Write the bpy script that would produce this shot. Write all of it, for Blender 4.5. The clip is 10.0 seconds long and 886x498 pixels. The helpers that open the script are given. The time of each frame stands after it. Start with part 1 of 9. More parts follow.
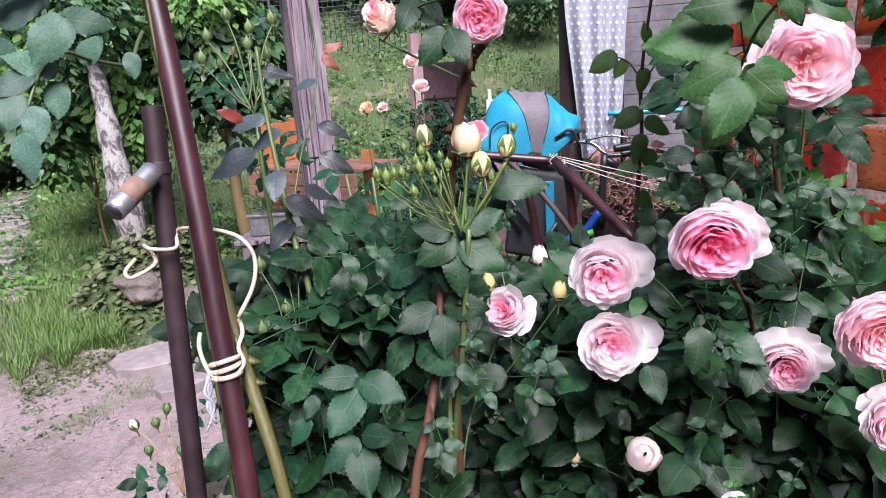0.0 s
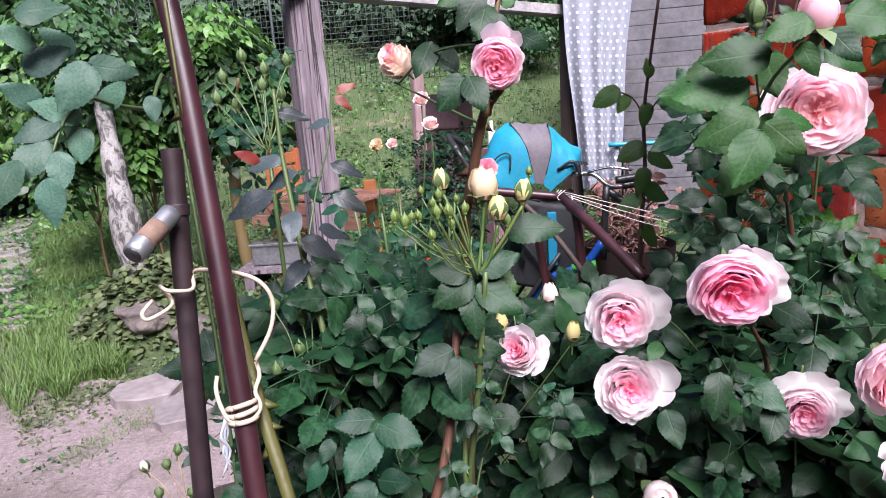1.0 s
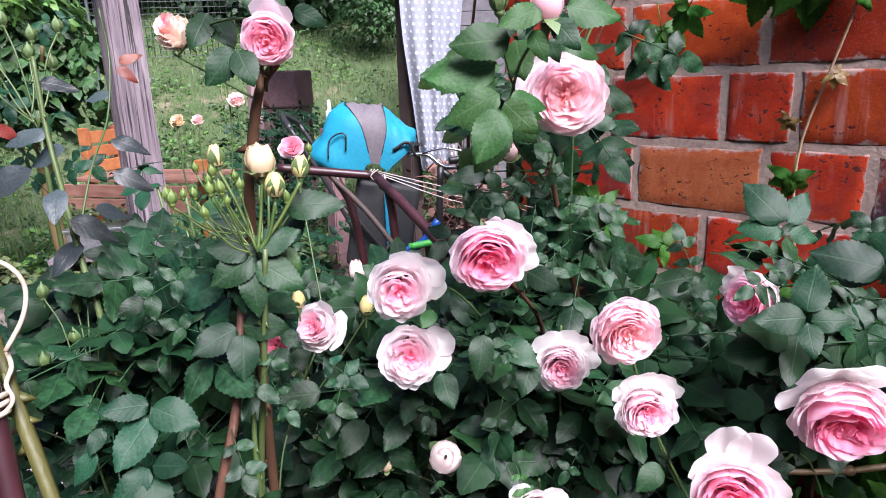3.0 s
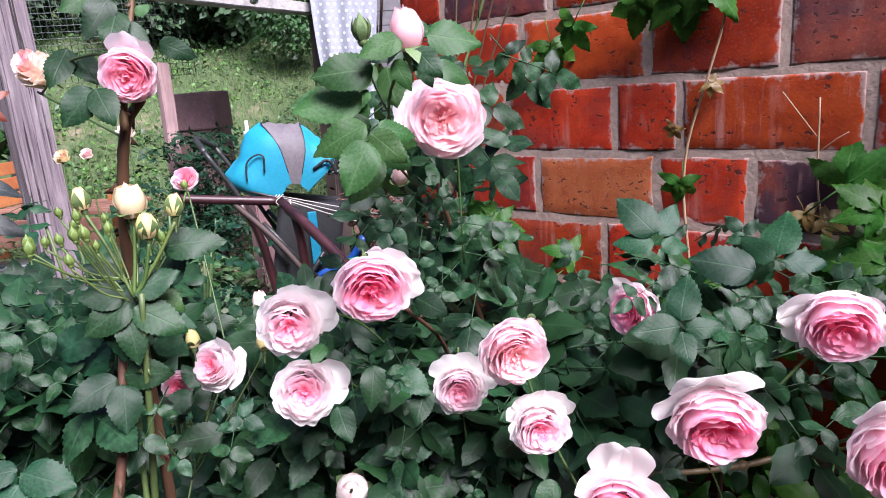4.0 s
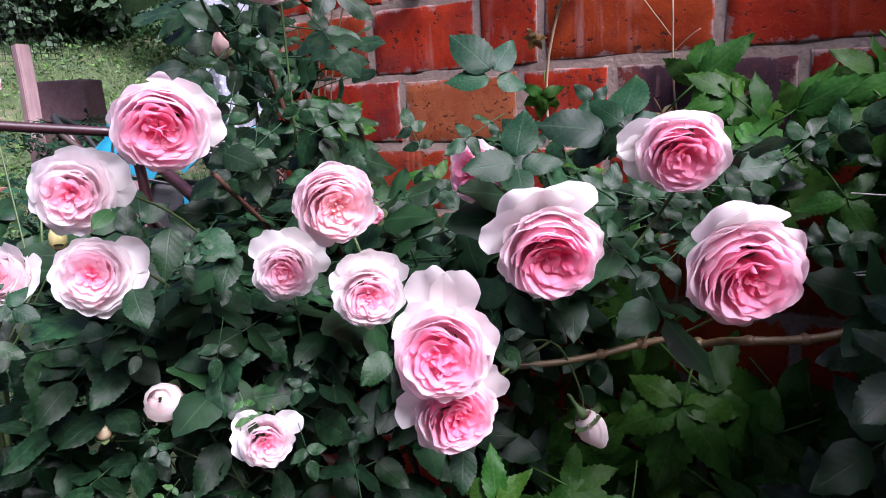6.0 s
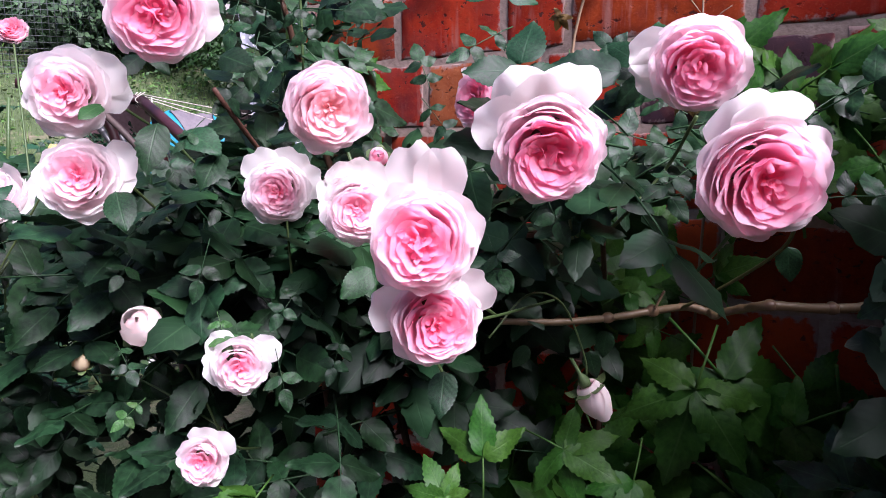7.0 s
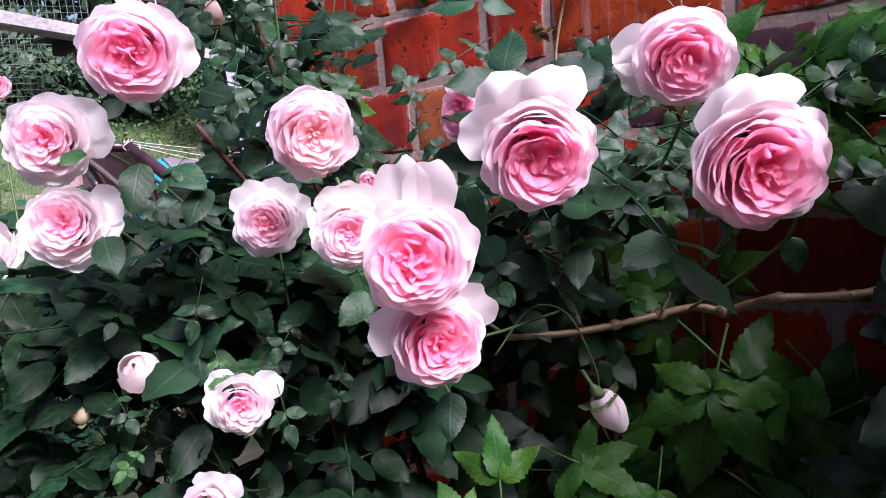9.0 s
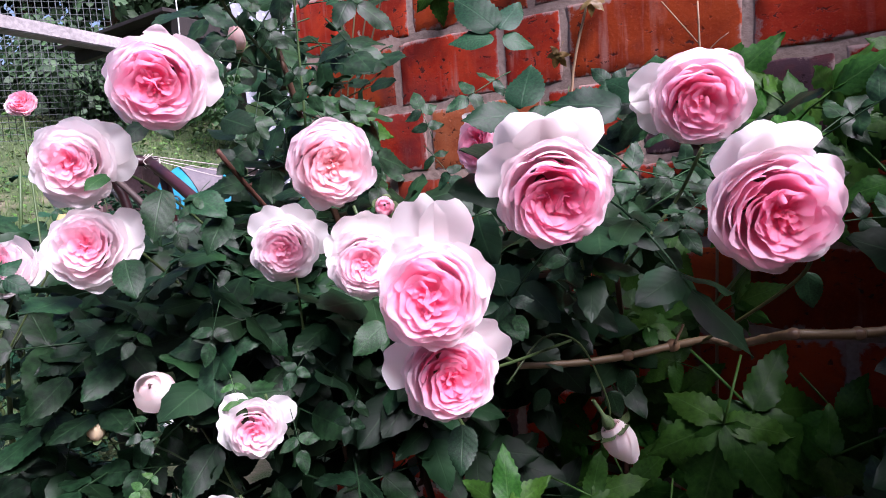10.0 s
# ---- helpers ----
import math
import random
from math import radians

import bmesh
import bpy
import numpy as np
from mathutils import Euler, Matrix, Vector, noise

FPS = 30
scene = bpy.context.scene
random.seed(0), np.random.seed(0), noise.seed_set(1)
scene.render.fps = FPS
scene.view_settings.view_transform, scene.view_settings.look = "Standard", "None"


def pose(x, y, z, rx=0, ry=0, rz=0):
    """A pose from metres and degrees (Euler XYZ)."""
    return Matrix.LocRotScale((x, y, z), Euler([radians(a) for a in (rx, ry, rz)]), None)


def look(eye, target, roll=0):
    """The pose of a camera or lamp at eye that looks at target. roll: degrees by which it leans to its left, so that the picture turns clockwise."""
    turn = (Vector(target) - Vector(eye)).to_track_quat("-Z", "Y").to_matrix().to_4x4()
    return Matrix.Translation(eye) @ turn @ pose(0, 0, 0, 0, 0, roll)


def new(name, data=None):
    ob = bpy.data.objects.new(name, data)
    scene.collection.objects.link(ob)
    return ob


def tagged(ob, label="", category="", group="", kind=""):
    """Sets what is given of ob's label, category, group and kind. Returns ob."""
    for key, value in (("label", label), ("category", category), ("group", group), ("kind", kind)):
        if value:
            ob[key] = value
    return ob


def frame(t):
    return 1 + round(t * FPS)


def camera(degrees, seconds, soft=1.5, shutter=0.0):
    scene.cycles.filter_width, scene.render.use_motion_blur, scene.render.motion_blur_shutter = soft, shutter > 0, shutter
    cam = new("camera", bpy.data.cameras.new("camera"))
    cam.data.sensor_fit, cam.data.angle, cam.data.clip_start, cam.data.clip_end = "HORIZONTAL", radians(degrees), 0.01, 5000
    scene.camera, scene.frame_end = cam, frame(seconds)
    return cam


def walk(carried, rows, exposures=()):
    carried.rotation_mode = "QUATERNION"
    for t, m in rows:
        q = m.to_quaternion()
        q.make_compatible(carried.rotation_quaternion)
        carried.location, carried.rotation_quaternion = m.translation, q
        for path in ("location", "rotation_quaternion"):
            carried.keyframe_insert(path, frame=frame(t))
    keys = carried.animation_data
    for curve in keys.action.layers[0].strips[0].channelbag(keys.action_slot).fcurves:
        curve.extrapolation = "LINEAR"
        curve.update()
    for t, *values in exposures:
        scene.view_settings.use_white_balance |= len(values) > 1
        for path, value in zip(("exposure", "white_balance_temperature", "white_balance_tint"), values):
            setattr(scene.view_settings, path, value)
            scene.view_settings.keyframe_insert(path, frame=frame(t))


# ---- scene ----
cam = camera(68.5, 10.0, soft=1.0)
PATH = [
    (0, (-0.149, 1.205, 1.5), (0.793, 2.891, 0.979), -4.2),
    (0.5, (-0.158, 1.21, 1.512), (0.796, 2.906, 1.051), -3.5),
    (1, (-0.164, 1.215, 1.518), (0.795, 2.914, 1.079), -4.0),
    (1.5, (-0.161, 1.211, 1.522), (0.807, 2.907, 1.088), -4.3),
    (2, (-0.151, 1.202, 1.518), (0.84, 2.872, 1.039), -4.6),
    (2.5, (-0.142, 1.182, 1.537), (0.991, 2.781, 1.14), -3.1),
    (3, (-0.11, 1.155, 1.511), (1.198, 2.576, 0.993), -2.2),
    (3.2, (-0.093, 1.146, 1.508), (1.258, 2.518, 0.967), -2.8),
    (4.3, (-0.062, 1.121, 1.527), (1.437, 2.362, 1.064), -3.3),
    (4.5, (-0.062, 1.121, 1.511), (1.481, 2.307, 1.05), -1.7),
    (5, (-0.055, 1.122, 1.47), (1.483, 2.291, 0.953), -2.1),
    (5.5, (-0.037, 1.112, 1.402), (1.48, 2.315, 0.901), -2.7),
    (6, (0.011, 1.097, 1.35), (1.64, 2.154, 0.869), -3.5),
    (6.2, (0.015, 1.087, 1.324), (1.635, 2.182, 0.904), -2.7),
    (7.3, (0.044, 1.079, 1.215), (1.651, 2.222, 0.881), -0.1),
    (7.5, (0.046, 1.077, 1.211), (1.652, 2.214, 0.85), -1.2),
    (8, (0.046, 1.079, 1.215), (1.655, 2.234, 0.937), -3.5),
    (8.5, (0.048, 1.083, 1.218), (1.667, 2.22, 0.924), -4.2),
    (9, (0.048, 1.085, 1.224), (1.663, 2.237, 0.965), -5.0),
    (9.5, (0.046, 1.086, 1.231), (1.655, 2.249, 0.986), -4.4),
    (10, (0.045, 1.084, 1.242), (1.642, 2.266, 1.017), -3.9),
]
walk(cam, [(t, look(eye, target, roll)) for t, eye, target, roll in PATH], [(0.0, 1.46, 6000.0, 23.0), (2.5, 1.49, 6000.0, 19.0), (3.2, 1.68, 5950.0, 20.0), (4.5, 1.67, 5950.0, 22.0), (5.0, 1.44, 5850.0, 26.0), (6.0, 1.49, 5850.0, 28.0), (7.5, 1.63, 5900.0, 31.0), (10.0, 1.55, 5900.0, 32.0)])

# ---- light ----
world = bpy.data.worlds.new("overcast_sky")
scene.world = world
world.use_nodes = True
wn = world.node_tree.nodes
sky = wn.new("ShaderNodeTexSky")
sky.sky_type = "NISHITA"
sky.sun_disc = False
sky.sun_elevation, sky.sun_rotation = radians(51), radians(195)
sky.air_density, sky.dust_density = 1.0, 3.0
world.node_tree.links.new(sky.outputs[0], wn["Background"].inputs[0])
wn["Background"].inputs[1].default_value = 0.065
sun = new("sun", bpy.data.lights.new("sun", "SUN"))
sun.data.energy, sun.data.angle, sun.data.color = 4.0, radians(32), (1.0, 0.96, 0.92)
sun.matrix_world = look((-0.8, -3.5, 7.4), (0.6, 1.6, 0.9))


# ---- node helpers ----
class Nodes:
    """A node material with its principled shader."""

    def __init__(self, name, rough=0.6, metal=0.0):
        self.mat = bpy.data.materials.new(name)
        self.mat.use_nodes = True
        self.t = self.mat.node_tree
        self.bsdf = self.t.nodes["Principled BSDF"]
        self.out = self.t.nodes["Material Output"]
        self.bsdf.inputs["Roughness"].default_value = rough
        self.bsdf.inputs["Metallic"].default_value = metal

    def put(self, socket, value):
        if hasattr(value, "is_linked"):
            self.t.links.new(value, socket)
        elif isinstance(value, tuple):
            socket.default_value = (*value, 1.0) if len(value) == 3 and socket.type == "RGBA" else value
        else:
            socket.default_value = value

    def set(self, key, value):
        self.put(self.bsdf.inputs[key], value)

    def coord(self, kind="Object", scale=(1, 1, 1)):
        c = self.t.nodes.new("ShaderNodeTexCoord").outputs[kind]
        m = self.t.nodes.new("ShaderNodeMapping")
        m.inputs["Scale"].default_value = scale
        self.put(m.inputs["Vector"], c)
        return m.outputs[0]

    def world_coord(self, scale=(1, 1, 1)):
        m = self.t.nodes.new("ShaderNodeMapping")
        m.inputs["Scale"].default_value = scale
        self.put(m.inputs["Vector"], self.t.nodes.new("ShaderNodeNewGeometry").outputs["Position"])
        return m.outputs[0]

    def noise(self, vec, scale=5.0, detail=4.0, rough=0.55, distort=0.0):
        n = self.t.nodes.new("ShaderNodeTexNoise")
        for key, v in (("Vector", vec), ("Scale", scale), ("Detail", detail), ("Roughness", rough), ("Distortion", distort)):
            self.put(n.inputs[key], v)
        return n.outputs["Fac"]

    def cells(self, vec, scale=5.0, feature="F1", out="Distance"):
        n = self.t.nodes.new("ShaderNodeTexVoronoi")
        n.feature = feature
        self.put(n.inputs["Vector"], vec)
        self.put(n.inputs["Scale"], scale)
        return n.outputs[out]

    def math(self, op, a, b=0.0, clamp=False):
        n = self.t.nodes.new("ShaderNodeMath")
        n.operation, n.use_clamp = op, clamp
        self.put(n.inputs[0], a)
        self.put(n.inputs[1], b)
        return n.outputs[0]

    def ramp(self, fac, *stops):
        n = self.t.nodes.new("ShaderNodeValToRGB")
        el = n.color_ramp.elements
        for i, (pos, col) in enumerate(stops):
            e = el[i] if i < 2 else el.new(pos)
            e.position = pos
            e.color = (*col, 1.0) if isinstance(col, tuple) else (col, col, col, 1.0)
        self.put(n.inputs[0], fac)
        return n.outputs[0]

    def mix(self, fac, a, b, blend="MIX"):
        n = self.t.nodes.new("ShaderNodeMix")
        n.data_type, n.blend_type = "RGBA", blend
        self.put(n.inputs[0], fac)
        self.put(n.inputs[6], a)
        self.put(n.inputs[7], b)
        return n.outputs[2]

    def vary(self, col, amount=0.3, hue=0.02):
        """Shifts a colour piece by piece."""
        a = self.t.nodes.new("ShaderNodeObjectInfo").outputs["Random"]
        b = self.t.nodes.new("ShaderNodeNewGeometry").outputs["Random Per Island"]
        r = self.math("FRACT", self.math("ADD", a, b))
        n = self.t.nodes.new("ShaderNodeHueSaturation")
        self.put(n.inputs["Color"], col)
        self.put(n.inputs["Value"], self.math("ADD", self.math("MULTIPLY", r, 2 * amount), 1 - amount))
        r2 = self.math("FRACT", self.math("MULTIPLY", r, 17.3))
        self.put(n.inputs["Hue"], self.math("ADD", self.math("MULTIPLY", r2, 2 * hue), 0.5 - hue))
        return n.outputs[0]

    def bump(self, height, strength=0.4, distance=0.01):
        n = self.t.nodes.new("ShaderNodeBump")
        n.inputs["Strength"].default_value, n.inputs["Distance"].default_value = strength, distance
        self.put(n.inputs["Height"], height)
        self.put(self.bsdf.inputs["Normal"], n.outputs[0])
        return n.outputs[0]

    def thin(self, col, share=0.25, normal=None):
        """Lets some light through, as leaves and petals do."""
        tr = self.t.nodes.new("ShaderNodeBsdfTranslucent")
        self.put(tr.inputs["Color"], col)
        mx = self.t.nodes.new("ShaderNodeMixShader")
        mx.inputs[0].default_value = share
        self.put(mx.inputs[1], self.bsdf.outputs[0])
        self.put(mx.inputs[2], tr.outputs[0])
        self.put(self.out.inputs[0], mx.outputs[0])


def leaf_material(name, dark, light, vein, rough=0.42, share=0.18, amount=0.3, veins=7.0, gloss=0.5):
    m = Nodes(name, rough)
    uv = m.t.nodes.new("ShaderNodeSeparateXYZ")
    m.put(uv.inputs[0], m.t.nodes.new("ShaderNodeTexCoord").outputs["UV"])
    across = m.math("MULTIPLY", m.math("ABSOLUTE", m.math("SUBTRACT", uv.outputs[0], 0.5)), 2.0)
    mid = m.ramp(across, (0.0, 1.0), (0.07, 0.0))
    wave = m.math("SINE", m.math("MULTIPLY", m.math("SUBTRACT", uv.outputs[1], m.math("MULTIPLY", across, 0.28)), veins * 6.283))
    side = m.ramp(wave, (0.82, 0.0), (1.0, 0.6))
    net = m.noise(m.coord("Object"), 260.0, 2.0)
    blot = m.noise(m.coord("Object"), 22.0, 3.0)
    col = m.mix(m.ramp(blot, (0.3, 0.0), (0.75, 1.0)), dark, light)
    col = m.vary(col, amount, 0.015)
    col = m.mix(m.math("MULTIPLY", m.math("MAXIMUM", mid, m.math("MULTIPLY", side, 0.4)), 0.35), col, vein)
    m.set("Base Color", col)
    m.set("Roughness", m.math("ADD", m.math("MULTIPLY", blot, 0.22), rough - 0.11))
    m.set("Specular IOR Level", gloss)
    h = m.math("ADD", m.math("MULTIPLY", wave, -0.2), m.math("ADD", m.math("MULTIPLY", net, 0.35), m.math("MULTIPLY", mid, -1.2)))
    m.bump(h, 0.17, 0.001)
    m.thin(m.mix(0.5, col, light), share)
    return m.mat


def petal_material(name, heart, middle, rim, outer, share=0.3):
    m = Nodes(name, 0.55)
    uv = m.t.nodes.new("ShaderNodeSeparateXYZ")
    m.put(uv.inputs[0], m.t.nodes.new("ShaderNodeTexCoord").outputs["UV"])
    radial = m.math("ADD", uv.outputs[0], m.math("MULTIPLY", m.math("SUBTRACT", uv.outputs[1], 0.6), 0.22))
    col = m.ramp(radial, (0.0, heart), (0.30, middle), (0.70, rim), (0.96, outer))
    fleck = m.noise(m.coord("Object"), 7.0, 3.0)
    col = m.mix(m.ramp(fleck, (0.45, 0.0), (0.75, 0.3)), col, outer)
    col = m.vary(col, 0.05, 0.006)
    m.set("Base Color", col)
    m.set("Specular IOR Level", 0.25)
    vein = m.noise(m.coord("UV", (30.0, 3.0, 1.0)), 3.0, 2.0)
    m.bump(vein, 0.1, 0.001)
    m.thin(col, share)
    return m.mat


def bark_material(name, a, b, rough=0.75, scale=60.0, bumpy=0.5):
    m = Nodes(name, rough)
    n = m.noise(m.coord("Object", (1, 1, 0.25)), scale, 5.0)
    big = m.noise(m.coord("Object"), scale * 0.12, 3.0)
    m.set("Base Color", m.vary(m.mix(m.math("MULTIPLY", m.math("ADD", n, big), 0.55), a, b), 0.12))
    m.bump(n, bumpy, 0.004)
    return m.mat


def brick_material(name, a, b, c, soot):
    m = Nodes(name, 0.82)
    v = m.coord("Object")
    rnd = m.t.nodes.new("ShaderNodeObjectInfo").outputs["Random"]
    shift = m.t.nodes.new("ShaderNodeVectorMath")
    m.put(shift.inputs[0], v)
    m.put(shift.inputs[1], rnd)
    v = shift.outputs[0]
    grain = m.noise(v, 240.0, 4.0)
    cloud = m.noise(v, 14.0, 4.0, 0.6, 0.6)
    col = m.mix(m.ramp(cloud, (0.38, 0.0), (0.6, 1.0)), a, b)
    col = m.vary(col, 0.26, 0.006)
    patch = m.noise(v, 31.0, 5.0, 0.7)
    col = m.mix(m.ramp(patch, (0.52, 0.0), (0.70, 0.5)), col, (0.17, 0.024, 0.012))
    col = m.mix(m.ramp(grain, (0.55, 0.0), (0.72, 0.4)), col, c)
    w = m.world_coord()
    dark = m.noise(w, 6.0, 4.0, 0.6, 0.8)
    col = m.mix(m.ramp(dark, (0.52 - 0.14 * (soot > 0.9), 0.0), (0.70 - 0.14 * (soot > 0.9), soot)), col, (0.055, 0.030, 0.042))
    streak = m.noise(m.world_coord((1, 1, 0.10)), 60.0, 4.0, 0.6)
    wash = m.noise(w, 9.0, 3.0)
    col = m.mix(m.math("MULTIPLY", m.ramp(streak, (0.52, 0.0), (0.68, 0.5)), m.ramp(wash, (0.48, 0.0), (0.62, 1.0))), col, (0.38, 0.20, 0.17))
    # pits and cracks in loose clusters
    flaw = m.noise(m.world_coord((1, 1, 1.7)), 70.0, 4.0, 0.62, 0.5)
    zone = m.noise(w, 19.0, 3.0)
    hole = m.math("MULTIPLY", m.ramp(flaw, (0.59, 0.0), (0.62, 1.0)), m.ramp(zone, (0.48, 0.0), (0.56, 1.0)))
    col = m.mix(m.math("MULTIPLY", hole, 0.85), col, (0.045, 0.02, 0.018))
    # mortar smeared over the edges
    uv = m.t.nodes.new("ShaderNodeSeparateXYZ")
    m.put(uv.inputs[0], m.t.nodes.new("ShaderNodeTexCoord").outputs["UV"])
    ey = m.math("MULTIPLY", m.math("SUBTRACT", 0.5, m.math("ABSOLUTE", m.math("SUBTRACT", uv.outputs[0], 0.5))), 2.0)
    ez = m.math("SUBTRACT", 0.5, m.math("ABSOLUTE", m.math("SUBTRACT", uv.outputs[1], 0.5)))
    edge = m.math("MINIMUM", ey, ez)
    ragged = m.math("SUBTRACT", m.math("ADD", edge, m.math("MULTIPLY", m.noise(w, 26.0, 5.0, 0.7), 0.5)), 0.25)
    smear = m.ramp(ragged, (0.0, 0.85), (0.05, 0.0))
    col = m.mix(smear, col, (0.33, 0.24, 0.22))
    m.set("Specular IOR Level", 0.15)
    m.set("Base Color", col)
    h = m.math("SUBTRACT", m.math("ADD", m.math("MULTIPLY", grain, 0.35), cloud), m.math("MULTIPLY", hole, 1.6))
    m.bump(h, 0.4, 0.003)
    return m.mat


def plain_material(name, a, b, rough=0.6, metal=0.0, scale=30.0, bumpy=0.2, distance=0.003, amount=0.06, stretch=(1, 1, 1)):
    m = Nodes(name, rough, metal)
    n = m.noise(m.coord("Object", stretch), scale, 5.0)
    big = m.noise(m.coord("Object"), scale * 0.15, 3.0)
    col = m.mix(m.ramp(m.math("MULTIPLY", m.math("ADD", n, big), 0.5), (0.35, 0.0), (0.65, 1.0)), a, b)
    m.set("Base Color", m.vary(col, amount, 0.008))
    m.set("Roughness", m.math("ADD", m.math("MULTIPLY", n, 0.25), rough - 0.12))
    m.bump(n, bumpy, distance)
    return m.mat


# ---- materials ----
def birch_material():
    """Whitewashed bark with dark cracked blotches."""
    m = Nodes("whitewashed_bark", 0.85)
    v = m.coord("Object", (1, 1, 0.55))
    grain = m.noise(v, 60.0, 5.0, 0.65)
    blotch = m.noise(v, 17.0, 5.0, 0.7, 0.6)
    col = m.mix(grain, (0.15, 0.14, 0.135), (0.38, 0.36, 0.345))
    col = m.mix(m.ramp(blotch, (0.47, 0.0), (0.58, 0.9)), col, (0.035, 0.030, 0.027))
    m.set("Base Color", col)
    m.bump(m.math("SUBTRACT", grain, blotch), 0.9, 0.015)
    return m.mat


def weathered_material(name, a, b, crack):
    """Old timber with fine upright grain and open cracks."""
    m = Nodes(name, 0.85)
    fine = m.noise(m.coord("Object", (1, 1, 0.03)), 130.0, 5.0, 0.6)
    broad = m.noise(m.coord("Object", (1, 1, 0.06)), 28.0, 4.0, 0.6)
    col = m.mix(m.ramp(m.math("MULTIPLY", m.math("ADD", fine, broad), 0.5), (0.36, 0.0), (0.62, 1.0)), a, b)
    split = m.noise(m.coord("Object", (1, 1, 0.018)), 75.0, 3.0, 0.5)
    gap = m.ramp(split, (0.60, 0.0), (0.64, 1.0))
    col = m.mix(gap, col, crack)
    pale = m.noise(m.coord("Object", (1, 1, 0.15)), 14.0, 4.0, 0.6)
    col = m.mix(m.ramp(pale, (0.56, 0.0), (0.72, 0.5)), col, (0.40, 0.36, 0.37))
    m.set("Base Color", m.vary(col, 0.08, 0.006))
    m.bump(m.math("SUBTRACT", fine, m.math("MULTIPLY", gap, 1.5)), 0.8, 0.008)
    return m.mat


LEAF = leaf_material("rose_leaf", (0.0026, 0.0125, 0.0045), (0.013, 0.050, 0.017), (0.04, 0.10, 0.04), 0.50, 0.06, 0.5, 7.0, 0.27)
LEAF_BLUE = leaf_material("bluish_rose_leaf", (0.0032, 0.017, 0.008), (0.012, 0.054, 0.024), (0.035, 0.09, 0.045), 0.5, 0.06, 0.45, 7.0, 0.22)
LEAF_FRESH = leaf_material("fresh_rose_leaf", (0.014, 0.05, 0.012), (0.04, 0.108, 0.028), (0.10, 0.18, 0.07), 0.5, 0.2, 0.35, 7.0, 0.25)
LEAF_SOFT = leaf_material("soft_bluish_leaf", (0.030, 0.080, 0.056), (0.088, 0.168, 0.115), (0.10, 0.165, 0.11), 0.5, 0.25, 0.45, 7.0, 0.3)
LEAF_PURPLE = leaf_material("purple_young_leaf", (0.013, 0.024, 0.022), (0.045, 0.056, 0.064), (0.07, 0.055, 0.05), 0.40, 0.1, 0.6, 7.0, 0.35)
LEAF_RED = leaf_material("red_young_leaf", (0.13, 0.02, 0.015), (0.25, 0.05, 0.03), (0.2, 0.06, 0.04), 0.5, 0.3)
CREEPER = leaf_material("creeper_leaf", (0.015, 0.062, 0.007), (0.038, 0.128, 0.014), (0.09, 0.18, 0.05), 0.5, 0.25, 0.25, 9.0, 0.25)
CREEPER_BRONZE = leaf_material("bronze_creeper_leaf", (0.11, 0.09, 0.02), (0.2, 0.12, 0.04), (0.2, 0.12, 0.05), 0.5, 0.3, 0.3, 9.0)
SHRUB = leaf_material("shrub_leaf", (0.012, 0.040, 0.012), (0.052, 0.13, 0.034), (0.1, 0.2, 0.07), 0.5, 0.25, 0.4)
SHRUB_LIGHT = leaf_material("light_shrub_leaf", (0.048, 0.125, 0.022), (0.125, 0.26, 0.055), (0.17, 0.32, 0.1), 0.5, 0.3, 0.35)
WOODS = leaf_material("woodland_leaf", (0.016, 0.04, 0.018), (0.045, 0.1, 0.035), (0.05, 0.1, 0.04), 0.6, 0.2, 0.5)
COVER = leaf_material("ground_cover_leaf", (0.04, 0.062, 0.022), (0.105, 0.125, 0.048), (0.15, 0.16, 0.08), 0.55, 0.2, 0.4)
GRASS = leaf_material("grass_blade", (0.06, 0.12, 0.025), (0.16, 0.25, 0.065), (0.18, 0.26, 0.09), 0.6, 0.3, 0.4, 1.0)
PETAL = petal_material("pink_petal", (0.98, 0.25, 0.44), (0.98, 0.39, 0.57), (0.985, 0.62, 0.745), (0.99, 0.88, 0.91), 0.6)
PETAL_PALE = petal_material("pale_pink_petal", (0.98, 0.34, 0.50), (0.98, 0.57, 0.69), (0.985, 0.82, 0.87), (0.985, 0.94, 0.94), 0.6)
PETAL_DEEP = petal_material("deep_pink_petal", (0.94, 0.26, 0.38), (0.95, 0.40, 0.53), (0.965, 0.58, 0.69), (0.975, 0.78, 0.84), 0.58)
PETAL_PEACH = petal_material("peach_pink_petal", (0.975, 0.55, 0.55), (0.975, 0.63, 0.67), (0.98, 0.74, 0.79), (0.985, 0.85, 0.89), 0.60)
PETAL_CREAM = petal_material("cream_petal", (0.84, 0.40, 0.30), (0.80, 0.58, 0.32), (0.74, 0.60, 0.30), (0.62, 0.58, 0.24))
PETAL_WHITE = petal_material("white_outer_petal", (0.96, 0.88, 0.82), (0.975, 0.945, 0.90), (0.98, 0.965, 0.935), (0.985, 0.97, 0.945), 0.5)
PETAL_BLUSH = petal_material("blush_bud_petal", (0.86, 0.40, 0.44), (0.88, 0.54, 0.56), (0.89, 0.66, 0.64), (0.89, 0.74, 0.68))
PETAL_BUD = petal_material("blush_white_petal", (0.95, 0.55, 0.62), (0.95, 0.76, 0.77), (0.95, 0.86, 0.84), (0.95, 0.90, 0.87), 0.45)
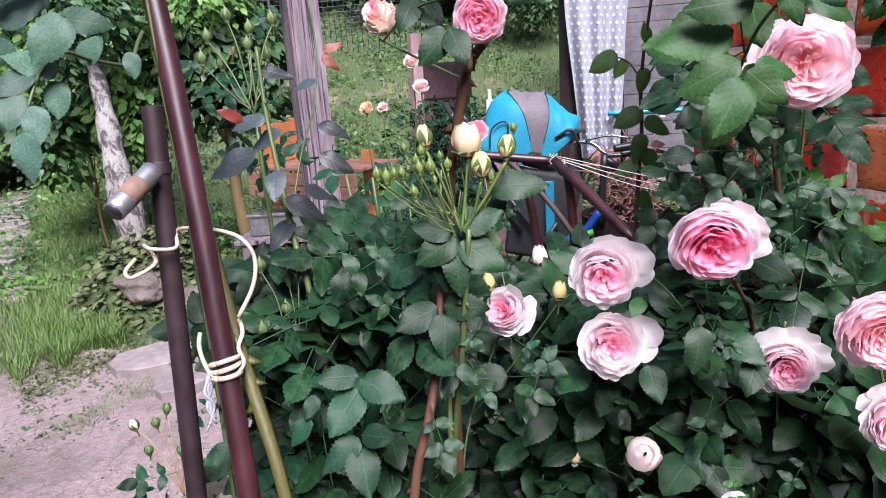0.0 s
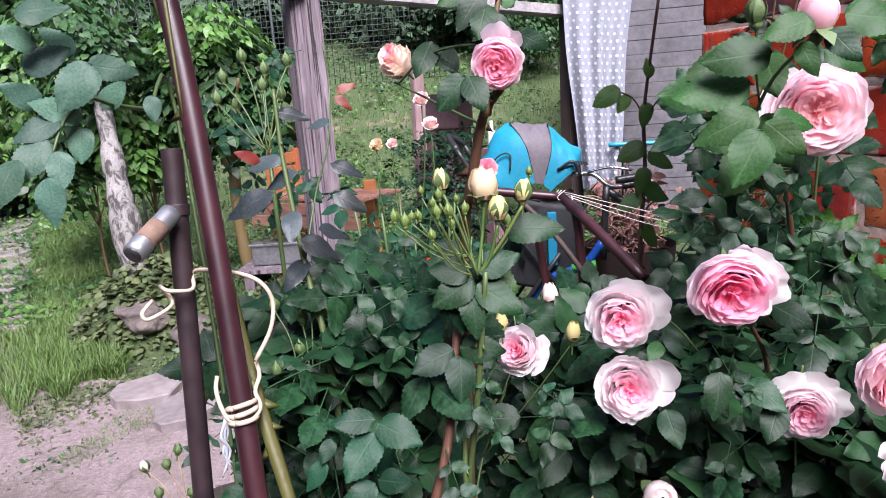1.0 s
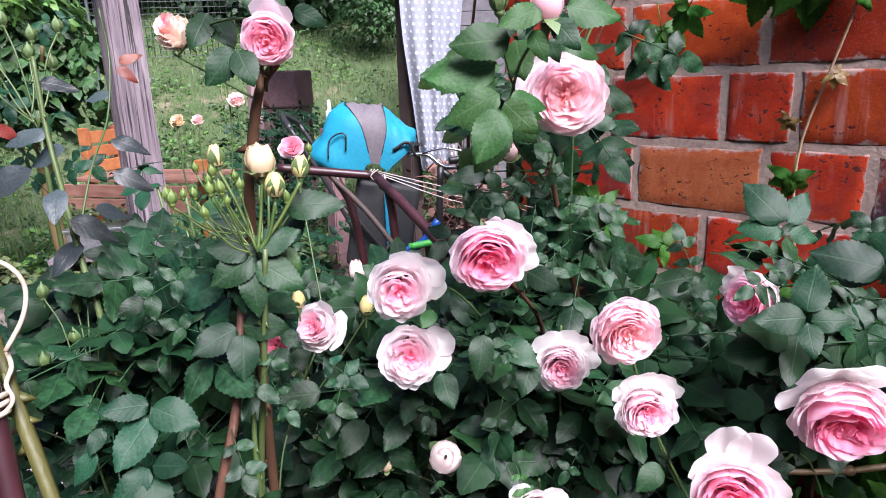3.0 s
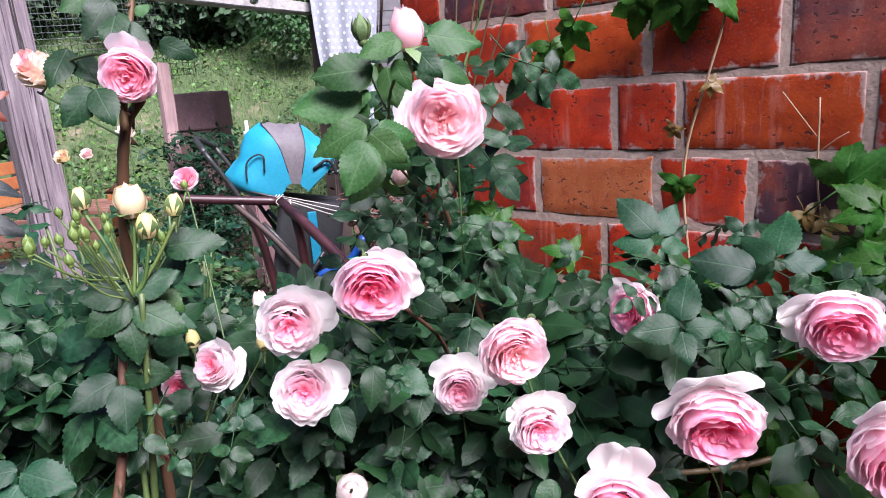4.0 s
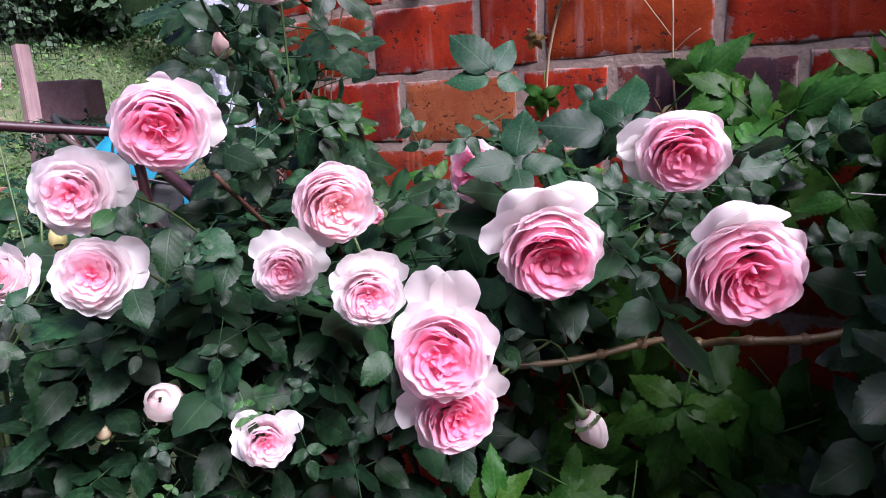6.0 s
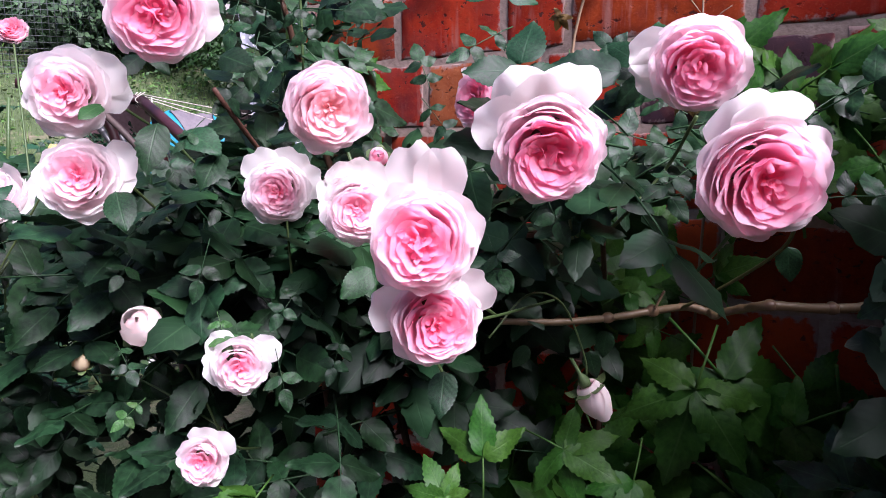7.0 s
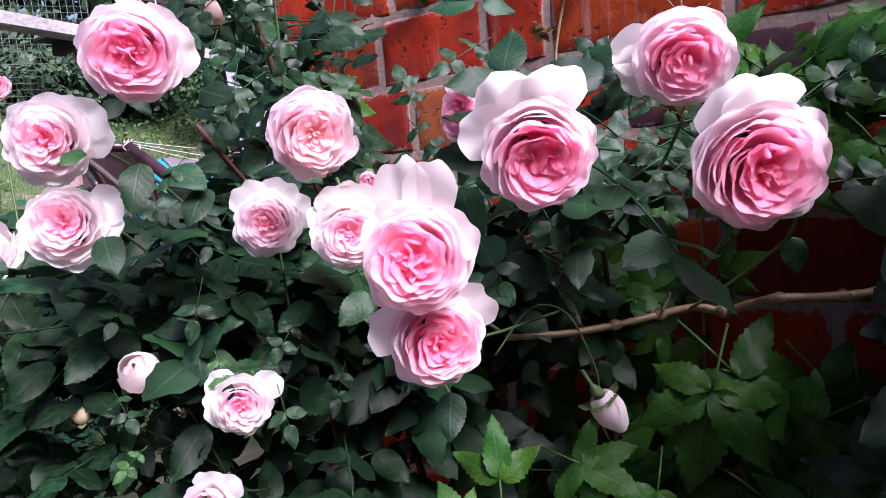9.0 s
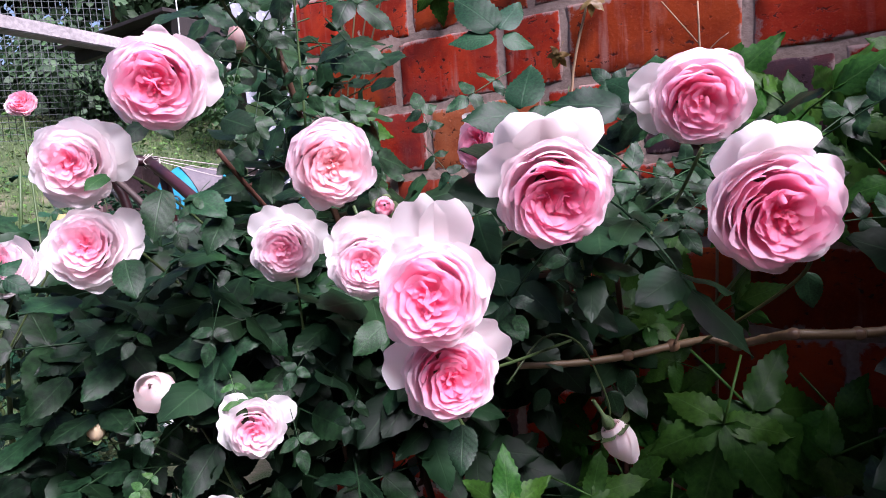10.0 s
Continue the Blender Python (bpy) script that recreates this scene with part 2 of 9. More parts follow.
PETAL_SUNSET = petal_material("pink_and_cream_petal", (0.95, 0.28, 0.40), (0.96, 0.46, 0.52), (0.96, 0.72, 0.64), (0.95, 0.82, 0.70), 0.4)
PETAL_IVORY = petal_material("ivory_petal", (0.90, 0.46, 0.38), (0.88, 0.64, 0.46), (0.82, 0.67, 0.46), (0.78, 0.67, 0.44), 0.4)
SEPAL = plain_material("green_sepal", (0.05, 0.095, 0.03), (0.12, 0.175, 0.06), 0.55, scale=300.0)
SEPAL_FRESH = plain_material("fresh_green_sepal", (0.065, 0.115, 0.022), (0.15, 0.21, 0.05), 0.5, scale=300.0)
STEM_FRESH = bark_material("fresh_green_stem", (0.04, 0.075, 0.014), (0.085, 0.13, 0.032), 0.5, 90.0, 0.2)
STEM = bark_material("green_rose_stem", (0.03, 0.06, 0.016), (0.08, 0.125, 0.038), 0.5, 90.0, 0.3)
STEM_OLD = bark_material("olive_rose_cane", (0.026, 0.024, 0.007), (0.10, 0.10, 0.022), 0.55, 38.0, 0.9)
CANE = bark_material("brown_rose_cane", (0.042, 0.019, 0.010), (0.115, 0.054, 0.026), 0.65, 90.0)
TWIG = bark_material("dry_vine_stem", (0.2, 0.12, 0.07), (0.36, 0.25, 0.15), 0.8, 120.0)
BRANCH = bark_material("smooth_tan_branch", (0.06, 0.035, 0.015), (0.17, 0.115, 0.055), 0.5, 40.0, 0.5)
BRICK_RED = brick_material("red_brick", (0.27, 0.021, 0.006), (0.40, 0.044, 0.011), (0.42, 0.085, 0.03), 0.4)
BRICK_TAN = brick_material("tan_orange_brick", (0.38, 0.10, 0.032), (0.45, 0.14, 0.05), (0.48, 0.19, 0.09), 0.0)
BRICK_DARK = brick_material("sooty_purple_brick", (0.20, 0.05, 0.04), (0.30, 0.065, 0.04), (0.34, 0.13, 0.10), 0.95)
MORTAR = plain_material("pale_lime_mortar", (0.29, 0.205, 0.165), (0.46, 0.35, 0.285), 0.92, scale=110.0, bumpy=0.6, distance=0.003)
MAROON = plain_material("maroon_painted_steel", (0.013, 0.004, 0.006), (0.048, 0.012, 0.016), 0.42, 0.0, 34.0, 0.3, 0.001, stretch=(1, 1, 0.3))
DARK_STEEL = plain_material("dark_rusty_steel", (0.012, 0.007, 0.009), (0.034, 0.019, 0.022), 0.5, 0.0, 40.0, 0.25, 0.001)
ZINC = plain_material("dull_zinc_pipe", (0.24, 0.25, 0.27), (0.45, 0.46, 0.48), 0.4, 0.85, 40.0, 0.15, 0.001)
RUST = plain_material("rusted_pipe_band", (0.12, 0.07, 0.05), (0.26, 0.18, 0.13), 0.8, 0.2, 90.0, 0.4, 0.001)
ROPE = plain_material("cream_plastic_cord", (0.36, 0.28, 0.21), (0.52, 0.43, 0.34), 0.6, 0.0, 120.0, 0.3, 0.001)
FRAYED = plain_material("greyish_plastic_strip", (0.26, 0.28, 0.31), (0.42, 0.44, 0.47), 0.6, 0.0, 120.0)
STRING = plain_material("white_twine", (0.42, 0.37, 0.34), (0.58, 0.53, 0.49), 0.8, 0.0, 300.0)
GREY_WOOD = weathered_material("weathered_grey_timber", (0.062, 0.045, 0.056), (0.215, 0.17, 0.19), (0.018, 0.012, 0.014))
RAIL_WOOD = plain_material("weathered_fence_rail", (0.22, 0.20, 0.205), (0.46, 0.425, 0.425), 0.85, 0.0, 50.0, 0.8, 0.004, 0.1, (0.08, 1, 1))
DARK_WOOD = plain_material("dark_stained_timber", (0.022, 0.015, 0.014), (0.06, 0.035, 0.03), 0.7, 0.0, 40.0, 0.6, 0.004, 0.08, (1, 1, 0.1))
# near black: the shade under the canopy is put into the board colour
CANOPY_WOOD = plain_material("shade_black_boards", (0.008, 0.006, 0.006), (0.024, 0.017, 0.016), 0.8, 0.0, 40.0, 0.6, 0.004, 0.08, (1, 1, 0.1))
PINK_WOOD = plain_material("pale_pinkish_timber", (0.20, 0.125, 0.125), (0.34, 0.23, 0.225), 0.8, 0.0, 40.0, 0.6, 0.004, 0.08, (1, 1, 0.1))
ORANGE_WOOD = plain_material("orange_varnished_wood", (0.30, 0.095, 0.035), (0.44, 0.17, 0.065), 0.55, 0.0, 50.0, 0.3, 0.002, 0.1, (0.1, 1, 1))
PLANK_WOOD = plain_material("weathered_red_brown_plank", (0.15, 0.065, 0.045), (0.27, 0.14, 0.10), 0.75, 0.0, 50.0, 0.6, 0.003, 0.15, (0.1, 1, 1))
RED_WOOD = plain_material("faded_red_brown_wood", (0.15, 0.08, 0.085), (0.26, 0.15, 0.155), 0.75, 0.0, 40.0, 0.5)
CYAN_CLOTH = plain_material("turquoise_nylon_fabric", (0.006, 0.20, 0.33), (0.012, 0.27, 0.43), 0.6, 0.0, 400.0, 0.15, 0.0006)
GREY_CLOTH = plain_material("grey_nylon_fabric", (0.10, 0.085, 0.10), (0.15, 0.13, 0.145), 0.7, 0.0, 400.0, 0.15, 0.0006)
BLACK_CLOTH = plain_material("black_fabric", (0.012, 0.012, 0.014), (0.03, 0.03, 0.034), 0.7, 0.0, 300.0)
BLACK_PLASTIC = plain_material("black_plastic", (0.012, 0.012, 0.013), (0.03, 0.03, 0.032), 0.4, 0.0, 90.0)
BLUE_PAINT = plain_material("blue_painted_frame", (0.01, 0.06, 0.32), (0.02, 0.09, 0.42), 0.35, 0.0, 60.0)
GREEN_PLASTIC = plain_material("green_plastic", (0.05, 0.35, 0.05), (0.08, 0.45, 0.08), 0.4, 0.0, 60.0)
CHROME = plain_material("chromed_steel", (0.5, 0.5, 0.52), (0.68, 0.68, 0.7), 0.2, 1.0, 60.0, 0.05)
WHITE_PLASTIC = plain_material("white_plastic", (0.62, 0.62, 0.62), (0.75, 0.75, 0.75), 0.45, 0.0, 60.0)
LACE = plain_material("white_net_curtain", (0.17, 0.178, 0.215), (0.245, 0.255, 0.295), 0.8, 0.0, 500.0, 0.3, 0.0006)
LACE_DOT = plain_material("dense_white_dot", (0.42, 0.425, 0.455), (0.50, 0.505, 0.53), 0.8, 0.0, 500.0)
SHED = plain_material("grey_painted_siding", (0.075, 0.07, 0.08), (0.15, 0.14, 0.155), 0.8, 0.0, 20.0, 0.4)
WIRE = plain_material("grey_galvanised_wire", (0.05, 0.06, 0.06), (0.10, 0.115, 0.115), 0.6, 0.3, 80.0)
STONE = plain_material("pale_flagstone", (0.13, 0.108, 0.108), (0.24, 0.205, 0.205), 0.85, 0.0, 18.0, 0.7, 0.01, 0.12)
ROCK = plain_material("brown_field_rock", (0.06, 0.05, 0.045), (0.15, 0.12, 0.11), 0.85, 0.0, 22.0, 1.0, 0.02)
BIRCH = birch_material()
FIRE = plain_material("dried_pink_brown_twigs", (0.16, 0.06, 0.05), (0.46, 0.27, 0.22), 0.9, 0.0, 60.0, 0.5, amount=0.35)
SOIL = plain_material("dark_bed_soil", (0.012, 0.009, 0.007), (0.035, 0.026, 0.02), 0.95, 0.0, 40.0, 1.0, 0.02)
RED_PAINT = plain_material("bright_red_petal", (0.6, 0.03, 0.02), (0.75, 0.07, 0.03), 0.5)


def ground_material():
    m = Nodes("soil_and_grass", 0.95)
    w = m.world_coord()
    fine = m.noise(w, 60.0, 6.0)
    mid = m.noise(w, 7.0, 5.0)
    big = m.noise(w, 0.9, 4.0)
    soil = m.mix(mid, (0.13, 0.09, 0.065), (0.25, 0.19, 0.145))
    turf = m.mix(fine, (0.025, 0.045, 0.015), (0.065, 0.095, 0.033))
    col = m.mix(m.ramp(m.math("ADD", m.math("MULTIPLY", mid, 0.5), big), (0.82, 0.0), (1.02, 1.0)), turf, soil)
    m.set("Base Color", m.mix(m.ramp(fine, (0.3, 0.0), (0.7, 0.5)), col, turf))
    m.bump(m.math("ADD", mid, m.math("MULTIPLY", fine, 0.4)), 0.8, 0.03)
    return m.mat


def path_material():
    m = Nodes("trodden_pinkish_earth", 0.95)
    w = m.world_coord()
    fine = m.noise(w, 90.0, 6.0)
    mid = m.noise(w, 9.0, 5.0, 0.6, 0.5)
    bent = m.t.nodes.new("ShaderNodeVectorMath")
    m.put(bent.inputs[0], w)
    m.put(bent.inputs[1], m.math("MULTIPLY", m.noise(w, 14.0, 4.0), 0.10))
    crack = m.cells(bent.outputs[0], 15.0, "DISTANCE_TO_EDGE")
    lines = m.math("MULTIPLY", m.ramp(crack, (0.0, 1.0), (0.05, 0.0)), m.ramp(mid, (0.45, 0.0), (0.62, 1.0)))
    col = m.mix(mid, (0.15, 0.112, 0.115), (0.27, 0.21, 0.215))
    col = m.mix(m.ramp(fine, (0.4, 0.0), (0.75, 0.5)), col, (0.34, 0.28, 0.265))
    pebble = m.noise(w, 38.0, 4.0, 0.7)
    col = m.mix(m.ramp(pebble, (0.42, 0.0), (0.62, 0.6)), col, (0.12, 0.095, 0.09))
    damp = m.noise(w, 2.3, 5.0, 0.65, 0.6)
    col = m.mix(m.ramp(damp, (0.48, 0.0), (0.68, 0.75)), col, (0.09, 0.075, 0.06))
    col = m.mix(m.math("MULTIPLY", lines, 0.3), col, (0.08, 0.06, 0.055))
    chaff = m.noise(w, 210.0, 2.0)
    col = m.mix(m.ramp(chaff, (0.62, 0.0), (0.68, 0.7)), col, (0.42, 0.36, 0.33))
    m.set("Base Color", col)
    m.bump(m.math("SUBTRACT", m.math("ADD", mid, m.math("MULTIPLY", m.math("ADD", fine, pebble), 0.4)), m.math("MULTIPLY", lines, 0.3)), 0.9, 0.02)
    return m.mat


GROUND = ground_material()
EARTH = path_material()


# ---- building helpers ----
def mesh_of(name, verts, faces, uvs=None, smooth=True):
    """A mesh from computed vertices; uvs give one pair a vertex."""
    me = bpy.data.meshes.new(name)
    me.from_pydata([tuple(v) for v in verts], [], faces)
    if uvs is not None:
        layer = me.uv_layers.new(name="UVMap")
        index = np.empty(len(me.loops), dtype=np.int32)
        me.loops.foreach_get("vertex_index", index)
        layer.data.foreach_set("uv", np.asarray(uvs, dtype=np.float32)[index].ravel())
    if smooth:
        me.polygons.foreach_set("use_smooth", [True] * len(me.polygons))
    me.update()
    return me


def mesh_from(bm, name, smooth=False):
    me = bpy.data.meshes.new(name)
    bm.to_mesh(me)
    bm.free()
    if smooth:
        me.polygons.foreach_set("use_smooth", [True] * len(me.polygons))
    return me


def part(name, me, material, parent=None, label="", m=None):
    """Links a mesh as one object under a thing or a part."""
    if isinstance(me, bmesh.types.BMesh):
        me = mesh_from(me, name)
    if material is not None and not me.materials:
        me.materials.append(material)
    ob = new(name, me)
    if m is not None:
        ob.matrix_basis = m
    if parent is not None:
        ob.parent = parent
        ob.matrix_parent_inverse = Matrix.Identity(4)
    if label:
        tagged(ob, label)
    return ob


def thing(name, label, category, at=(0, 0, 0), group="", kind=""):
    ob = new(name)
    ob.empty_display_size = 0.05
    ob.location = at
    return tagged(ob, label, category, group, kind)


def under(parent, m):
    """A world pose as seen from the parent."""
    return Matrix.Translation(parent.location).inverted() @ m


def box(sx, sy, sz, bevel=0.004, at=(0, 0, 0), segments=2, rough=0.0, seed=0):
    bm = bmesh.new()
    bmesh.ops.create_cube(bm, size=1.0)
    bmesh.ops.scale(bm, vec=(sx, sy, sz), verts=bm.verts)
    if bevel:
        bmesh.ops.bevel(bm, geom=bm.edges[:], offset=bevel, segments=segments, affect="EDGES", profile=0.6)
    rnd = random.Random(seed)
    if rough:
        for v in bm.verts:
            v.co += Vector((rnd.uniform(-1, 1), rnd.uniform(-1, 1), rnd.uniform(-1, 1))) * rough
    bmesh.ops.translate(bm, vec=at, verts=bm.verts)
    return bm


def smooth_line(pts, steps=5):
    """A Catmull-Rom line through the points."""
    p = [Vector(q) for q in pts]
    p = [2 * p[0] - p[1]] + p + [2 * p[-1] - p[-2]]
    out = []
    for i in range(1, len(p) - 2):
        for s in range(steps):
            t = s / steps
            a, b, c, d = p[i - 1], p[i], p[i + 1], p[i + 2]
            out.append(0.5 * ((2 * b) + (c - a) * t + (2 * a - 5 * b + 4 * c - d) * t * t + (3 * b - a - 3 * c + d) * t ** 3))
    out.append(p[-2])
    return out


def tube_data(line, radius, sides=8, wobble=0.0, seed=0, base=0):
    """Vertices and faces of a tube along a line; radius is a number or a pair from start to end."""
    rnd = random.Random(seed)
    r0, r1 = radius if isinstance(radius, tuple) else (radius, radius)
    verts, faces, n = [], [], len(line)
    side = None
    for i, q in enumerate(line):
        d = (line[min(i + 1, n - 1)] - line[max(i - 1, 0)]).normalized()
        if side is None:
            side = d.orthogonal().normalized()
        side = (side - d * side.dot(d)).normalized()
        other = d.cross(side)
        r = (r0 + (r1 - r0) * i / (n - 1)) * (1 + wobble * rnd.uniform(-1, 1))
        for k in range(sides):
            a = 2 * math.pi * k / sides
            verts.append(q + (side * math.cos(a) + other * math.sin(a)) * r)
    for i in range(n - 1):
        for k in range(sides):
            a, b = i * sides + k, i * sides + (k + 1) % sides
            faces.append((base + a, base + b, base + b + sides, base + a + sides))
    faces.append(tuple(base + k for k in reversed(range(sides))))
    faces.append(tuple(base + (n - 1) * sides + k for k in range(sides)))
    return verts, faces


def tube(pts, radius, sides=8, steps=5, wobble=0.0, seed=0, name="tube"):
    v, f = tube_data(smooth_line(pts, steps), radius, sides, wobble, seed)
    return mesh_of(name, v, f)


def thorny(pts, radius, thorns=8, seed=0, sides=8, name="cane"):
    """A cane with thorns."""
    rnd = random.Random(seed)
    line = smooth_line(pts, 6)
    v, f = tube_data(line, radius, sides, 0.06, seed)
    r = radius[0] if isinstance(radius, tuple) else radius
    for _ in range(thorns):
        i = rnd.randrange(1, len(line) - 1)
        d = (line[i + 1] - line[i]).normalized()
        out = d.orthogonal().normalized()
        out.rotate(Matrix.Rotation(rnd.uniform(0, 6.28), 3, d))
        q, cross, b = line[i] + out * r * 0.8, d.cross(out), len(v)
        s = r * rnd.uniform(0.5, 0.9)
        v += [q + d * s, q - d * s, q + cross * s * 0.5, q - cross * s * 0.5, q + out * s * 2.0 - d * s * 0.9]
        f += [(b, b + 2, b + 4), (b + 2, b + 1, b + 4), (b + 1, b + 3, b + 4), (b + 3, b, b + 4)]
    return mesh_of(name, v, f)


def frame_to(at, z, y=(0, 0, 1), scale=1.0, turn=0.0):
    """A pose at a place whose own z axis points along z, with y as near as can be."""
    z = Vector(z).normalized()
    y = Vector(y)
    y = (y - z * y.dot(z))
    y = y.normalized() if y.length > 1e-4 else z.orthogonal().normalized()
    x = y.cross(z)
    m = Matrix((x, y, z)).transposed().to_4x4()
    return Matrix.Translation(at) @ m @ Matrix.Rotation(turn, 4, "Z") @ Matrix.Diagonal((scale, scale, scale, 1.0))


# ---- leaves ----
def leaflet(length=1.0, width=0.7, stations=13, fold=0.25, curl=0.25, teeth=0.05, tip=1.0, seed=0, wave=0.03):
    """A toothed oval leaflet along y: vertices, faces and uv pairs."""
    rnd = random.Random(seed)
    verts, uvs, faces = [], [], []
    twist = rnd.uniform(-0.2, 0.2)
    for i in range(stations):
        s = i / (stations - 1)
        w = width * 0.5 * s ** 0.55 * (1 - s) ** (0.55 + 0.35 * tip) / 0.415
        if s >= 1:
            w = 0.0
        tooth = (teeth if i % 2 else -teeth * 0.4) * (1 if 0 < i < stations - 1 else 0)
        for u in (-1.0, -0.55, 0.0, 0.55, 1.0):
            e = abs(u)
            x = u * w * (1 + (tooth / 0.5 if e == 1 else 0))
            y = s * length - (0.02 * length if e == 1 and i % 2 == 0 else 0) * (1 if 0 < i < stations - 1 else 0)
            z = fold * abs(x) - curl * length * s * s * 0.6 - (e * e) * w * 0.25 + wave * math.sin(s * 9 + u * 2 + seed) * e
            z += twist * x * s
            verts.append(Vector((x, y, z)))
            uvs.append((0.5 + 0.5 * u, s))
    for i in range(stations - 1):
        for k in range(4):
            a = i * 5 + k
            faces.append((a, a + 1, a + 6, a + 5))
    return verts, faces, uvs


def merge(pieces):
    """Joins (vertices, faces, uvs, pose) pieces."""
    v, f, u = [], [], []
    for pv, pf, pu, m in pieces:
        b = len(v)
        v += [m @ q for q in pv]
        f += [tuple(i + b for i in q) for q in pf]
        u += list(pu)
    return v, f, u


def compound_data(seed=0, count=5, stations=21, spread=1.0):
    """A rose leaf of one unit's length: a stalk with three, five or seven leaflets."""
    rnd = random.Random(seed)
    pieces = []
    bend = rnd.uniform(0.05, 0.2)
    spine = [Vector((0, s * 0.74, -bend * s * s + 0.02)) for s in (0, 0.25, 0.5, 0.75, 1.0)]
    tv, tf = tube_data(spine, (0.009, 0.006), 4)
    pieces.append((tv, tf, [(0.5, 0.5)] * len(tv), Matrix.Identity(4)))
    end = spine[-1]
    big = rnd.uniform(0.37, 0.43)
    v, f, u = leaflet(big, big * rnd.uniform(0.60, 0.70), stations, rnd.uniform(0.08, 0.26), rnd.uniform(0.05, 0.28), 0.036, seed=seed, wave=0.015)
    pieces.append((v, f, u, Matrix.Translation(end) @ Matrix.Rotation(rnd.uniform(-0.35, 0.1), 4, "X")))
    pairs = (count - 1) // 2
    for p in range(pairs):
        s = 0.88 - p * 0.50 / max(1, pairs - 1) if pairs > 1 else 0.72
        q = Vector((0, s * 0.74, -bend * s * s + 0.02))
        for side in (-1, 1):
            size = big * (0.9 - 0.16 * p) * rnd.uniform(0.9, 1.06)
            v, f, u = leaflet(size, size * rnd.uniform(0.58, 0.68), stations, rnd.uniform(0.08, 0.26), rnd.uniform(0.05, 0.28), 0.036, seed=seed * 7 + p * 2 + side, wave=0.015)
            m = (Matrix.Translation(q) @ Matrix.Rotation(-side * radians(rnd.uniform(62, 92)), 4, "Z")
                 @ Matrix.Rotation(rnd.uniform(-0.4, 0.15), 4, "X") @ Matrix.Rotation(rnd.uniform(-0.3, 0.3), 4, "Y"))
            pieces.append((v, f, u, m))
    return merge(pieces)


def creeper_data(seed=0, count=5, stations=19):
    """A palmate leaf of pointed, toothed leaflets."""
    rnd = random.Random(seed)
    pieces = []
    spine = [Vector((0, -0.6, 0)), Vector((0, -0.3, 0.04)), Vector((0, 0, 0))]
    tv, tf = tube_data(spine, 0.014, 4)
    pieces.append((tv, tf, [(0.5, 0.5)] * len(tv), Matrix.Identity(4)))
    for k in range(count):
        a = (k - (count - 1) / 2) * (0.95 if count == 5 else 1.1)
        size = (0.80 - 0.1 * abs(k - (count - 1) / 2)) * rnd.uniform(0.9, 1.1)
        v, f, u = leaflet(size, size * rnd.uniform(0.46, 0.56), stations, rnd.uniform(0.15, 0.4), rnd.uniform(0.2, 0.5), 0.05, 1.2, seed + k)
        pieces.append((v, f, u, Matrix.Rotation(-a, 4, "Z") @ Matrix.Rotation(rnd.uniform(-0.5, 0.0), 4, "X")))
    return merge(pieces)


def simple_leaf(seed=0, stations=5, wide=0.6):
    return leaflet(1.0, wide, stations, 0.3, 0.4, 0.0, 1.0, seed)


ROSE_LEAVES = [compound_data(s, 5) for s in range(1, 8)] + [compound_data(s, 3) for s in range(8, 10)]
ROSE_LEAVES_LOW = [compound_data(s, 5, 9) for s in range(21, 26)]
CREEPER_LEAVES = [creeper_data(s) for s in range(40, 44)] + [creeper_data(45, 3)]


SINGLE_LEAVES = [leaflet(1.0, w, 23, 0.2, c, 0.03, 1.0, s) for s, (w, c) in enumerate(((0.72, 0.3), (0.66, 0.15), (0.62, 0.5)))]


def leaf_meshes(name, data, material):
    out = []
    for v, f, u in data:
        me = mesh_of(name, v, f, u)
        me.materials.append(material)
        out.append(me)
    return out


ROSE_MESH = leaf_meshes("rose_leaf", ROSE_LEAVES, LEAF)
BLUE_MESH = leaf_meshes("bluish_leaf", ROSE_LEAVES, LEAF_BLUE)
SINGLE_MESH = leaf_meshes("leaflet", SINGLE_LEAVES, LEAF)
SOFT_SINGLE_MESH = leaf_meshes("soft_leaflet", SINGLE_LEAVES, LEAF_SOFT)
SINGLE_FRESH_MESH = leaf_meshes("fresh_leaflet", SINGLE_LEAVES, LEAF_FRESH)
SINGLE_BLUE_MESH = leaf_meshes("bluish_leaflet", SINGLE_LEAVES, LEAF_BLUE)
FRESH_MESH = leaf_meshes("fresh_leaf", ROSE_LEAVES[:4], LEAF_FRESH)
SAPLING_MESH = leaf_meshes("sapling_leaf", SINGLE_LEAVES, SHRUB_LIGHT)
PURPLE_MESH = leaf_meshes("purple_leaf", [simple_leaf(s, 9, 0.56) for s in range(3)], LEAF_PURPLE)
RED_MESH = leaf_meshes("red_leaf", [simple_leaf(s, 9, 0.5) for s in range(2)], LEAF_RED)
CREEPER_MESH = leaf_meshes("creeper_leaf", CREEPER_LEAVES, CREEPER)
CREEPER_OLD_MESH = leaf_meshes("old_creeper_leaf", CREEPER_LEAVES, CREEPER)
BRONZE_MESH = leaf_meshes("bronze_creeper_leaf", CREEPER_LEAVES[:2], CREEPER_BRONZE)


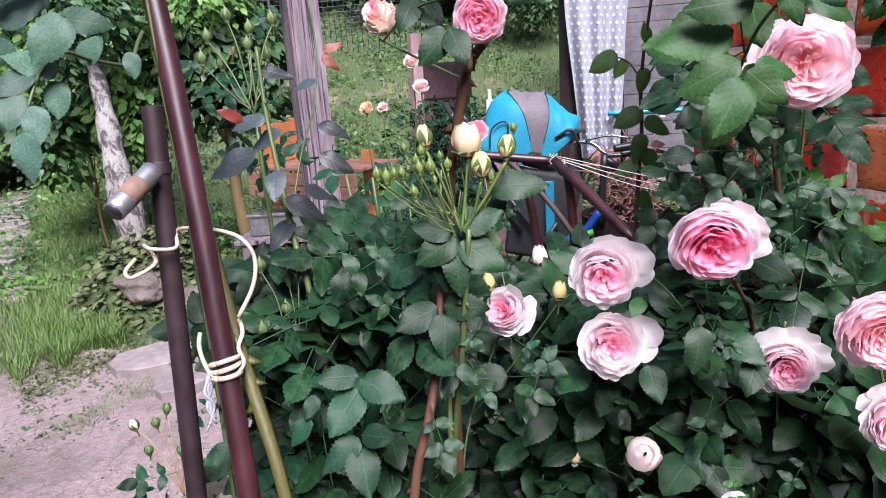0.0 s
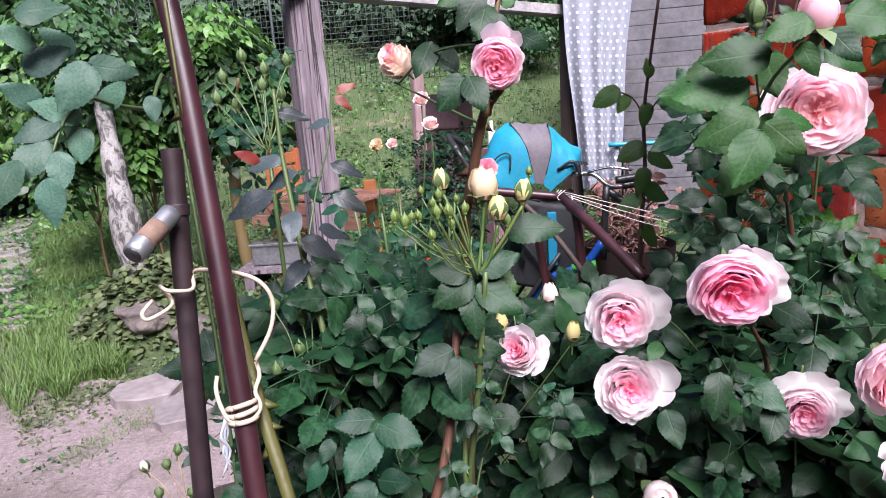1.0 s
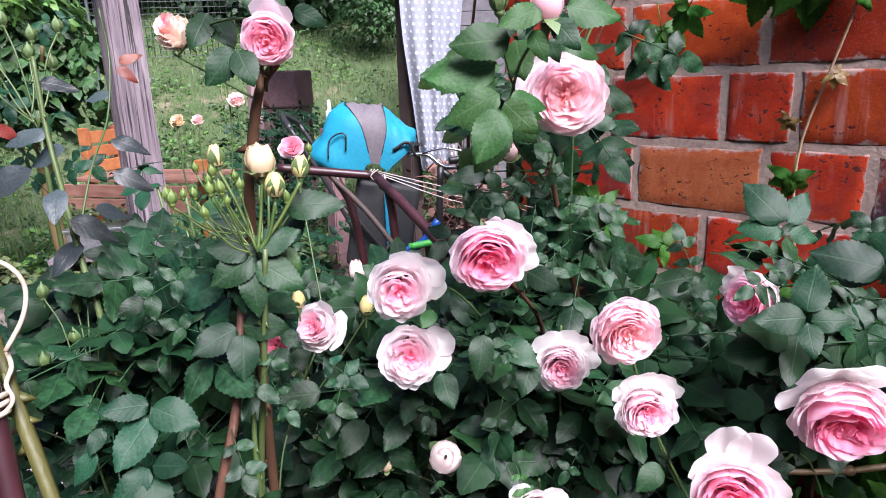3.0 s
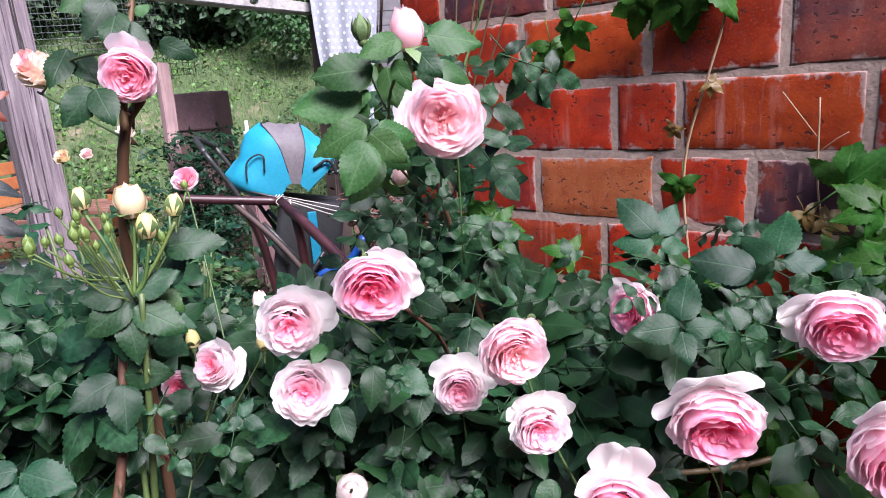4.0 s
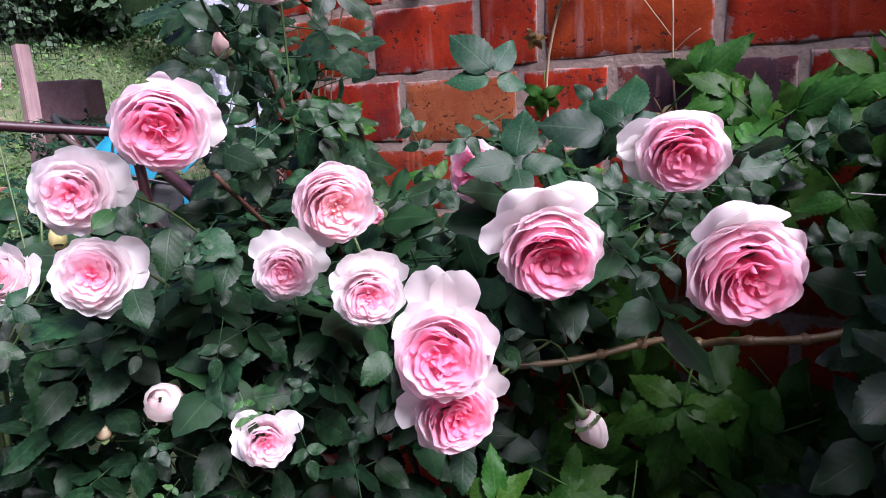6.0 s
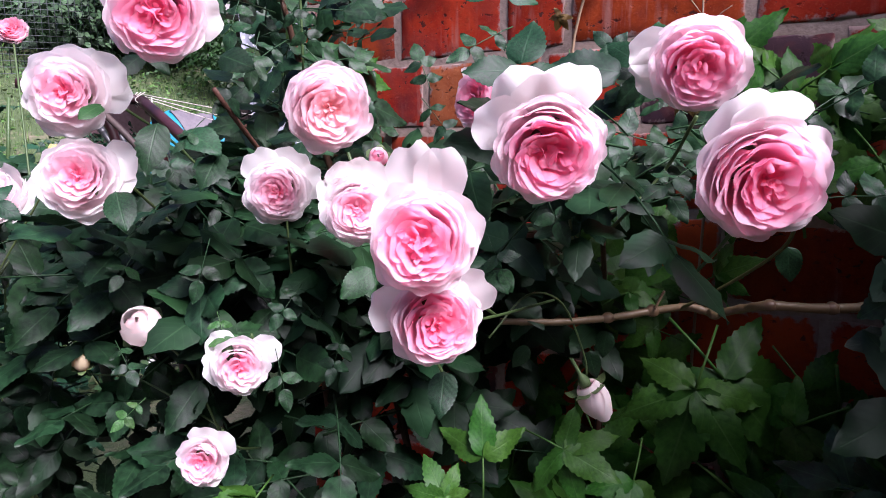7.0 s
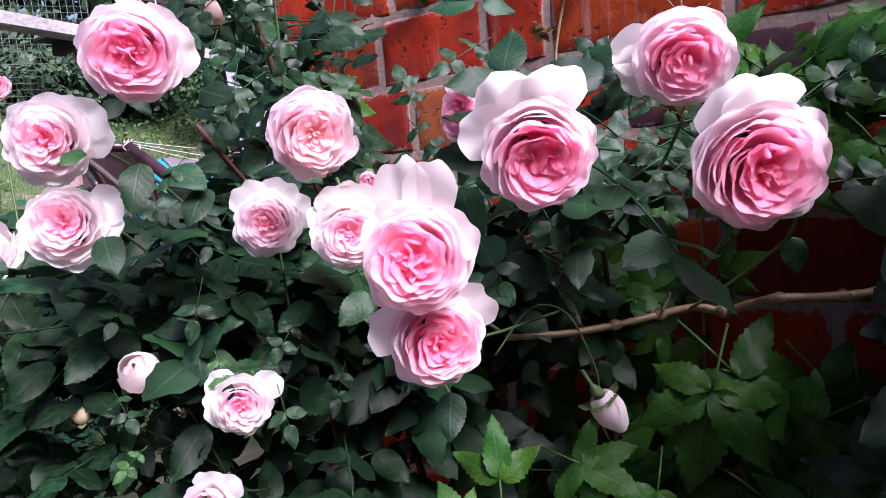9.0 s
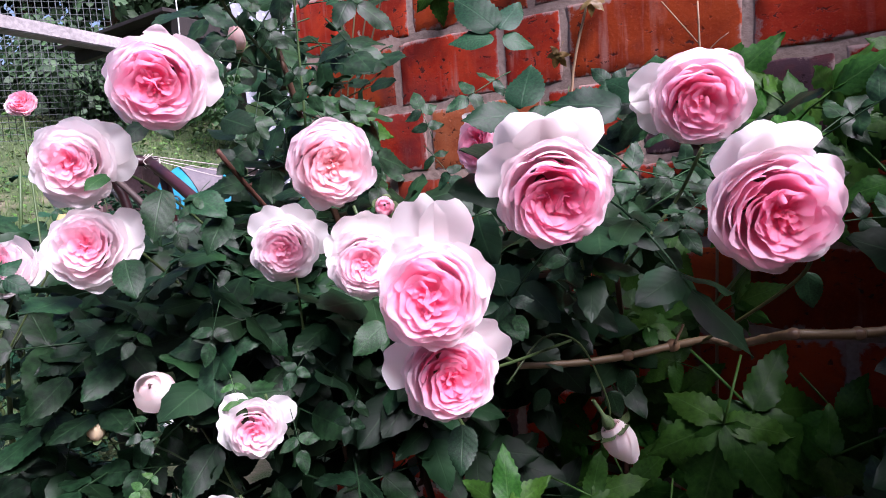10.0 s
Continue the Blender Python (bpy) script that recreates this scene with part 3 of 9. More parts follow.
def put_leaf(bush, meshes, at, along, normal, size, rnd=random, index=None, name="leaf"):
    """One leaf whose stalk starts at a place and runs along a direction."""
    me = meshes[rnd.randrange(len(meshes)) if index is None else index % len(meshes)]
    y = Vector(along).normalized()
    z = Vector(normal)
    z = (z - y * z.dot(y)).normalized()
    m = Matrix((y.cross(z), y, z)).transposed().to_4x4()
    m = Matrix.Translation(at) @ m @ Matrix.Diagonal((size, size, size, 1.0))
    return part(name, me, None, bush, m=under(bush, m))


def leaf_pose(at, along, normal, size):
    y = Vector(along).normalized()
    z = Vector(normal)
    z = (z - y * z.dot(y)).normalized()
    m = Matrix((y.cross(z), y, z)).transposed().to_4x4()
    return Matrix.Translation(at) @ m @ Matrix.Diagonal((size, size, size, 1.0))


def joined_leaves(name, items, material, parent=None):
    """Many leaves in one mesh: items of (vertices, faces, uvs, pose)."""
    vs, fs, us, base = [], [], [], 0
    for pv, pf, pu, m in items:
        a = np.array([tuple(q) for q in pv])
        r = np.array(m)
        vs.append(a @ r[:3, :3].T + r[:3, 3])
        fs += [tuple(i + base for i in q) for q in pf]
        us.append(np.array(pu))
        base += len(pv)
    me = mesh_of(name, np.vstack(vs), fs, np.vstack(us))
    ob = part(name, me, material, parent)
    return tagged(ob, kind="stuff")


# ---- roses ----
def sheet(fn, nu, nv):
    """A grid of fn(u, v), u from -1 to 1 and v from 0 to 1."""
    verts = [fn(-1 + 2 * i / nu, j / nv) for j in range(nv + 1) for i in range(nu + 1)]
    faces = [(j * (nu + 1) + i, j * (nu + 1) + i + 1, (j + 1) * (nu + 1) + i + 1, (j + 1) * (nu + 1) + i) for j in range(nv) for i in range(nu)]
    return verts, faces


def rose_petals(seed, petals=62, openness=1.0, split=0.0):
    """The packed, cupped petals of a full rose, one unit in radius, facing z: a list of petals from the heart out."""
    rnd = random.Random(seed)
    out = []
    heart, bowl = int(petals * 0.27), int(petals * 0.37)
    outside = petals - heart - bowl
    closed = 1 - openness
    quarters = 2 if split else rnd.choice((3, 3, 4))
    swing = rnd.uniform(0, 6.28)
    for k in range(petals):
        f = k / (petals - 1)
        ph, ph2, ph3 = rnd.uniform(0, 6.28), rnd.uniform(0, 6.28), rnd.uniform(0, 6.28)
        notch, point = rnd.uniform(-0.02, 0.07), rnd.uniform(0.0, 0.05)
        cx = cy = 0.0
        if k < heart:
            # small folded petals, nested in quarters about the middle
            q, layer = k % quarters, k // quarters
            deep = layer / max(1, (heart - 1) // quarters)
            way = swing + q * 6.283 / quarters if not split else q * math.pi
            off = (0.15 if not split else 0.27 * split + 0.06) * (1 - 0.35 * closed)
            cx, cy = off * math.cos(way), off * math.sin(way)
            ang = way + rnd.uniform(-0.9, 0.9) + (math.pi if layer % 3 == 1 else 0.0)
            lip = (0.035 + (0.17 if not split else 0.26) * deep) * (1 - 0.3 * closed)
            high = 0.20 + 0.08 * deep + rnd.uniform(-0.05, 0.06) + 0.10 * closed
            half = rnd.uniform(1.1, 1.7) - 0.3 * deep
            ruff, spiral = 0.022 + 0.016 * deep, 0.05
            p0, p1, p2, p3 = (0.01, 0.06), (lip * 0.6, 0.08), (lip * 0.6, high - 0.07), (lip + 0.06, high)
            nu, nv = 10, 5
        elif k < heart + bowl:
            # the wall of the bowl: rim behind rim
            g = (k - heart) / (bowl - 1)
            ang = k * 2.39996 + rnd.uniform(-0.6, 0.6)
            lip = (0.24 + 0.37 * g ** 0.9 + (0.07 * (1 - g) if split else 0.0)) * (1 - 0.30 * closed) + rnd.uniform(-0.012, 0.012)
            high = 0.27 + 0.05 * g - 0.03 * g ** 4 + rnd.uniform(-0.05, 0.04) + closed * (0.24 - 0.16 * g)
            half = 1.0 - 0.22 * g + rnd.uniform(-0.12, 0.1)
            ruff, spiral = 0.026 + 0.014 * g, 0.06
            p0, p1, p2, p3 = (0.05, 0.05 - 0.7 * g), (lip * 0.8 + 0.2 * g, 0.08 - 0.74 * g), (lip - 0.08 - 0.03 * g, high - 0.10 + 0.05 * g), (lip + 0.09 + 0.02 * g, high)
            nu, nv = 12, 6
        else:
            # the shoulder: lips that fall outward and down, layer under layer
            g = (k - heart - bowl) / (outside - 1)
            ang = k * 2.39996 + rnd.uniform(-0.3, 0.3)
            lip = 0.66 + 0.30 * g + rnd.uniform(-0.02, 0.02) - 0.24 * closed * (1 - 0.5 * g)
            high = 0.29 - 0.46 * g ** 1.25 + rnd.uniform(-0.03, 0.03) + 0.16 * closed * (1 - g)
            half = 0.82 - 0.12 * g + rnd.uniform(-0.1, 0.08)
            ruff, spiral = 0.03 + 0.014 * g, 0.06
            p0, p1, p2, p3 = (0.05, -0.76), (lip * 0.98, -0.78), (lip - 0.07 - 0.07 * g, high + 0.02 + 0.12 * g), (lip + 0.02, high)
            nu, nv = 14, 7

        def fn(u, v):
            s = v * (1 - 0.05 * u * u - 0.16 * u ** 6 - notch * math.exp(-(u * 2.6) ** 2) * v + point * math.exp(-((u - 0.45) * 4) ** 2) * v)
            w0, w1, w2, w3 = (1 - s) ** 3, 3 * s * (1 - s) ** 2, 3 * s * s * (1 - s), s ** 3
            r = w0 * p0[0] + w1 * p1[0] + w2 * p2[0] + w3 * p3[0]
            z = w0 * p0[1] + w1 * p1[1] + w2 * p2[1] + w3 * p3[1]
            edge = max(0.0, s) ** 4
            r += ruff * (math.sin(2.6 * u + ph) * s * s + 0.8 * math.sin(6.1 * u + ph2) * edge) + spiral * u * s
            z += ruff * (0.9 * math.cos(3.2 * u + ph3) * s * s + 0.6 * math.sin(8.3 * u + ph) * edge)
            a = ang + u * half * (0.72 + 0.28 * min(1.0, s + 0.15))
            return Vector((cx * (0.4 + 0.6 * s) + r * math.cos(a), cy * (0.4 + 0.6 * s) + r * math.sin(a), z))

        pv, pf = sheet(fn, nu, nv)
        out.append((pv, pf, [(f, j / nv) for j in range(nv + 1) for _ in range(nu + 1)]))
    return out


def outer_petal(seed, reach=1.0, reflex=0.3):
    """A broad outer petal that hugs the cup from below and rolls outward, along y."""
    rnd = random.Random(seed)
    ph, ph2, notch = rnd.uniform(0, 6.28), rnd.uniform(0, 6.28), rnd.uniform(-0.02, 0.16)
    wide = rnd.uniform(0.52, 0.64) / max(1.0, reach) ** 0.25
    skew = rnd.uniform(-0.12, 0.12)
    n = 12

    def fn(u, v):
        s = v * (1 - 0.20 * u ** 4 - 0.08 * u * u - notch * math.exp(-(u * 2.2 + skew) ** 2) * v + 0.07 * math.exp(-((u - 0.6) * 4) ** 2) * v + 0.022 * math.sin(8.0 * u + ph2) * v ** 3)
        r = 0.08 + 1.02 * reach * math.sin(1.57 * min(1.0, s * 0.9)) + 0.12 * reach * s ** 3
        z = -0.60 + 0.70 * s ** 1.7 - reflex * max(0.0, s - 0.55) ** 1.5 * 2.0
        w = wide * math.sin(1.57 * min(1.0, s * 1.25 + 0.16))
        curl = max(0.0, abs(u) - 0.65)
        z += (0.14 * u * u * s) * (1 - reflex) - 0.25 * curl * s * reflex + 0.05 * math.sin(3.0 * u + ph) * s + 0.03 * math.sin(6.5 * u + ph2) * s * s
        return Vector((u * w + skew * 0.3 * s, r + 0.025 * math.cos(4 * u + ph) * s + 0.012 * math.sin(9 * u + ph2) * s ** 3 - 0.10 * u * u * s, z))

    v, f = sheet(fn, n, n)
    return v, f, [(0.80 + 0.2 * j / n, j / n) for j in range(n + 1) for _ in range(n + 1)]


def lathe(prof, sides=8, ribs=0.0):
    """A turned body from (z, radius) rings, capped at its end."""
    v, f = [], []
    for z, r in prof:
        for k in range(sides):
            a = k * 6.2832 / sides
            v.append(Vector((math.cos(a), math.sin(a), 0)) * r * (1 + ribs * math.cos(5 * a)) + Vector((0, 0, z)))
    for i in range(len(prof) - 1):
        for k in range(sides):
            f.append((i * sides + k, i * sides + (k + 1) % sides, (i + 1) * sides + (k + 1) % sides, (i + 1) * sides + k))
    f.append(tuple(range((len(prof) - 1) * sides, len(prof) * sides)))
    return v, f, [(0.5, 0.5)] * len(v)


def open_sepal(droop=0.45, long=1.0):
    """One bent-back sepal of an open bloom, along x."""
    def fn(x, s):
        w = 0.12 * math.sin(math.pi * min(1, s * 0.85 + 0.15))
        return Vector((0.1 + 0.62 * long * s, x * w, -0.5 - droop * 0.5 * s * s + 0.1 * s))

    v, f = sheet(fn, 2, 5)
    return v, f, [(0.5, 0.5)] * len(v)


def rose_mesh(name, data, material):
    me = mesh_of(name, *data)
    me.materials.append(material)
    return me


HEARTS = {}
ROSE_SPOTS = []


def heart_mesh(kind, seed, openness=1.0, split=0.0):
    key = (kind, seed, openness, split)
    if key not in HEARTS:
        HEARTS[key] = [rose_mesh("petal", d, kind) for d in rose_petals(seed, 52 if openness > 0.65 else 42, openness, split)]
    return HEARTS[key]


OUTERS = {}


def outer_mesh(kind, seed, reach, reflex):
    key = (kind, seed, reach, reflex)
    if key not in OUTERS:
        OUTERS[key] = rose_mesh("outer_petal", outer_petal(seed, reach, reflex), kind)
    return OUTERS[key]


CALYX = rose_mesh("calyx", lathe(((-1.15, 0.06), (-0.85, 0.07), (-0.7, 0.13), (-0.58, 0.15), (-0.5, 0.1))), SEPAL)
BACK_SEPALS = [rose_mesh("sepal", open_sepal(d), SEPAL) for d in (0.25, 0.5, 0.7)]


def rose(bush, at, facing, size, petal=None, seed=1, turn=0.0, openness=1.0, guard=(), ring=5, label="", split=0.0, reach=0.77, reflex=0.32, pale=None, deep=1.0):
    """An open rose: heart and cup petals, separate outer petals (guard: angle, reach, reflex for those that stand out) and a calyx."""
    petal = petal or PETAL
    m = frame_to(at, facing, (0, 0, 1), size * 0.49, turn) @ Matrix.Diagonal((1, 1, deep, 1))
    petals = heart_mesh(petal, seed, openness, split)
    bloom = part("bloom", petals[0], None, bush, label or "full cupped pink rose in bloom", under(bush, m))
    for me in petals[1:]:
        part("petal", me, None, bloom)
    ROSE_SPOTS.append((Vector(at), size))
    rnd = random.Random(seed * 31 + int(size * 1e4))
    for k in range(ring):
        a = k * 6.283 / ring + rnd.uniform(-0.25, 0.25)
        part("outer_petal", outer_mesh(petal, (seed + k) % 4, reach, reflex), None, bloom, m=Matrix.Rotation(a, 4, "Z") @ Matrix.Rotation(rnd.uniform(-0.10, 0.14), 4, "X"))
    for deg, far, bend in guard:
        part("outer_petal", outer_mesh(pale or PETAL_WHITE, int(deg) % 4, far, bend), None, bloom, "broad white outer petal",
             Matrix.Rotation(radians(deg) - turn, 4, "Z") @ Matrix.Rotation(rnd.uniform(-0.2, 0.05) + (0.12 if bend < 0.25 else 0.0), 4, "X"))
    part("calyx", CALYX, None, bloom)
    for k in range(5):
        part("sepal", BACK_SEPALS[(k + seed) % 3], None, bloom, m=Matrix.Rotation(k * 1.2566 + 0.1 * (k % 2), 4, "Z"))
    return bloom


def bud_data(seed=0, fat=1.0, loose=0.0):
    """The wrapped petals of a closed bud along z, from 0 to 1, innermost first."""
    rnd = random.Random(seed)
    out = []
    for k in range(6):
        a0, f = k * 2.4 + rnd.uniform(-0.2, 0.2), k / 5
        tall = 0.92 + 0.1 * rnd.random() - 0.12 * f * loose

        def fn(u, v):
            prof = math.sin(math.pi * min(0.93, 0.12 + v * (0.80 - 0.2 * loose))) ** 0.8
            r = (0.12 + 0.24 * fat * prof) * (0.72 + 0.28 * f) * (1 - (0.45 if k > 2 else 0.92) * v ** 3) + loose * f * v * v * 0.2
            a = a0 + u * 1.35 + 0.9 * v
            r *= 1 + 0.07 * math.sin(3 * u + 2 * k) * v
            r += 0.05 * max(0.0, v - 0.75) * (1 + f)
            return Vector((r * math.cos(a), r * math.sin(a), tall * v * (1 - 0.1 * u * u)))

        pv, pf = sheet(fn, 6, 7)
        out.append((pv, pf, [(0.3 + 0.65 * f, j / 7) for j in range(8) for _ in range(7)]))
    return out


def bud_sepal(closed=0.5):
    """One sepal that holds a bud, along x."""
    def fn(x, s):
        w = 0.19 * math.sin(math.pi * min(1, s * 0.8 + 0.2))
        hug = 0.14 + 0.25 * math.sin(math.pi * min(0.95, 0.1 + s * 0.8)) ** 0.8
        r = hug * closed + (0.15 + 0.5 * s) * (1 - closed)
        z = (1.0 * s) * closed + (1 - closed) * (0.1 - 0.35 * s * s)
        return Vector((r, x * w, z))

    v, f = sheet(fn, 2, 6)
    return v, f, [(0.5, 0.5)] * len(v)


BUDS = {}
HIP_BASE = rose_mesh("hip", lathe(((-0.75, 0.045), (-0.3, 0.05), (-0.2, 0.12), (-0.08, 0.15), (0.02, 0.13))), SEPAL)


def bud(bush, at, up, size, petal=None, fat=1.0, loose=0.0, closed=0.5, seed=1, label=""):
    """A rose bud whose foot stands at a place; each petal and sepal is a part."""
    petal = petal or PETAL_CREAM
    key = (petal, fat, loose, closed, seed % 3)
    if key not in BUDS:
        BUDS[key] = ([rose_mesh("bud_petal", d, petal) for d in bud_data(seed, fat, loose)], rose_mesh("sepal", bud_sepal(closed), SEPAL))
    m = frame_to(at, up, (0.3, 0.5, 0.2), size, seed)
    if size > 0.03:
        ROSE_SPOTS.append((Vector(at) + Vector(up).normalized() * size * 0.5, size * 0.8))
    b = part("bud", BUDS[key][0][0], None, bush, label or "closed rose bud with green sepals", under(bush, m))
    for me in BUDS[key][0][1:]:
        part("petal", me, None, b)
    part("hip", HIP_BASE, None, b)
    for k in range(5):
        part("sepal", BUDS[key][1], None, b, m=Matrix.Rotation(k * 1.2566, 4, "Z"))
    return b


def hip(bush, at, up, size, seed=1, name="green_bud", fresh=False):
    """A small unopened green bud, all sepals."""
    skin = SEPAL_FRESH if fresh else SEPAL
    if (skin, 0) not in BUDS:
        BUDS[skin, 0] = rose_mesh("green_bud", lathe(((-0.75, 0.05), (-0.3, 0.06), (-0.22, 0.17), (-0.08, 0.23), (0.0, 0.2), (0.06, 0.22), (0.25, 0.36), (0.5, 0.36), (0.75, 0.22), (0.95, 0.08), (1.12, 0.02)), 10, 0.07), skin)
        BUDS[skin, 1] = rose_mesh("sepal", bud_sepal(0.94), skin)
    m = frame_to(at, up, (0.3, 0.5, 0.2), size, seed)
    b = part(name, BUDS[skin, 0], None, bush, "unopened green rose bud", under(bush, m))
    for k in range(5):
        part("sepal", BUDS[skin, 1], None, b, m=Matrix.Rotation(k * 1.2566, 4, "Z"))
    return b


def stalk(bush, pts, radius=0.0016, material=None, name="stem", thorns=0, seed=0):
    """A stem through world places."""
    base = Vector(bush.location)
    pts = [Vector(p) - base for p in pts]
    if isinstance(radius, float) and not thorns:
        radius *= 0.75
    me = thorny(pts, radius, thorns, seed, 7, name) if thorns else tube(pts, radius, 6, 5, 0.04, seed, name)
    return part(name, me, material or STEM, bush)


# ---- ground and hillside ----
def hill(x, y):
    """Height of the ground: level garden, then a grassy slope."""
    d = 0.35 * (x - 1.0) + 0.94 * (y - 1.2) - 6.6
    h = 0.0
    if d > 0:
        h = 0.40 * d * min(1.0, d / 3.0) * (1.0 if d < 11 else 11 / d + 0.4 * (1 - 11 / d))
    west = max(0.0, min(1.0, (x + 0.6) / 1.6))
    return h * west + 0.02 * noise.noise(Vector((x * 0.9, y * 0.9, 0)))


def build_ground():
    xs = [-400, -120, -40, -20] + [-12 + 0.5 * i for i in range(65)] + [24, 32, 50, 120, 400]
    ys = [-400, -120, -40, -16] + [-8 + 0.5 * i for i in range(77)] + [34, 44, 60, 120, 400]
    verts = [(x, y, hill(x, y)) for y in ys for x in xs]
    n = len(xs)
    faces = [(j * n + i, j * n + i + 1, (j + 1) * n + i + 1, (j + 1) * n + i) for j in range(len(ys) - 1) for i in range(n - 1)]
    ob = part("ground", mesh_of("ground", verts, faces), GROUND)
    return tagged(ob, "soil with patchy garden turf and weeds", "ground", kind="structure")


build_ground()


def build_path():
    """The trodden earth, a sheet a few millimetres above the soil."""
    rnd = random.Random(5)
    verts, faces = [], []
    rows = 40
    for i in range(rows):
        y = -1.5 + i * 0.36
        left = -1.9 + 0.12 * math.sin(y * 1.3) + rnd.uniform(-0.05, 0.05)
        right = (0.02 if y < 3.0 else 0.02 + (y - 3.0) * 0.4 if y < 4.6 else 0.66 - (y - 4.6) * 1.0 if y < 5.7 else -0.44 - 0.06 * (y - 5.7)) + rnd.uniform(-0.06, 0.06)
        for k in range(6):
            x = left + (right - left) * k / 5
            verts.append((x, y, 0.028 + hill(x, y) + 0.008 * noise.noise(Vector((x * 3, y * 3, 4)))))
    for i in range(rows - 1):
        for k in range(5):
            a = i * 6 + k
            faces.append((a, a + 1, a + 7, a + 6))
    return tagged(part("pavement", mesh_of("pavement", verts, faces), EARTH), "trodden dry pinkish earth path with fine cracks", "path", kind="structure")


build_path()


def build_bed():
    """The planted bed along the wall, dark crumbly soil a little above the ground."""
    def fn(u, v):
        x, y = 0.02 + 0.02 * math.sin(v * 40) + (1.03 - 0.02) * (u + 1) / 2, -1.2 + 5.0 * v
        return Vector((x, y, 0.036 + hill(x, y) + 0.02 * noise.noise(Vector((x * 9, y * 9, 2)))))

    v, f = sheet(fn, 24, 90)
    return tagged(part("bed", mesh_of("bed", v, f), SOIL), "dark garden soil of the rose bed", "soil", kind="structure")


build_bed()


def flagstone(seed, sx, sy, sz=0.05):
    rnd = random.Random(seed)
    bm = bmesh.new()
    n = rnd.randint(8, 11)
    ring = [bm.verts.new((math.cos(k * 6.283 / n) * sx * rnd.uniform(0.36, 0.58), math.sin(k * 6.283 / n) * sy * rnd.uniform(0.36, 0.58), 0)) for k in range(n)]
    face = bm.faces.new(ring)
    out = bmesh.ops.extrude_face_region(bm, geom=[face])
    bmesh.ops.translate(bm, vec=(0, 0, sz), verts=[g for g in out["geom"] if isinstance(g, bmesh.types.BMVert)])
    bmesh.ops.recalc_face_normals(bm, faces=bm.faces)
    bmesh.ops.bevel(bm, geom=bm.edges[:], offset=0.008, segments=1, affect="EDGES")
    return bm


def paving_stone(seed, x, y, sx, sy, turn, sz=0.05, tilt=0.0):
    bm = flagstone(seed, sx, sy, sz)
    ob = part("paving_stone", bm, STONE, m=pose(x, y, hill(x, y) + 0.018, tilt, tilt * 0.6, turn))
    return tagged(ob, "pale flat paving stone lying on the earth path", "stone", "stones of the garden path")


for k in range(13):
    ky = 7.2 + k * 0.72
    paving_stone(20 + k, -0.78 - 0.045 * (ky - 7) + 0.12 * math.sin(k * 2.1), ky, 0.75, 0.5, 20 * math.sin(k * 1.7), 0.04)
paving_stone(51, 0.04, 5.05, 0.46, 0.36, 15, 0.07, 3)
paving_stone(52, 0.20, 4.62, 0.5, 0.36, 40, 0.07, -2)
paving_stone(53, 0.42, 4.95, 0.45, 0.4, 70, 0.06, 2)

# ---- brick wall ----
WALL_X, COURSE, TOP_JOINT = 1.04, 0.1275, 1.501
WALL_END = 2.18
wall = thing("wall_east", "old red brick house wall with pale mortar joints", "wall", (WALL_X, 0.9, 0.0), kind="structure")
part("mortar", mesh_from(box(0.30, 4.7, 3.0, 0.003, (0.1504, WALL_END - 0.012 - 2.35 - 0.9, 1.5)), "mortar"), MORTAR, wall, "rough pale mortar")


def brick_mesh(seed, length, height):
    """A worn brick: an uneven face with chipped, rounded edges and four sides."""
    ys = [q * length / 2 for q in (-1, -0.965, -0.8, -0.5, -0.2, 0.2, 0.5, 0.8, 0.965, 1)]
    zs = [q * height / 2 for q in (-1, -0.92, -0.6, 0, 0.6, 0.92, 1)]
    verts, faces = [], []
    for iz, z in enumerate(zs):
        for iy, y in enumerate(ys):
            q = Vector((seed * 3.7, y * 30, z * 30))
            edge = iy in (0, len(ys) - 1) or iz in (0, len(zs) - 1)
            x = 0.0012 * noise.noise(q * 1.7)
            dy = dz = 0.0
            if edge:
                bite = 0.0004 + 0.0018 * max(0.0, noise.noise(q * 1.3 + Vector((5, 0, 0))) + 0.25)
                x += bite * 1.1
                dy, dz = 0.0035 * noise.noise(q + Vector((9, 0, 0))), 0.0035 * noise.noise(q + Vector((0, 9, 0)))
                if iy in (0, len(ys) - 1):
                    dy -= math.copysign(bite * 0.7, y)
                if iz in (0, len(zs) - 1):
                    dz -= math.copysign(bite * 0.7, z)
            verts.append((-0.05 + x, y + dy, z + dz))
    n, m = len(ys), len(zs)
    for r in range(m - 1):
        for k in range(n - 1):
            faces.append((r * n + k, (r + 1) * n + k, (r + 1) * n + k + 1, r * n + k + 1))
    ring = list(range(n)) + [r * n + n - 1 for r in range(1, m)] + [(m - 1) * n + k for k in range(n - 2, -1, -1)] + [r * n for r in range(m - 2, 0, -1)]
    base = len(verts)
    verts += [(0.04, verts[i][1], verts[i][2]) for i in ring]
    for k in range(len(ring)):
        k2 = (k + 1) % len(ring)
        faces.append((ring[k], ring[k2], base + k2, base + k))
    uvs = [(y / length + 0.5, z / height + 0.5) for z in zs for y in ys] + [(0.0, 0.0)] * len(ring)
    return mesh_of("brick", verts, faces, uvs)


BRICKS = {}


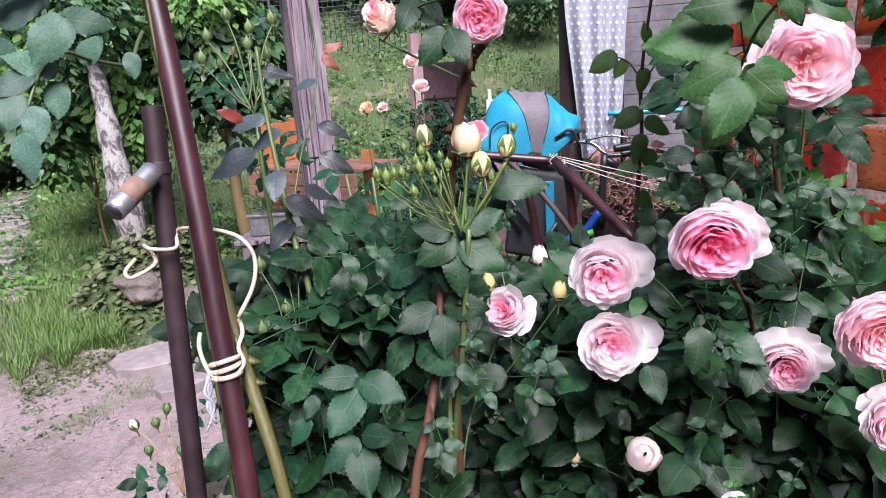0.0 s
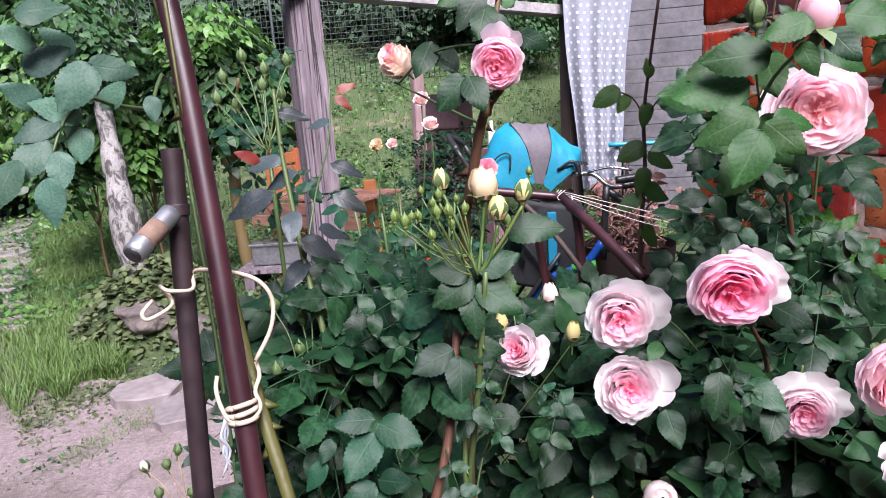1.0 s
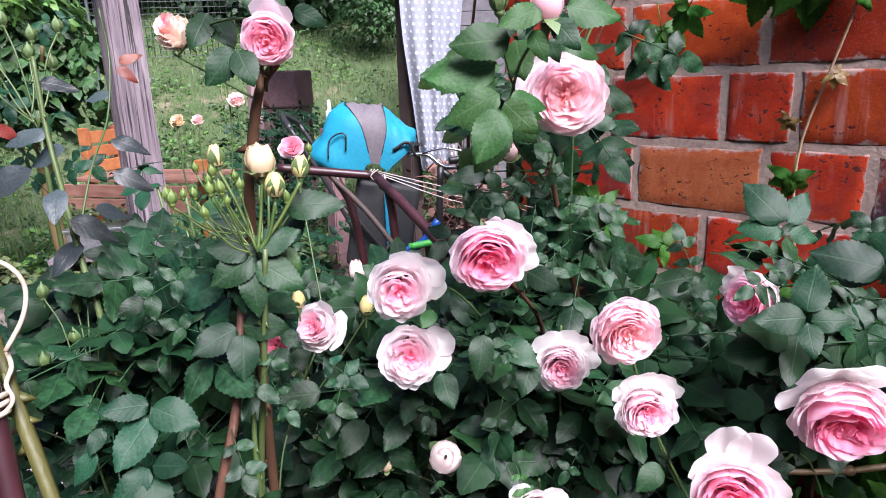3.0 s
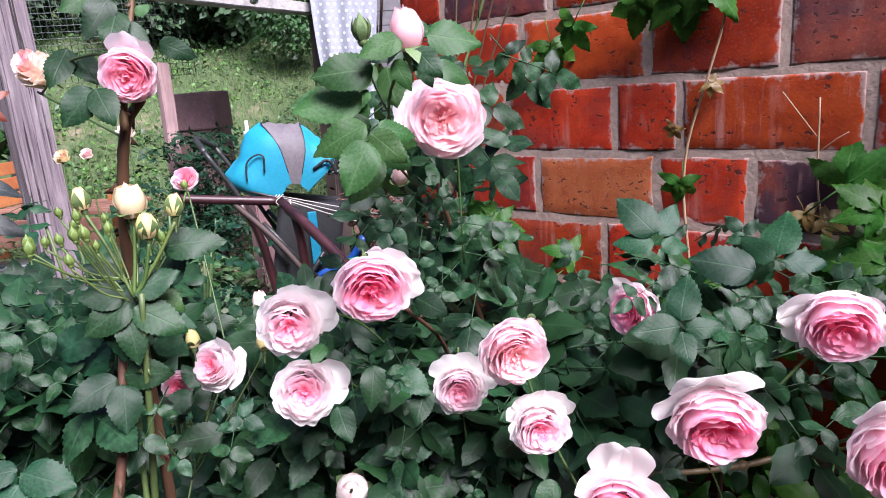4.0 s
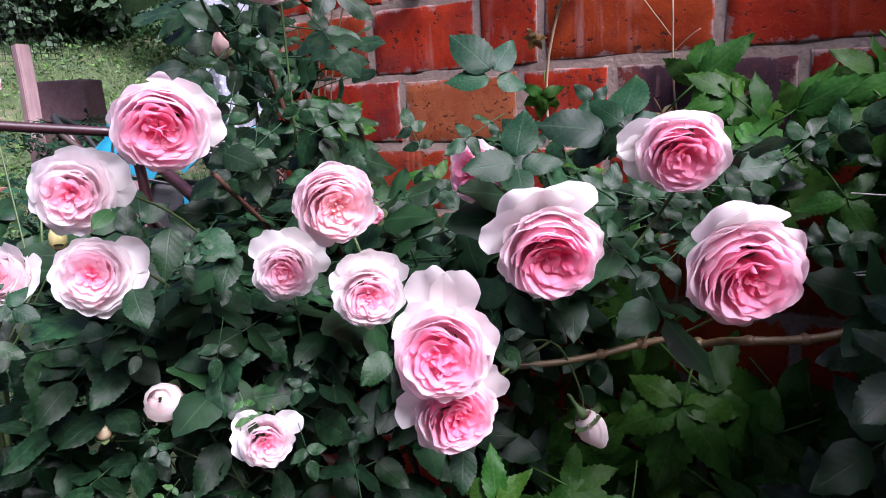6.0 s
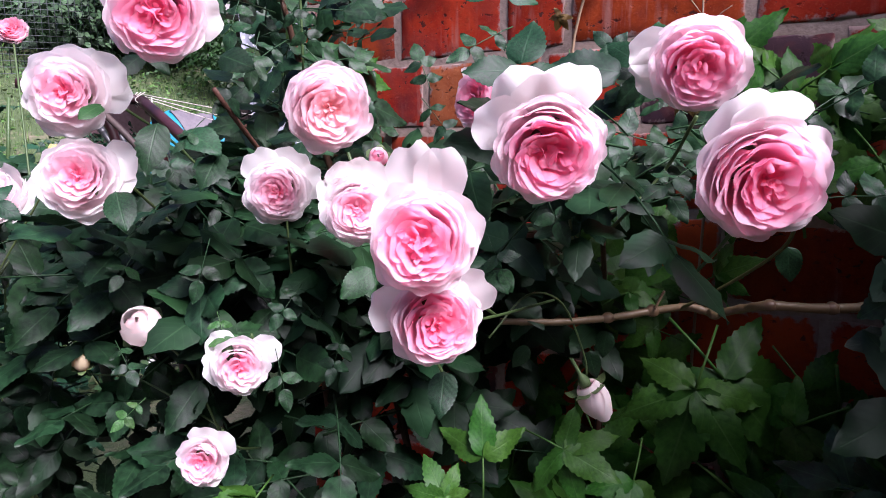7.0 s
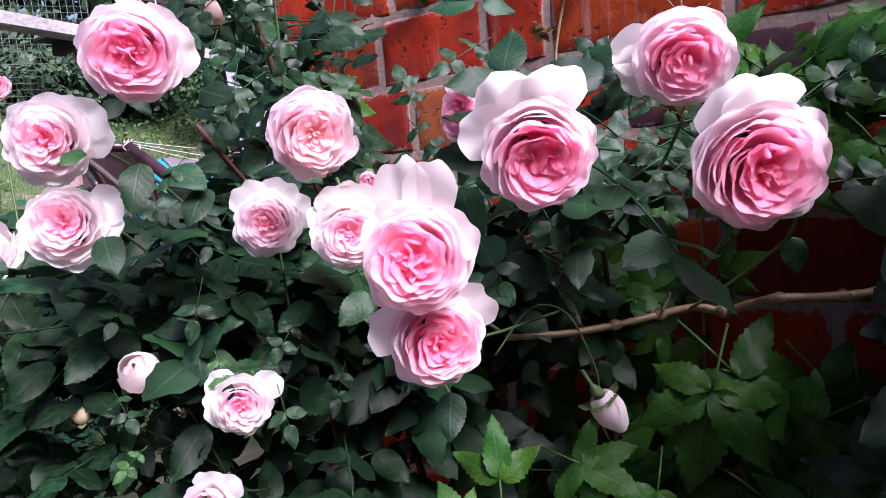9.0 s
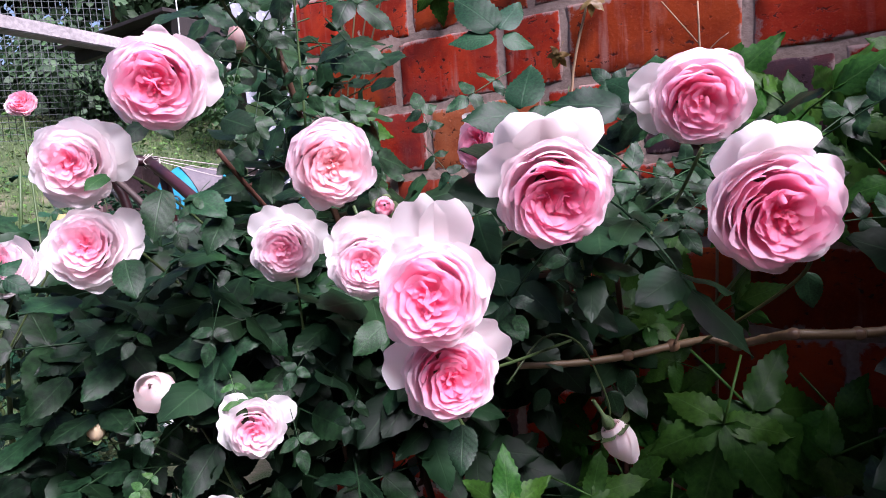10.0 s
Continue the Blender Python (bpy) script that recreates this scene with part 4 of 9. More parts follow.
def lay_brick(y0, y1, z0, material, seed, joined=None):
    """A brick between two vertical joints (y1 is the farther end)."""
    length = y1 - y0 - 0.0125
    rnd = random.Random(seed)
    kind = min((0.095, 0.125, 0.16, 0.2, 0.232, 0.26, 0.3), key=lambda v: abs(v - length))
    key = (kind, seed % 3, material.name)
    if key not in BRICKS:
        me = brick_mesh(seed % 3 + kind * 10, kind, COURSE - 0.0115)
        me.materials.append(material)
        BRICKS[key] = me
    at = Vector((0.05 + rnd.uniform(-0.0014, 0.0002), (y0 + y1) / 2 - 0.9, z0 + COURSE / 2 + rnd.uniform(-0.0015, 0.0015)))
    m = Matrix.Translation(at) @ Euler((rnd.uniform(-0.006, 0.006), 0, rnd.uniform(-0.006, 0.006))).to_matrix().to_4x4() @ Matrix.Diagonal((1, length / kind, 1, 1))
    if joined is not None:
        joined.append((BRICKS[key], m))
    else:
        part("brick", BRICKS[key], None, wall, m=m)


# courses counted down from the one whose top joint is TOP_JOINT; their vertical joints from the corner on
KNOWN = {
    -1: [2.18, 2.04, 1.86, 1.605, 1.392, 1.13],
    0: [2.18, 2.13, 1.90, 1.667, 1.549, 1.278, 1.02],
    1: [2.18, 2.07, 1.835, 1.59, 1.432, 1.168, 1.06],
    2: [2.18, 1.93, 1.69, 1.44, 1.31, 1.07],
}
SPECIAL = {(1, 2): BRICK_TAN, (1, 4): BRICK_DARK, (-1, 4): BRICK_DARK}
far_bricks = []
for row in range(-11, 12):
    z0 = TOP_JOINT - (row + 1) * COURSE
    if z0 < 0.02 or z0 > 2.85:
        continue
    rnd = random.Random(row + 100)
    joints = list(KNOWN.get(row, [2.18, 2.18 - (0.255 if row % 2 else 0.125)]))
    while joints[-1] > -2.3:
        joints.append(joints[-1] - (0.255 if rnd.random() < 0.72 else 0.128) * rnd.uniform(0.97, 1.03))
    for i in range(len(joints) - 1):
        mat_i = SPECIAL.get((row, i))
        if mat_i is None:
            p = rnd.random()
            mat_i = BRICK_RED if p < 0.86 or row in KNOWN else BRICK_TAN if p < 0.93 else BRICK_DARK
        lay_brick(joints[i + 1], joints[i], z0, mat_i, row * 40 + i + 500, None if joints[i] > 0.3 and z0 < 2.4 else far_bricks)


def join_meshes(name, items, parent):
    """Meshes of several materials in one object."""
    verts, faces, mats, used, base = [], [], [], [], 0
    for me, m in items:
        if me.materials[0] not in used:
            used.append(me.materials[0])
        verts += [m @ v.co for v in me.vertices]
        faces += [tuple(i + base for i in p.vertices) for p in me.polygons]
        mats += [used.index(me.materials[0])] * len(me.polygons)
        base += len(me.vertices)
    out = mesh_of(name, verts, faces)
    for u in used:
        out.materials.append(u)
    out.polygons.foreach_set("material_index", mats)
    return tagged(part(name, out, None, parent), kind="stuff")


join_meshes("far_bricks", far_bricks, wall)
tagged(part("wall_north", box(5.0, 0.28, 3.0, 0.003, (3.72, WALL_END - 0.16, 1.5)), MORTAR), "plain rendered end wall of the brick house", "wall", kind="structure")

# plain board walls out of view, added to block low light from behind
for nm, sx, sy, px, py in (("wall_west", 0.06, 4.6, -1.5, 0.4), ("wall_south", 6.0, 0.06, 1.4, -1.3)):
    tagged(part(nm, box(sx, sy, 2.3, 0.004, (px, py, 1.15)), DARK_WOOD), "unseen dark board wall added to block low light", "wall", kind="structure")

# ---- pergola: posts, rail, roof, curtain ----
def timber(name, a, b, wide, deep, material, label, seed=0, category="post", turn=None):
    """A worn timber from a to b as one bevelled, slightly uneven length."""
    a, b = Vector(a), Vector(b)
    long = (b - a).length
    bm = box(wide, deep, long, 0.0)
    bmesh.ops.subdivide_edges(bm, edges=[e for e in bm.edges if abs((e.verts[0].co - e.verts[1].co).z) > long * 0.5], cuts=10)
    bmesh.ops.bevel(bm, geom=[e for e in bm.edges if len(e.link_faces) == 2 and e.calc_face_angle(0) > 1], offset=min(wide, deep) * 0.08, segments=2, affect="EDGES")
    for v in bm.verts:
        q = v.co * 2.3 + Vector((seed * 5.1, 0, seed))
        v.co.x += noise.noise(q) * wide * 0.09
        v.co.y += noise.noise(q + Vector((3, 1, 0))) * deep * 0.09
    me = mesh_from(bm, name, False)
    ob = part(name, me, material, m=frame_to((a + b) / 2, b - a, turn or (0, 1, 0)))
    return tagged(ob, label, category)


timber("timber_post", (0.955, 4.43, 0.0), (1.085, 4.80, 2.62), 0.165, 0.15, GREY_WOOD, "thick weathered grey timber post beside the roses", 3)
timber("dark_post", (2.90, 4.72, 0.0), (3.20, 5.06, 2.5), 0.115, 0.12, DARK_WOOD, "dark stained timber post behind the pushchair", 5)
timber("fence_rail", (0.2, 4.30, 2.13), (1.03, 4.66, 2.14), 0.11, 0.07, RAIL_WOOD, "weathered grey top rail of the garden fence", 7, "rail", (0, 0, 1))
timber("fence_rail", (1.10, 4.70, 2.14), (3.12, 5.02, 2.09), 0.115, 0.07, RAIL_WOOD, "weathered grey top rail of the garden fence", 8, "rail", (0, 0, 1))
timber("fence_post", (2.50, 6.25, 0.0), (2.62, 6.40, 1.84), 0.10, 0.08, PINK_WOOD, "thin pale pinkish wooden fence post in the grass", 9)
timber("fence_post", (1.62, 6.9, 0.0), (1.68, 6.95, 1.36), 0.08, 0.08, RED_WOOD, "thin red-brown wooden fence post in the grass", 10)

roof = thing("canopy_roof", "lean-to canopy roof of old boards, coloured black for underside shade", "roof", (3.3, 4.4, 2.35))
part("beam", mesh_from(box(2.2, 0.09, 0.12, 0.006, (0.42, 0.66, -0.02)), "beam"), CANOPY_WOOD, roof)
for k in range(8):
    part("board", mesh_from(box(0.28, 1.5, 0.025, 0.003, (-0.62 + k * 0.29, 1.4, 0.08 + 0.03 * k)), "board"), CANOPY_WOOD, roof)
for k in range(3):
    part("rafter", mesh_from(box(0.06, 1.5, 0.09, 0.004, (-0.6 + k * 0.9, 1.4, 0.02 + 0.1 * k)), "rafter"), CANOPY_WOOD, roof)


def curtain():
    """A net curtain with woven dots, hung in folds from the beam."""
    ob = thing("net_curtain", "white polka-dot net curtain hanging in soft folds", "curtain", (3.12, 4.72, 0.9))
    top_a, top_b = Vector((2.97, 4.93, 2.52)), Vector((3.40, 4.62, 2.50))
    low_a, low_b = Vector((2.93, 4.64, 0.86)), Vector((3.13, 4.49, 0.84))
    base = Vector(ob.location)
    across = (top_b - top_a).normalized()
    out = Vector((-across.y, across.x, 0))

    def fn(u, v):
        s = (u + 1) / 2
        pinch = 0.5 + 0.5 * math.cos(min(1.0, v * 1.1) * math.pi)
        p = top_a.lerp(top_b, s) * (1 - v) + low_a.lerp(low_b, s) * v
        fold = math.sin(s * 19 + 1.5 * v) * (0.012 + 0.02 * v) + 0.02 * math.sin(s * 7 + 3 * v)
        return p - base + out * fold + across * 0.015 * math.sin(v * 9) * pinch

    v, f = sheet(fn, 60, 40)
    b = len(v)
    v2 = [q + out * 0.003 for q in v]
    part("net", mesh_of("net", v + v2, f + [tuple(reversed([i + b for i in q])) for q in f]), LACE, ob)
    dv, df = [], []
    for r in range(34):
        for c in range(9):
            s, t = (c + 0.4 + 0.5 * (r % 2)) / 9.5, (r + 0.5) / 34
            q = fn(2 * s - 1, t)
            e1 = (fn(2 * s - 1 + 0.06, t) - q).normalized()
            e2 = (fn(2 * s - 1, min(1, t + 0.02)) - q).normalized()
            n = len(dv)
            for k in range(8):
                a = k * math.pi / 4
                dv.append(q - out * 0.0012 + (e1 * math.cos(a) + e2 * math.sin(a)) * 0.0115)
            for k in range(8):
                dv.append(dv[n + k] - out * 0.0008)
            df.append(tuple(range(n, n + 8)))
            df.append(tuple(range(n + 15, n + 7, -1)))
    tagged(part("dots", mesh_of("dots", dv, df), LACE_DOT, ob, "woven white dots"), kind="stuff")


curtain()


def hanging_lamp():
    ob = thing("bulb_lamp", "small bare bulb lamp hanging on a thin cord", "lamp", (2.445, 4.748, 2.10))
    part("cord", tube([(0, 0, 0.06), (0.003, 0, 0.2), (0, 0, 0.36)], 0.004, 6), WHITE_PLASTIC, ob)
    part("socket", tube([(0, 0, 0.03), (0, 0, 0.075)], (0.018, 0.012), 10), BLACK_PLASTIC, ob)
    bm = bmesh.new()
    bmesh.ops.create_uvsphere(bm, u_segments=14, v_segments=10, radius=0.03)
    for v in bm.verts:
        if v.co.z > 0:
            v.co.x *= 1 - v.co.z * 12
            v.co.y *= 1 - v.co.z * 12
            v.co.z *= 1.4
    part("glass_bulb", mesh_from(bm, "glass_bulb", True), CHROME, ob)


hanging_lamp()


def shed():
    """The grey outbuilding beyond the pergola."""
    ob = thing("shed", "grey weathered outbuilding with horizontal siding", "shed", (6.25, 5.72, 0.0))
    ax, ay = Vector((0.74, -0.67, 0)), Vector((0.67, 0.74, 0))
    turn = math.atan2(ax.y, ax.x)
    rot = Matrix.Rotation(turn, 4, "Z")
    for k in range(20):
        part("siding_board", mesh_from(box(3.2, 0.03, 0.145, 0.004, (0.3, -0.005 * (k % 2), 0.15 + k * 0.15)), "siding_board"), SHED, ob, m=rot)
    part("window_frame", mesh_from(box(0.7, 0.06, 0.6, 0.006, (0.55, -0.04, 1.9)), "window_frame"), WHITE_PLASTIC, ob, m=rot)
    part("pane", mesh_from(box(0.58, 0.02, 0.48, 0.002, (0.55, -0.075, 1.9)), "pane"), BLACK_PLASTIC, ob, "dark window pane", m=rot)
    part("roof", mesh_from(box(3.6, 2.6, 0.08, 0.01, (0.3, 1.1, 3.12)), "roof"), DARK_WOOD, ob, m=rot)


shed()


def wire_fence():
    """A net of welded wire on thin posts."""
    ob = thing("wire_fence", "welded grey wire mesh fence at the foot of the slope", "fence", (1.9, 7.2, 0.0))
    a, b = Vector((0.4, 8.3, 0)), Vector((3.0, 6.55, 0))
    v, f = [], []
    n = 64
    for i in range(n + 1):
        p = a.lerp(b, i / n) - Vector(ob.location)
        pv, pf = tube_data([p + Vector((0, 0, 1.75)), p + Vector((0, 0, 2.9))], 0.0028, 4, base=len(v))
        v += pv
        f += pf
    for k in range(24):
        z = 1.75 + k * 0.05
        pv, pf = tube_data([a + Vector((0, 0, z)) - Vector(ob.location), b + Vector((0, 0, z)) - Vector(ob.location)], 0.0028, 4, base=len(v))
        v += pv
        f += pf
    tagged(part("wire_mesh", mesh_of("wire_mesh", v, f), WIRE, ob), kind="stuff")
    for q in (0.02, 0.5):
        p = a.lerp(b, q) - Vector(ob.location)
        part("post", tube([p, p + Vector((0, 0, 3.0))], 0.014, 8), WIRE, ob)


wire_fence()

# ---- pushchair, cycle and frame behind the roses ----
def pushchair():
    ob = thing("pushchair", "turquoise and grey pushchair with its hood up", "pushchair", (2.16, 4.2, 0.0))
    base = Vector(ob.location)
    side = Vector((0.79, -0.61, 0.0))
    front = Vector((0.61, 0.79, 0.0))
    mid = Vector((2.15, 4.15, 0.965)) - base
    # the hood's outline as (angle, reach) about its hinge
    outline = ((38, 0.30), (47, 0.35), (60, 0.355), (70, 0.365), (83, 0.40), (97, 0.425), (110, 0.44), (120, 0.45), (130, 0.43), (142, 0.405), (153, 0.42), (161, 0.425), (167, 0.36), (174, 0.15))

    def reach(a):
        for (p, rp), (q, rq) in zip(outline, outline[1:]):
            if p <= a <= q:
                k = (a - p) / (q - p)
                k = k * k * (3 - 2 * k)
                return rp + (rq - rp) * k
        return 0.1

    def hood(a0, a1, name, material, label):
        def fn(u, v):
            deg = a0 + (a1 - a0) * (u + 1) / 2
            w = max(0.02, math.sin(math.pi * v)) ** 0.38
            a = radians(deg - 9 * math.sin(math.pi * w) * math.sin(math.pi * (deg - 38) / 136))
            sag = 0.022 * math.sin(math.pi * (u + 1) / 2) * w + 0.006 * math.sin(v * 17 + u * 5) * w + 0.004 * math.sin(v * 31 - u * 7) * w
            r = reach(deg) * w - sag
            return mid + side * (math.cos(a) * r) + Vector((0, 0, 1)) * (math.sin(a) * r) - front * 0.21 * math.cos(math.pi * v)

        v, f = sheet(fn, 14, 24)
        b = len(v)
        inner = [q + (mid + Vector((0, 0, 0.1)) - q).normalized() * 0.006 for q in v]
        return part(name, mesh_of(name, v + inner, f + [tuple(reversed([i + b for i in q])) for q in f]), material, ob, label)

    back = hood(110, 174, "hood_back", CYAN_CLOTH, "turquoise fabric hood panel")
    hood(82, 110, "hood_band", GREY_CLOTH, "grey fabric hood band")
    hood(38, 82, "hood_front", CYAN_CLOTH, "turquoise fabric hood panel")
    def seam(deg, name):
        """The dark piping along one edge of a panel."""
        pts = []
        for k in range(13):
            v = 0.02 + 0.96 * k / 12
            w = max(0.02, math.sin(math.pi * v)) ** 0.38
            a = radians(deg - 9 * math.sin(math.pi * w) * math.sin(math.pi * (deg - 38) / 136))
            r = reach(deg) * w + 0.003
            pts.append(mid + side * (math.cos(a) * r) + Vector((0, 0, 1)) * (math.sin(a) * r) - front * 0.21 * math.cos(math.pi * v))
        part(name, tube(pts, 0.0025, 6, 3), BLACK_PLASTIC, ob)

    seam(38.5, "hood_piping")
    seam(110, "hood_piping")
    seam(82, "hood_piping")
    p0 = mid - front * 0.21
    for k in range(7):
        part("print_bar", mesh_from(box(0.010, 0.004, 0.022 + 0.006 * (k % 2), 0.001), "print_bar"), BLACK_CLOTH, ob, "",
             Matrix.Translation(p0 + side * (0.17 + 0.014 * k) + Vector((0, 0, 0.195 - 0.002 * k)) + front * (0.008 + 0.004 * k)) @ Matrix.Rotation(math.atan2(side.y, side.x), 4, "Z") @ Matrix.Rotation(-0.5, 4, "Y"))
    part("window_piping", tube([p0 + side * -0.25 + Vector((0, 0, 0.13)) + front * 0.002, p0 + side * -0.24 + Vector((0, 0, 0.22)) + front * 0.012, p0 + side * -0.19 + Vector((0, 0, 0.26)) + front * 0.012, p0 + side * -0.15 + Vector((0, 0, 0.25)) + front * 0.002, p0 + side * -0.155 + Vector((0, 0, 0.17)) + front * -0.002], 0.005, 6), BLACK_PLASTIC, back)
    part("strap", tube([p0 + side * 0.10 + Vector((0, 0, 0.16)), p0 + side * 0.18 + Vector((0, 0, 0.20)), p0 + side * 0.22 + Vector((0, 0, 0.12))], 0.009, 6), BLACK_PLASTIC, ob)
    part("hood_edge", tube([p0 + side * -0.37 + Vector((0, 0, 0.10)) + front * 0.12, p0 + side * -0.2 + Vector((0, 0, 0.06)), p0 + side * 0.0 + Vector((0, 0, -0.005))], 0.008, 6), BLACK_PLASTIC, ob)
    bm = box(0.36, 0.34, 0.5, 0.03)
    part("seat", mesh_from(bm, "seat", True), BLACK_CLOTH, ob, m=Matrix.Translation(mid + Vector((0, 0, -0.27)) + side * 0.02) @ Matrix.Rotation(math.atan2(side.y, side.x), 4, "Z") @ Matrix.Rotation(0.2, 4, "Y"))
    part("seat_side", mesh_from(box(0.05, 0.02, 0.3, 0.008), "seat_side"), CYAN_CLOTH, ob, "turquoise side strip", Matrix.Translation(mid + Vector((0, 0, -0.22)) - front * 0.19 + side * 0.06) @ Matrix.Rotation(math.atan2(side.y, side.x), 4, "Z"))
    up = Vector((0, 0, 1))
    for s in (-1, 1):
        part("handle_tube", tube([mid - side * 0.1 - up * 0.35 + front * 0.2 * s, mid - side * 0.30 + up * 0.05 + front * 0.2 * s, mid - side * 0.44 + up * 0.30 + front * 0.2 * s], 0.013, 8), BLACK_PLASTIC, ob)
        part("leg", tube([mid - side * 0.2 - up * 0.1 + front * 0.2 * s, mid + side * 0.35 - up * 0.85 + front * 0.2 * s], 0.013, 8), BLACK_PLASTIC, ob)
        part("leg", tube([mid + side * 0.1 - up * 0.3 + front * 0.2 * s, mid - side * 0.3 - up * 0.85 + front * 0.2 * s], 0.013, 8), BLACK_PLASTIC, ob)
    part("handle_bar", tube([mid - side * 0.44 + up * 0.30 - front * 0.2, mid - side * 0.5 + up * 0.36, mid - side * 0.44 + up * 0.30 + front * 0.2], 0.017, 8), BLACK_PLASTIC, ob)
    for s in (-1, 1):
        for e in (-0.32, 0.36):
            w = part("wheel", wheel_mesh(0.11, 0.018), BLACK_PLASTIC, ob, m=Matrix.Translation(mid + side * e + front * 0.22 * s + up * (0.13 - 1.02)) @ frame_to((0, 0, 0), front))
            part("hub", tube([(0, 0, -0.02), (0, 0, 0.02)], 0.04, 10), WHITE_PLASTIC, w)


def wheel_mesh(radius, thick):
    line = [Vector((math.cos(a) * radius, math.sin(a) * radius, 0)) for a in np.linspace(0, 2 * math.pi, 25)]
    v, f = tube_data(line, thick, 8)
    for k in range(8):
        a = k * math.pi / 4
        pv, pf = tube_data([Vector((0, 0, 0)), Vector((math.cos(a), math.sin(a), 0)) * radius], thick * 0.2, 4, base=len(v))
        v += pv
        f += pf
    return mesh_of("wheel", v, f)


pushchair()


def tricycle():
    """The child's cycle beside the pushchair, mostly its handlebar."""
    ob = thing("childs_cycle", "blue child's cycle with black handlebar grips", "bicycle", (2.35, 3.75, 0.0))
    b = Vector(ob.location)
    g = lambda *p: Vector(p) - b
    part("handlebar", tube([g(2.20, 3.93, 1.09), g(2.28, 3.85, 1.085), g(2.33, 3.78, 1.02), g(2.42, 3.74, 1.01)], 0.012, 8), CHROME, ob)
    for p, q in ((g(2.40, 3.75, 1.015), g(2.50, 3.69, 1.03)), (g(2.30, 3.70, 1.06), g(2.40, 3.64, 1.07)), (g(2.33, 3.80, 1.0), g(2.38, 3.72, 0.93))):
        part("grip", tube([p, (p + q) / 2, q], (0.02, 0.023), 10), BLACK_PLASTIC, ob)
    part("brake_lever", tube([g(2.25, 3.86, 1.10), g(2.34, 3.78, 1.12), g(2.42, 3.70, 1.10)], 0.007, 6), CHROME, ob)
    part("stem", tube([g(2.32, 3.79, 1.02), g(2.30, 3.80, 0.62)], 0.02, 10), BLACK_PLASTIC, ob)
    part("frame", tube([g(2.30, 3.80, 0.72), g(2.22, 3.88, 0.58), g(2.06, 4.02, 0.5), g(1.98, 4.1, 0.3)], 0.024, 10), BLUE_PAINT, ob)
    part("guard", tube([g(2.20, 3.75, 0.62), g(2.10, 3.83, 0.60)], 0.02, 8), GREEN_PLASTIC, ob, "green plastic guard")
    for at in (g(2.32, 3.79, 0.2), g(1.95, 4.12, 0.2)):
        part("wheel", wheel_mesh(0.17, 0.025), BLACK_PLASTIC, ob, m=Matrix.Translation(at) @ frame_to((0, 0, 0), (0.6, 0.75, 0)))


tricycle()


def trestle():
    """The maroon steel frame that the climbing canes are tied to."""
    ob = thing("steel_trestle", "maroon painted steel trestle with twine tied to it", "trellis", (0.73, 2.3, 0.0))
    b = Vector(ob.location)
    g = lambda *p: Vector(p) - b
    part("top_bar", tube([g(0.57, 2.40, 1.333), g(0.634, 2.354, 1.322), g(0.735, 2.279, 1.305)], 0.0095, 10), MAROON, ob)
    part("brace", tube([g(0.735, 2.279, 1.305), g(0.722, 2.16, 1.25), g(0.712, 2.03, 1.18)], 0.0105, 10), MAROON, ob)
    part("leg", tube([g(0.690, 2.372, 1.312), g(0.73, 2.335, 1.10), g(0.80, 2.26, 0.0)], 0.0095, 10), MAROON, ob)
    part("leg", tube([g(0.735, 2.262, 1.30), g(0.735, 2.22, 1.14), g(0.72, 2.16, 0.0)], 0.0095, 10), MAROON, ob)
    part("brace", tube([g(0.655, 2.345, 1.318), g(0.70, 2.25, 1.22), g(0.76, 2.15, 1.06)], 0.006, 8), DARK_WOOD, ob)
    for k in range(3):
        part("twine", tube([g(0.735, 2.275, 1.316 - 0.003 * k), g(0.80, 2.12, 1.285 - 0.012 * k), g(0.85, 2.0, 1.262 - 0.01 * k), g(0.90, 1.93, 1.24 - 0.008 * k)], 0.0009, 5), STRING, ob, "white twine")
    part("twine", tube([g(0.737, 2.25, 1.31), g(0.733, 2.235, 1.22), g(0.73, 2.222, 1.12)], 0.0013, 5), STRING, ob, "white twine")
    for k in range(3):
        part("twine", tube([g(0.728 + 0.004 * k, 2.284 - 0.006 * k, 1.292), g(0.72, 2.288 - 0.006 * k, 1.306), g(0.73 + 0.004 * k, 2.284 - 0.006 * k, 1.32)], 0.0009, 5), STRING, ob, "white twine")


trestle()


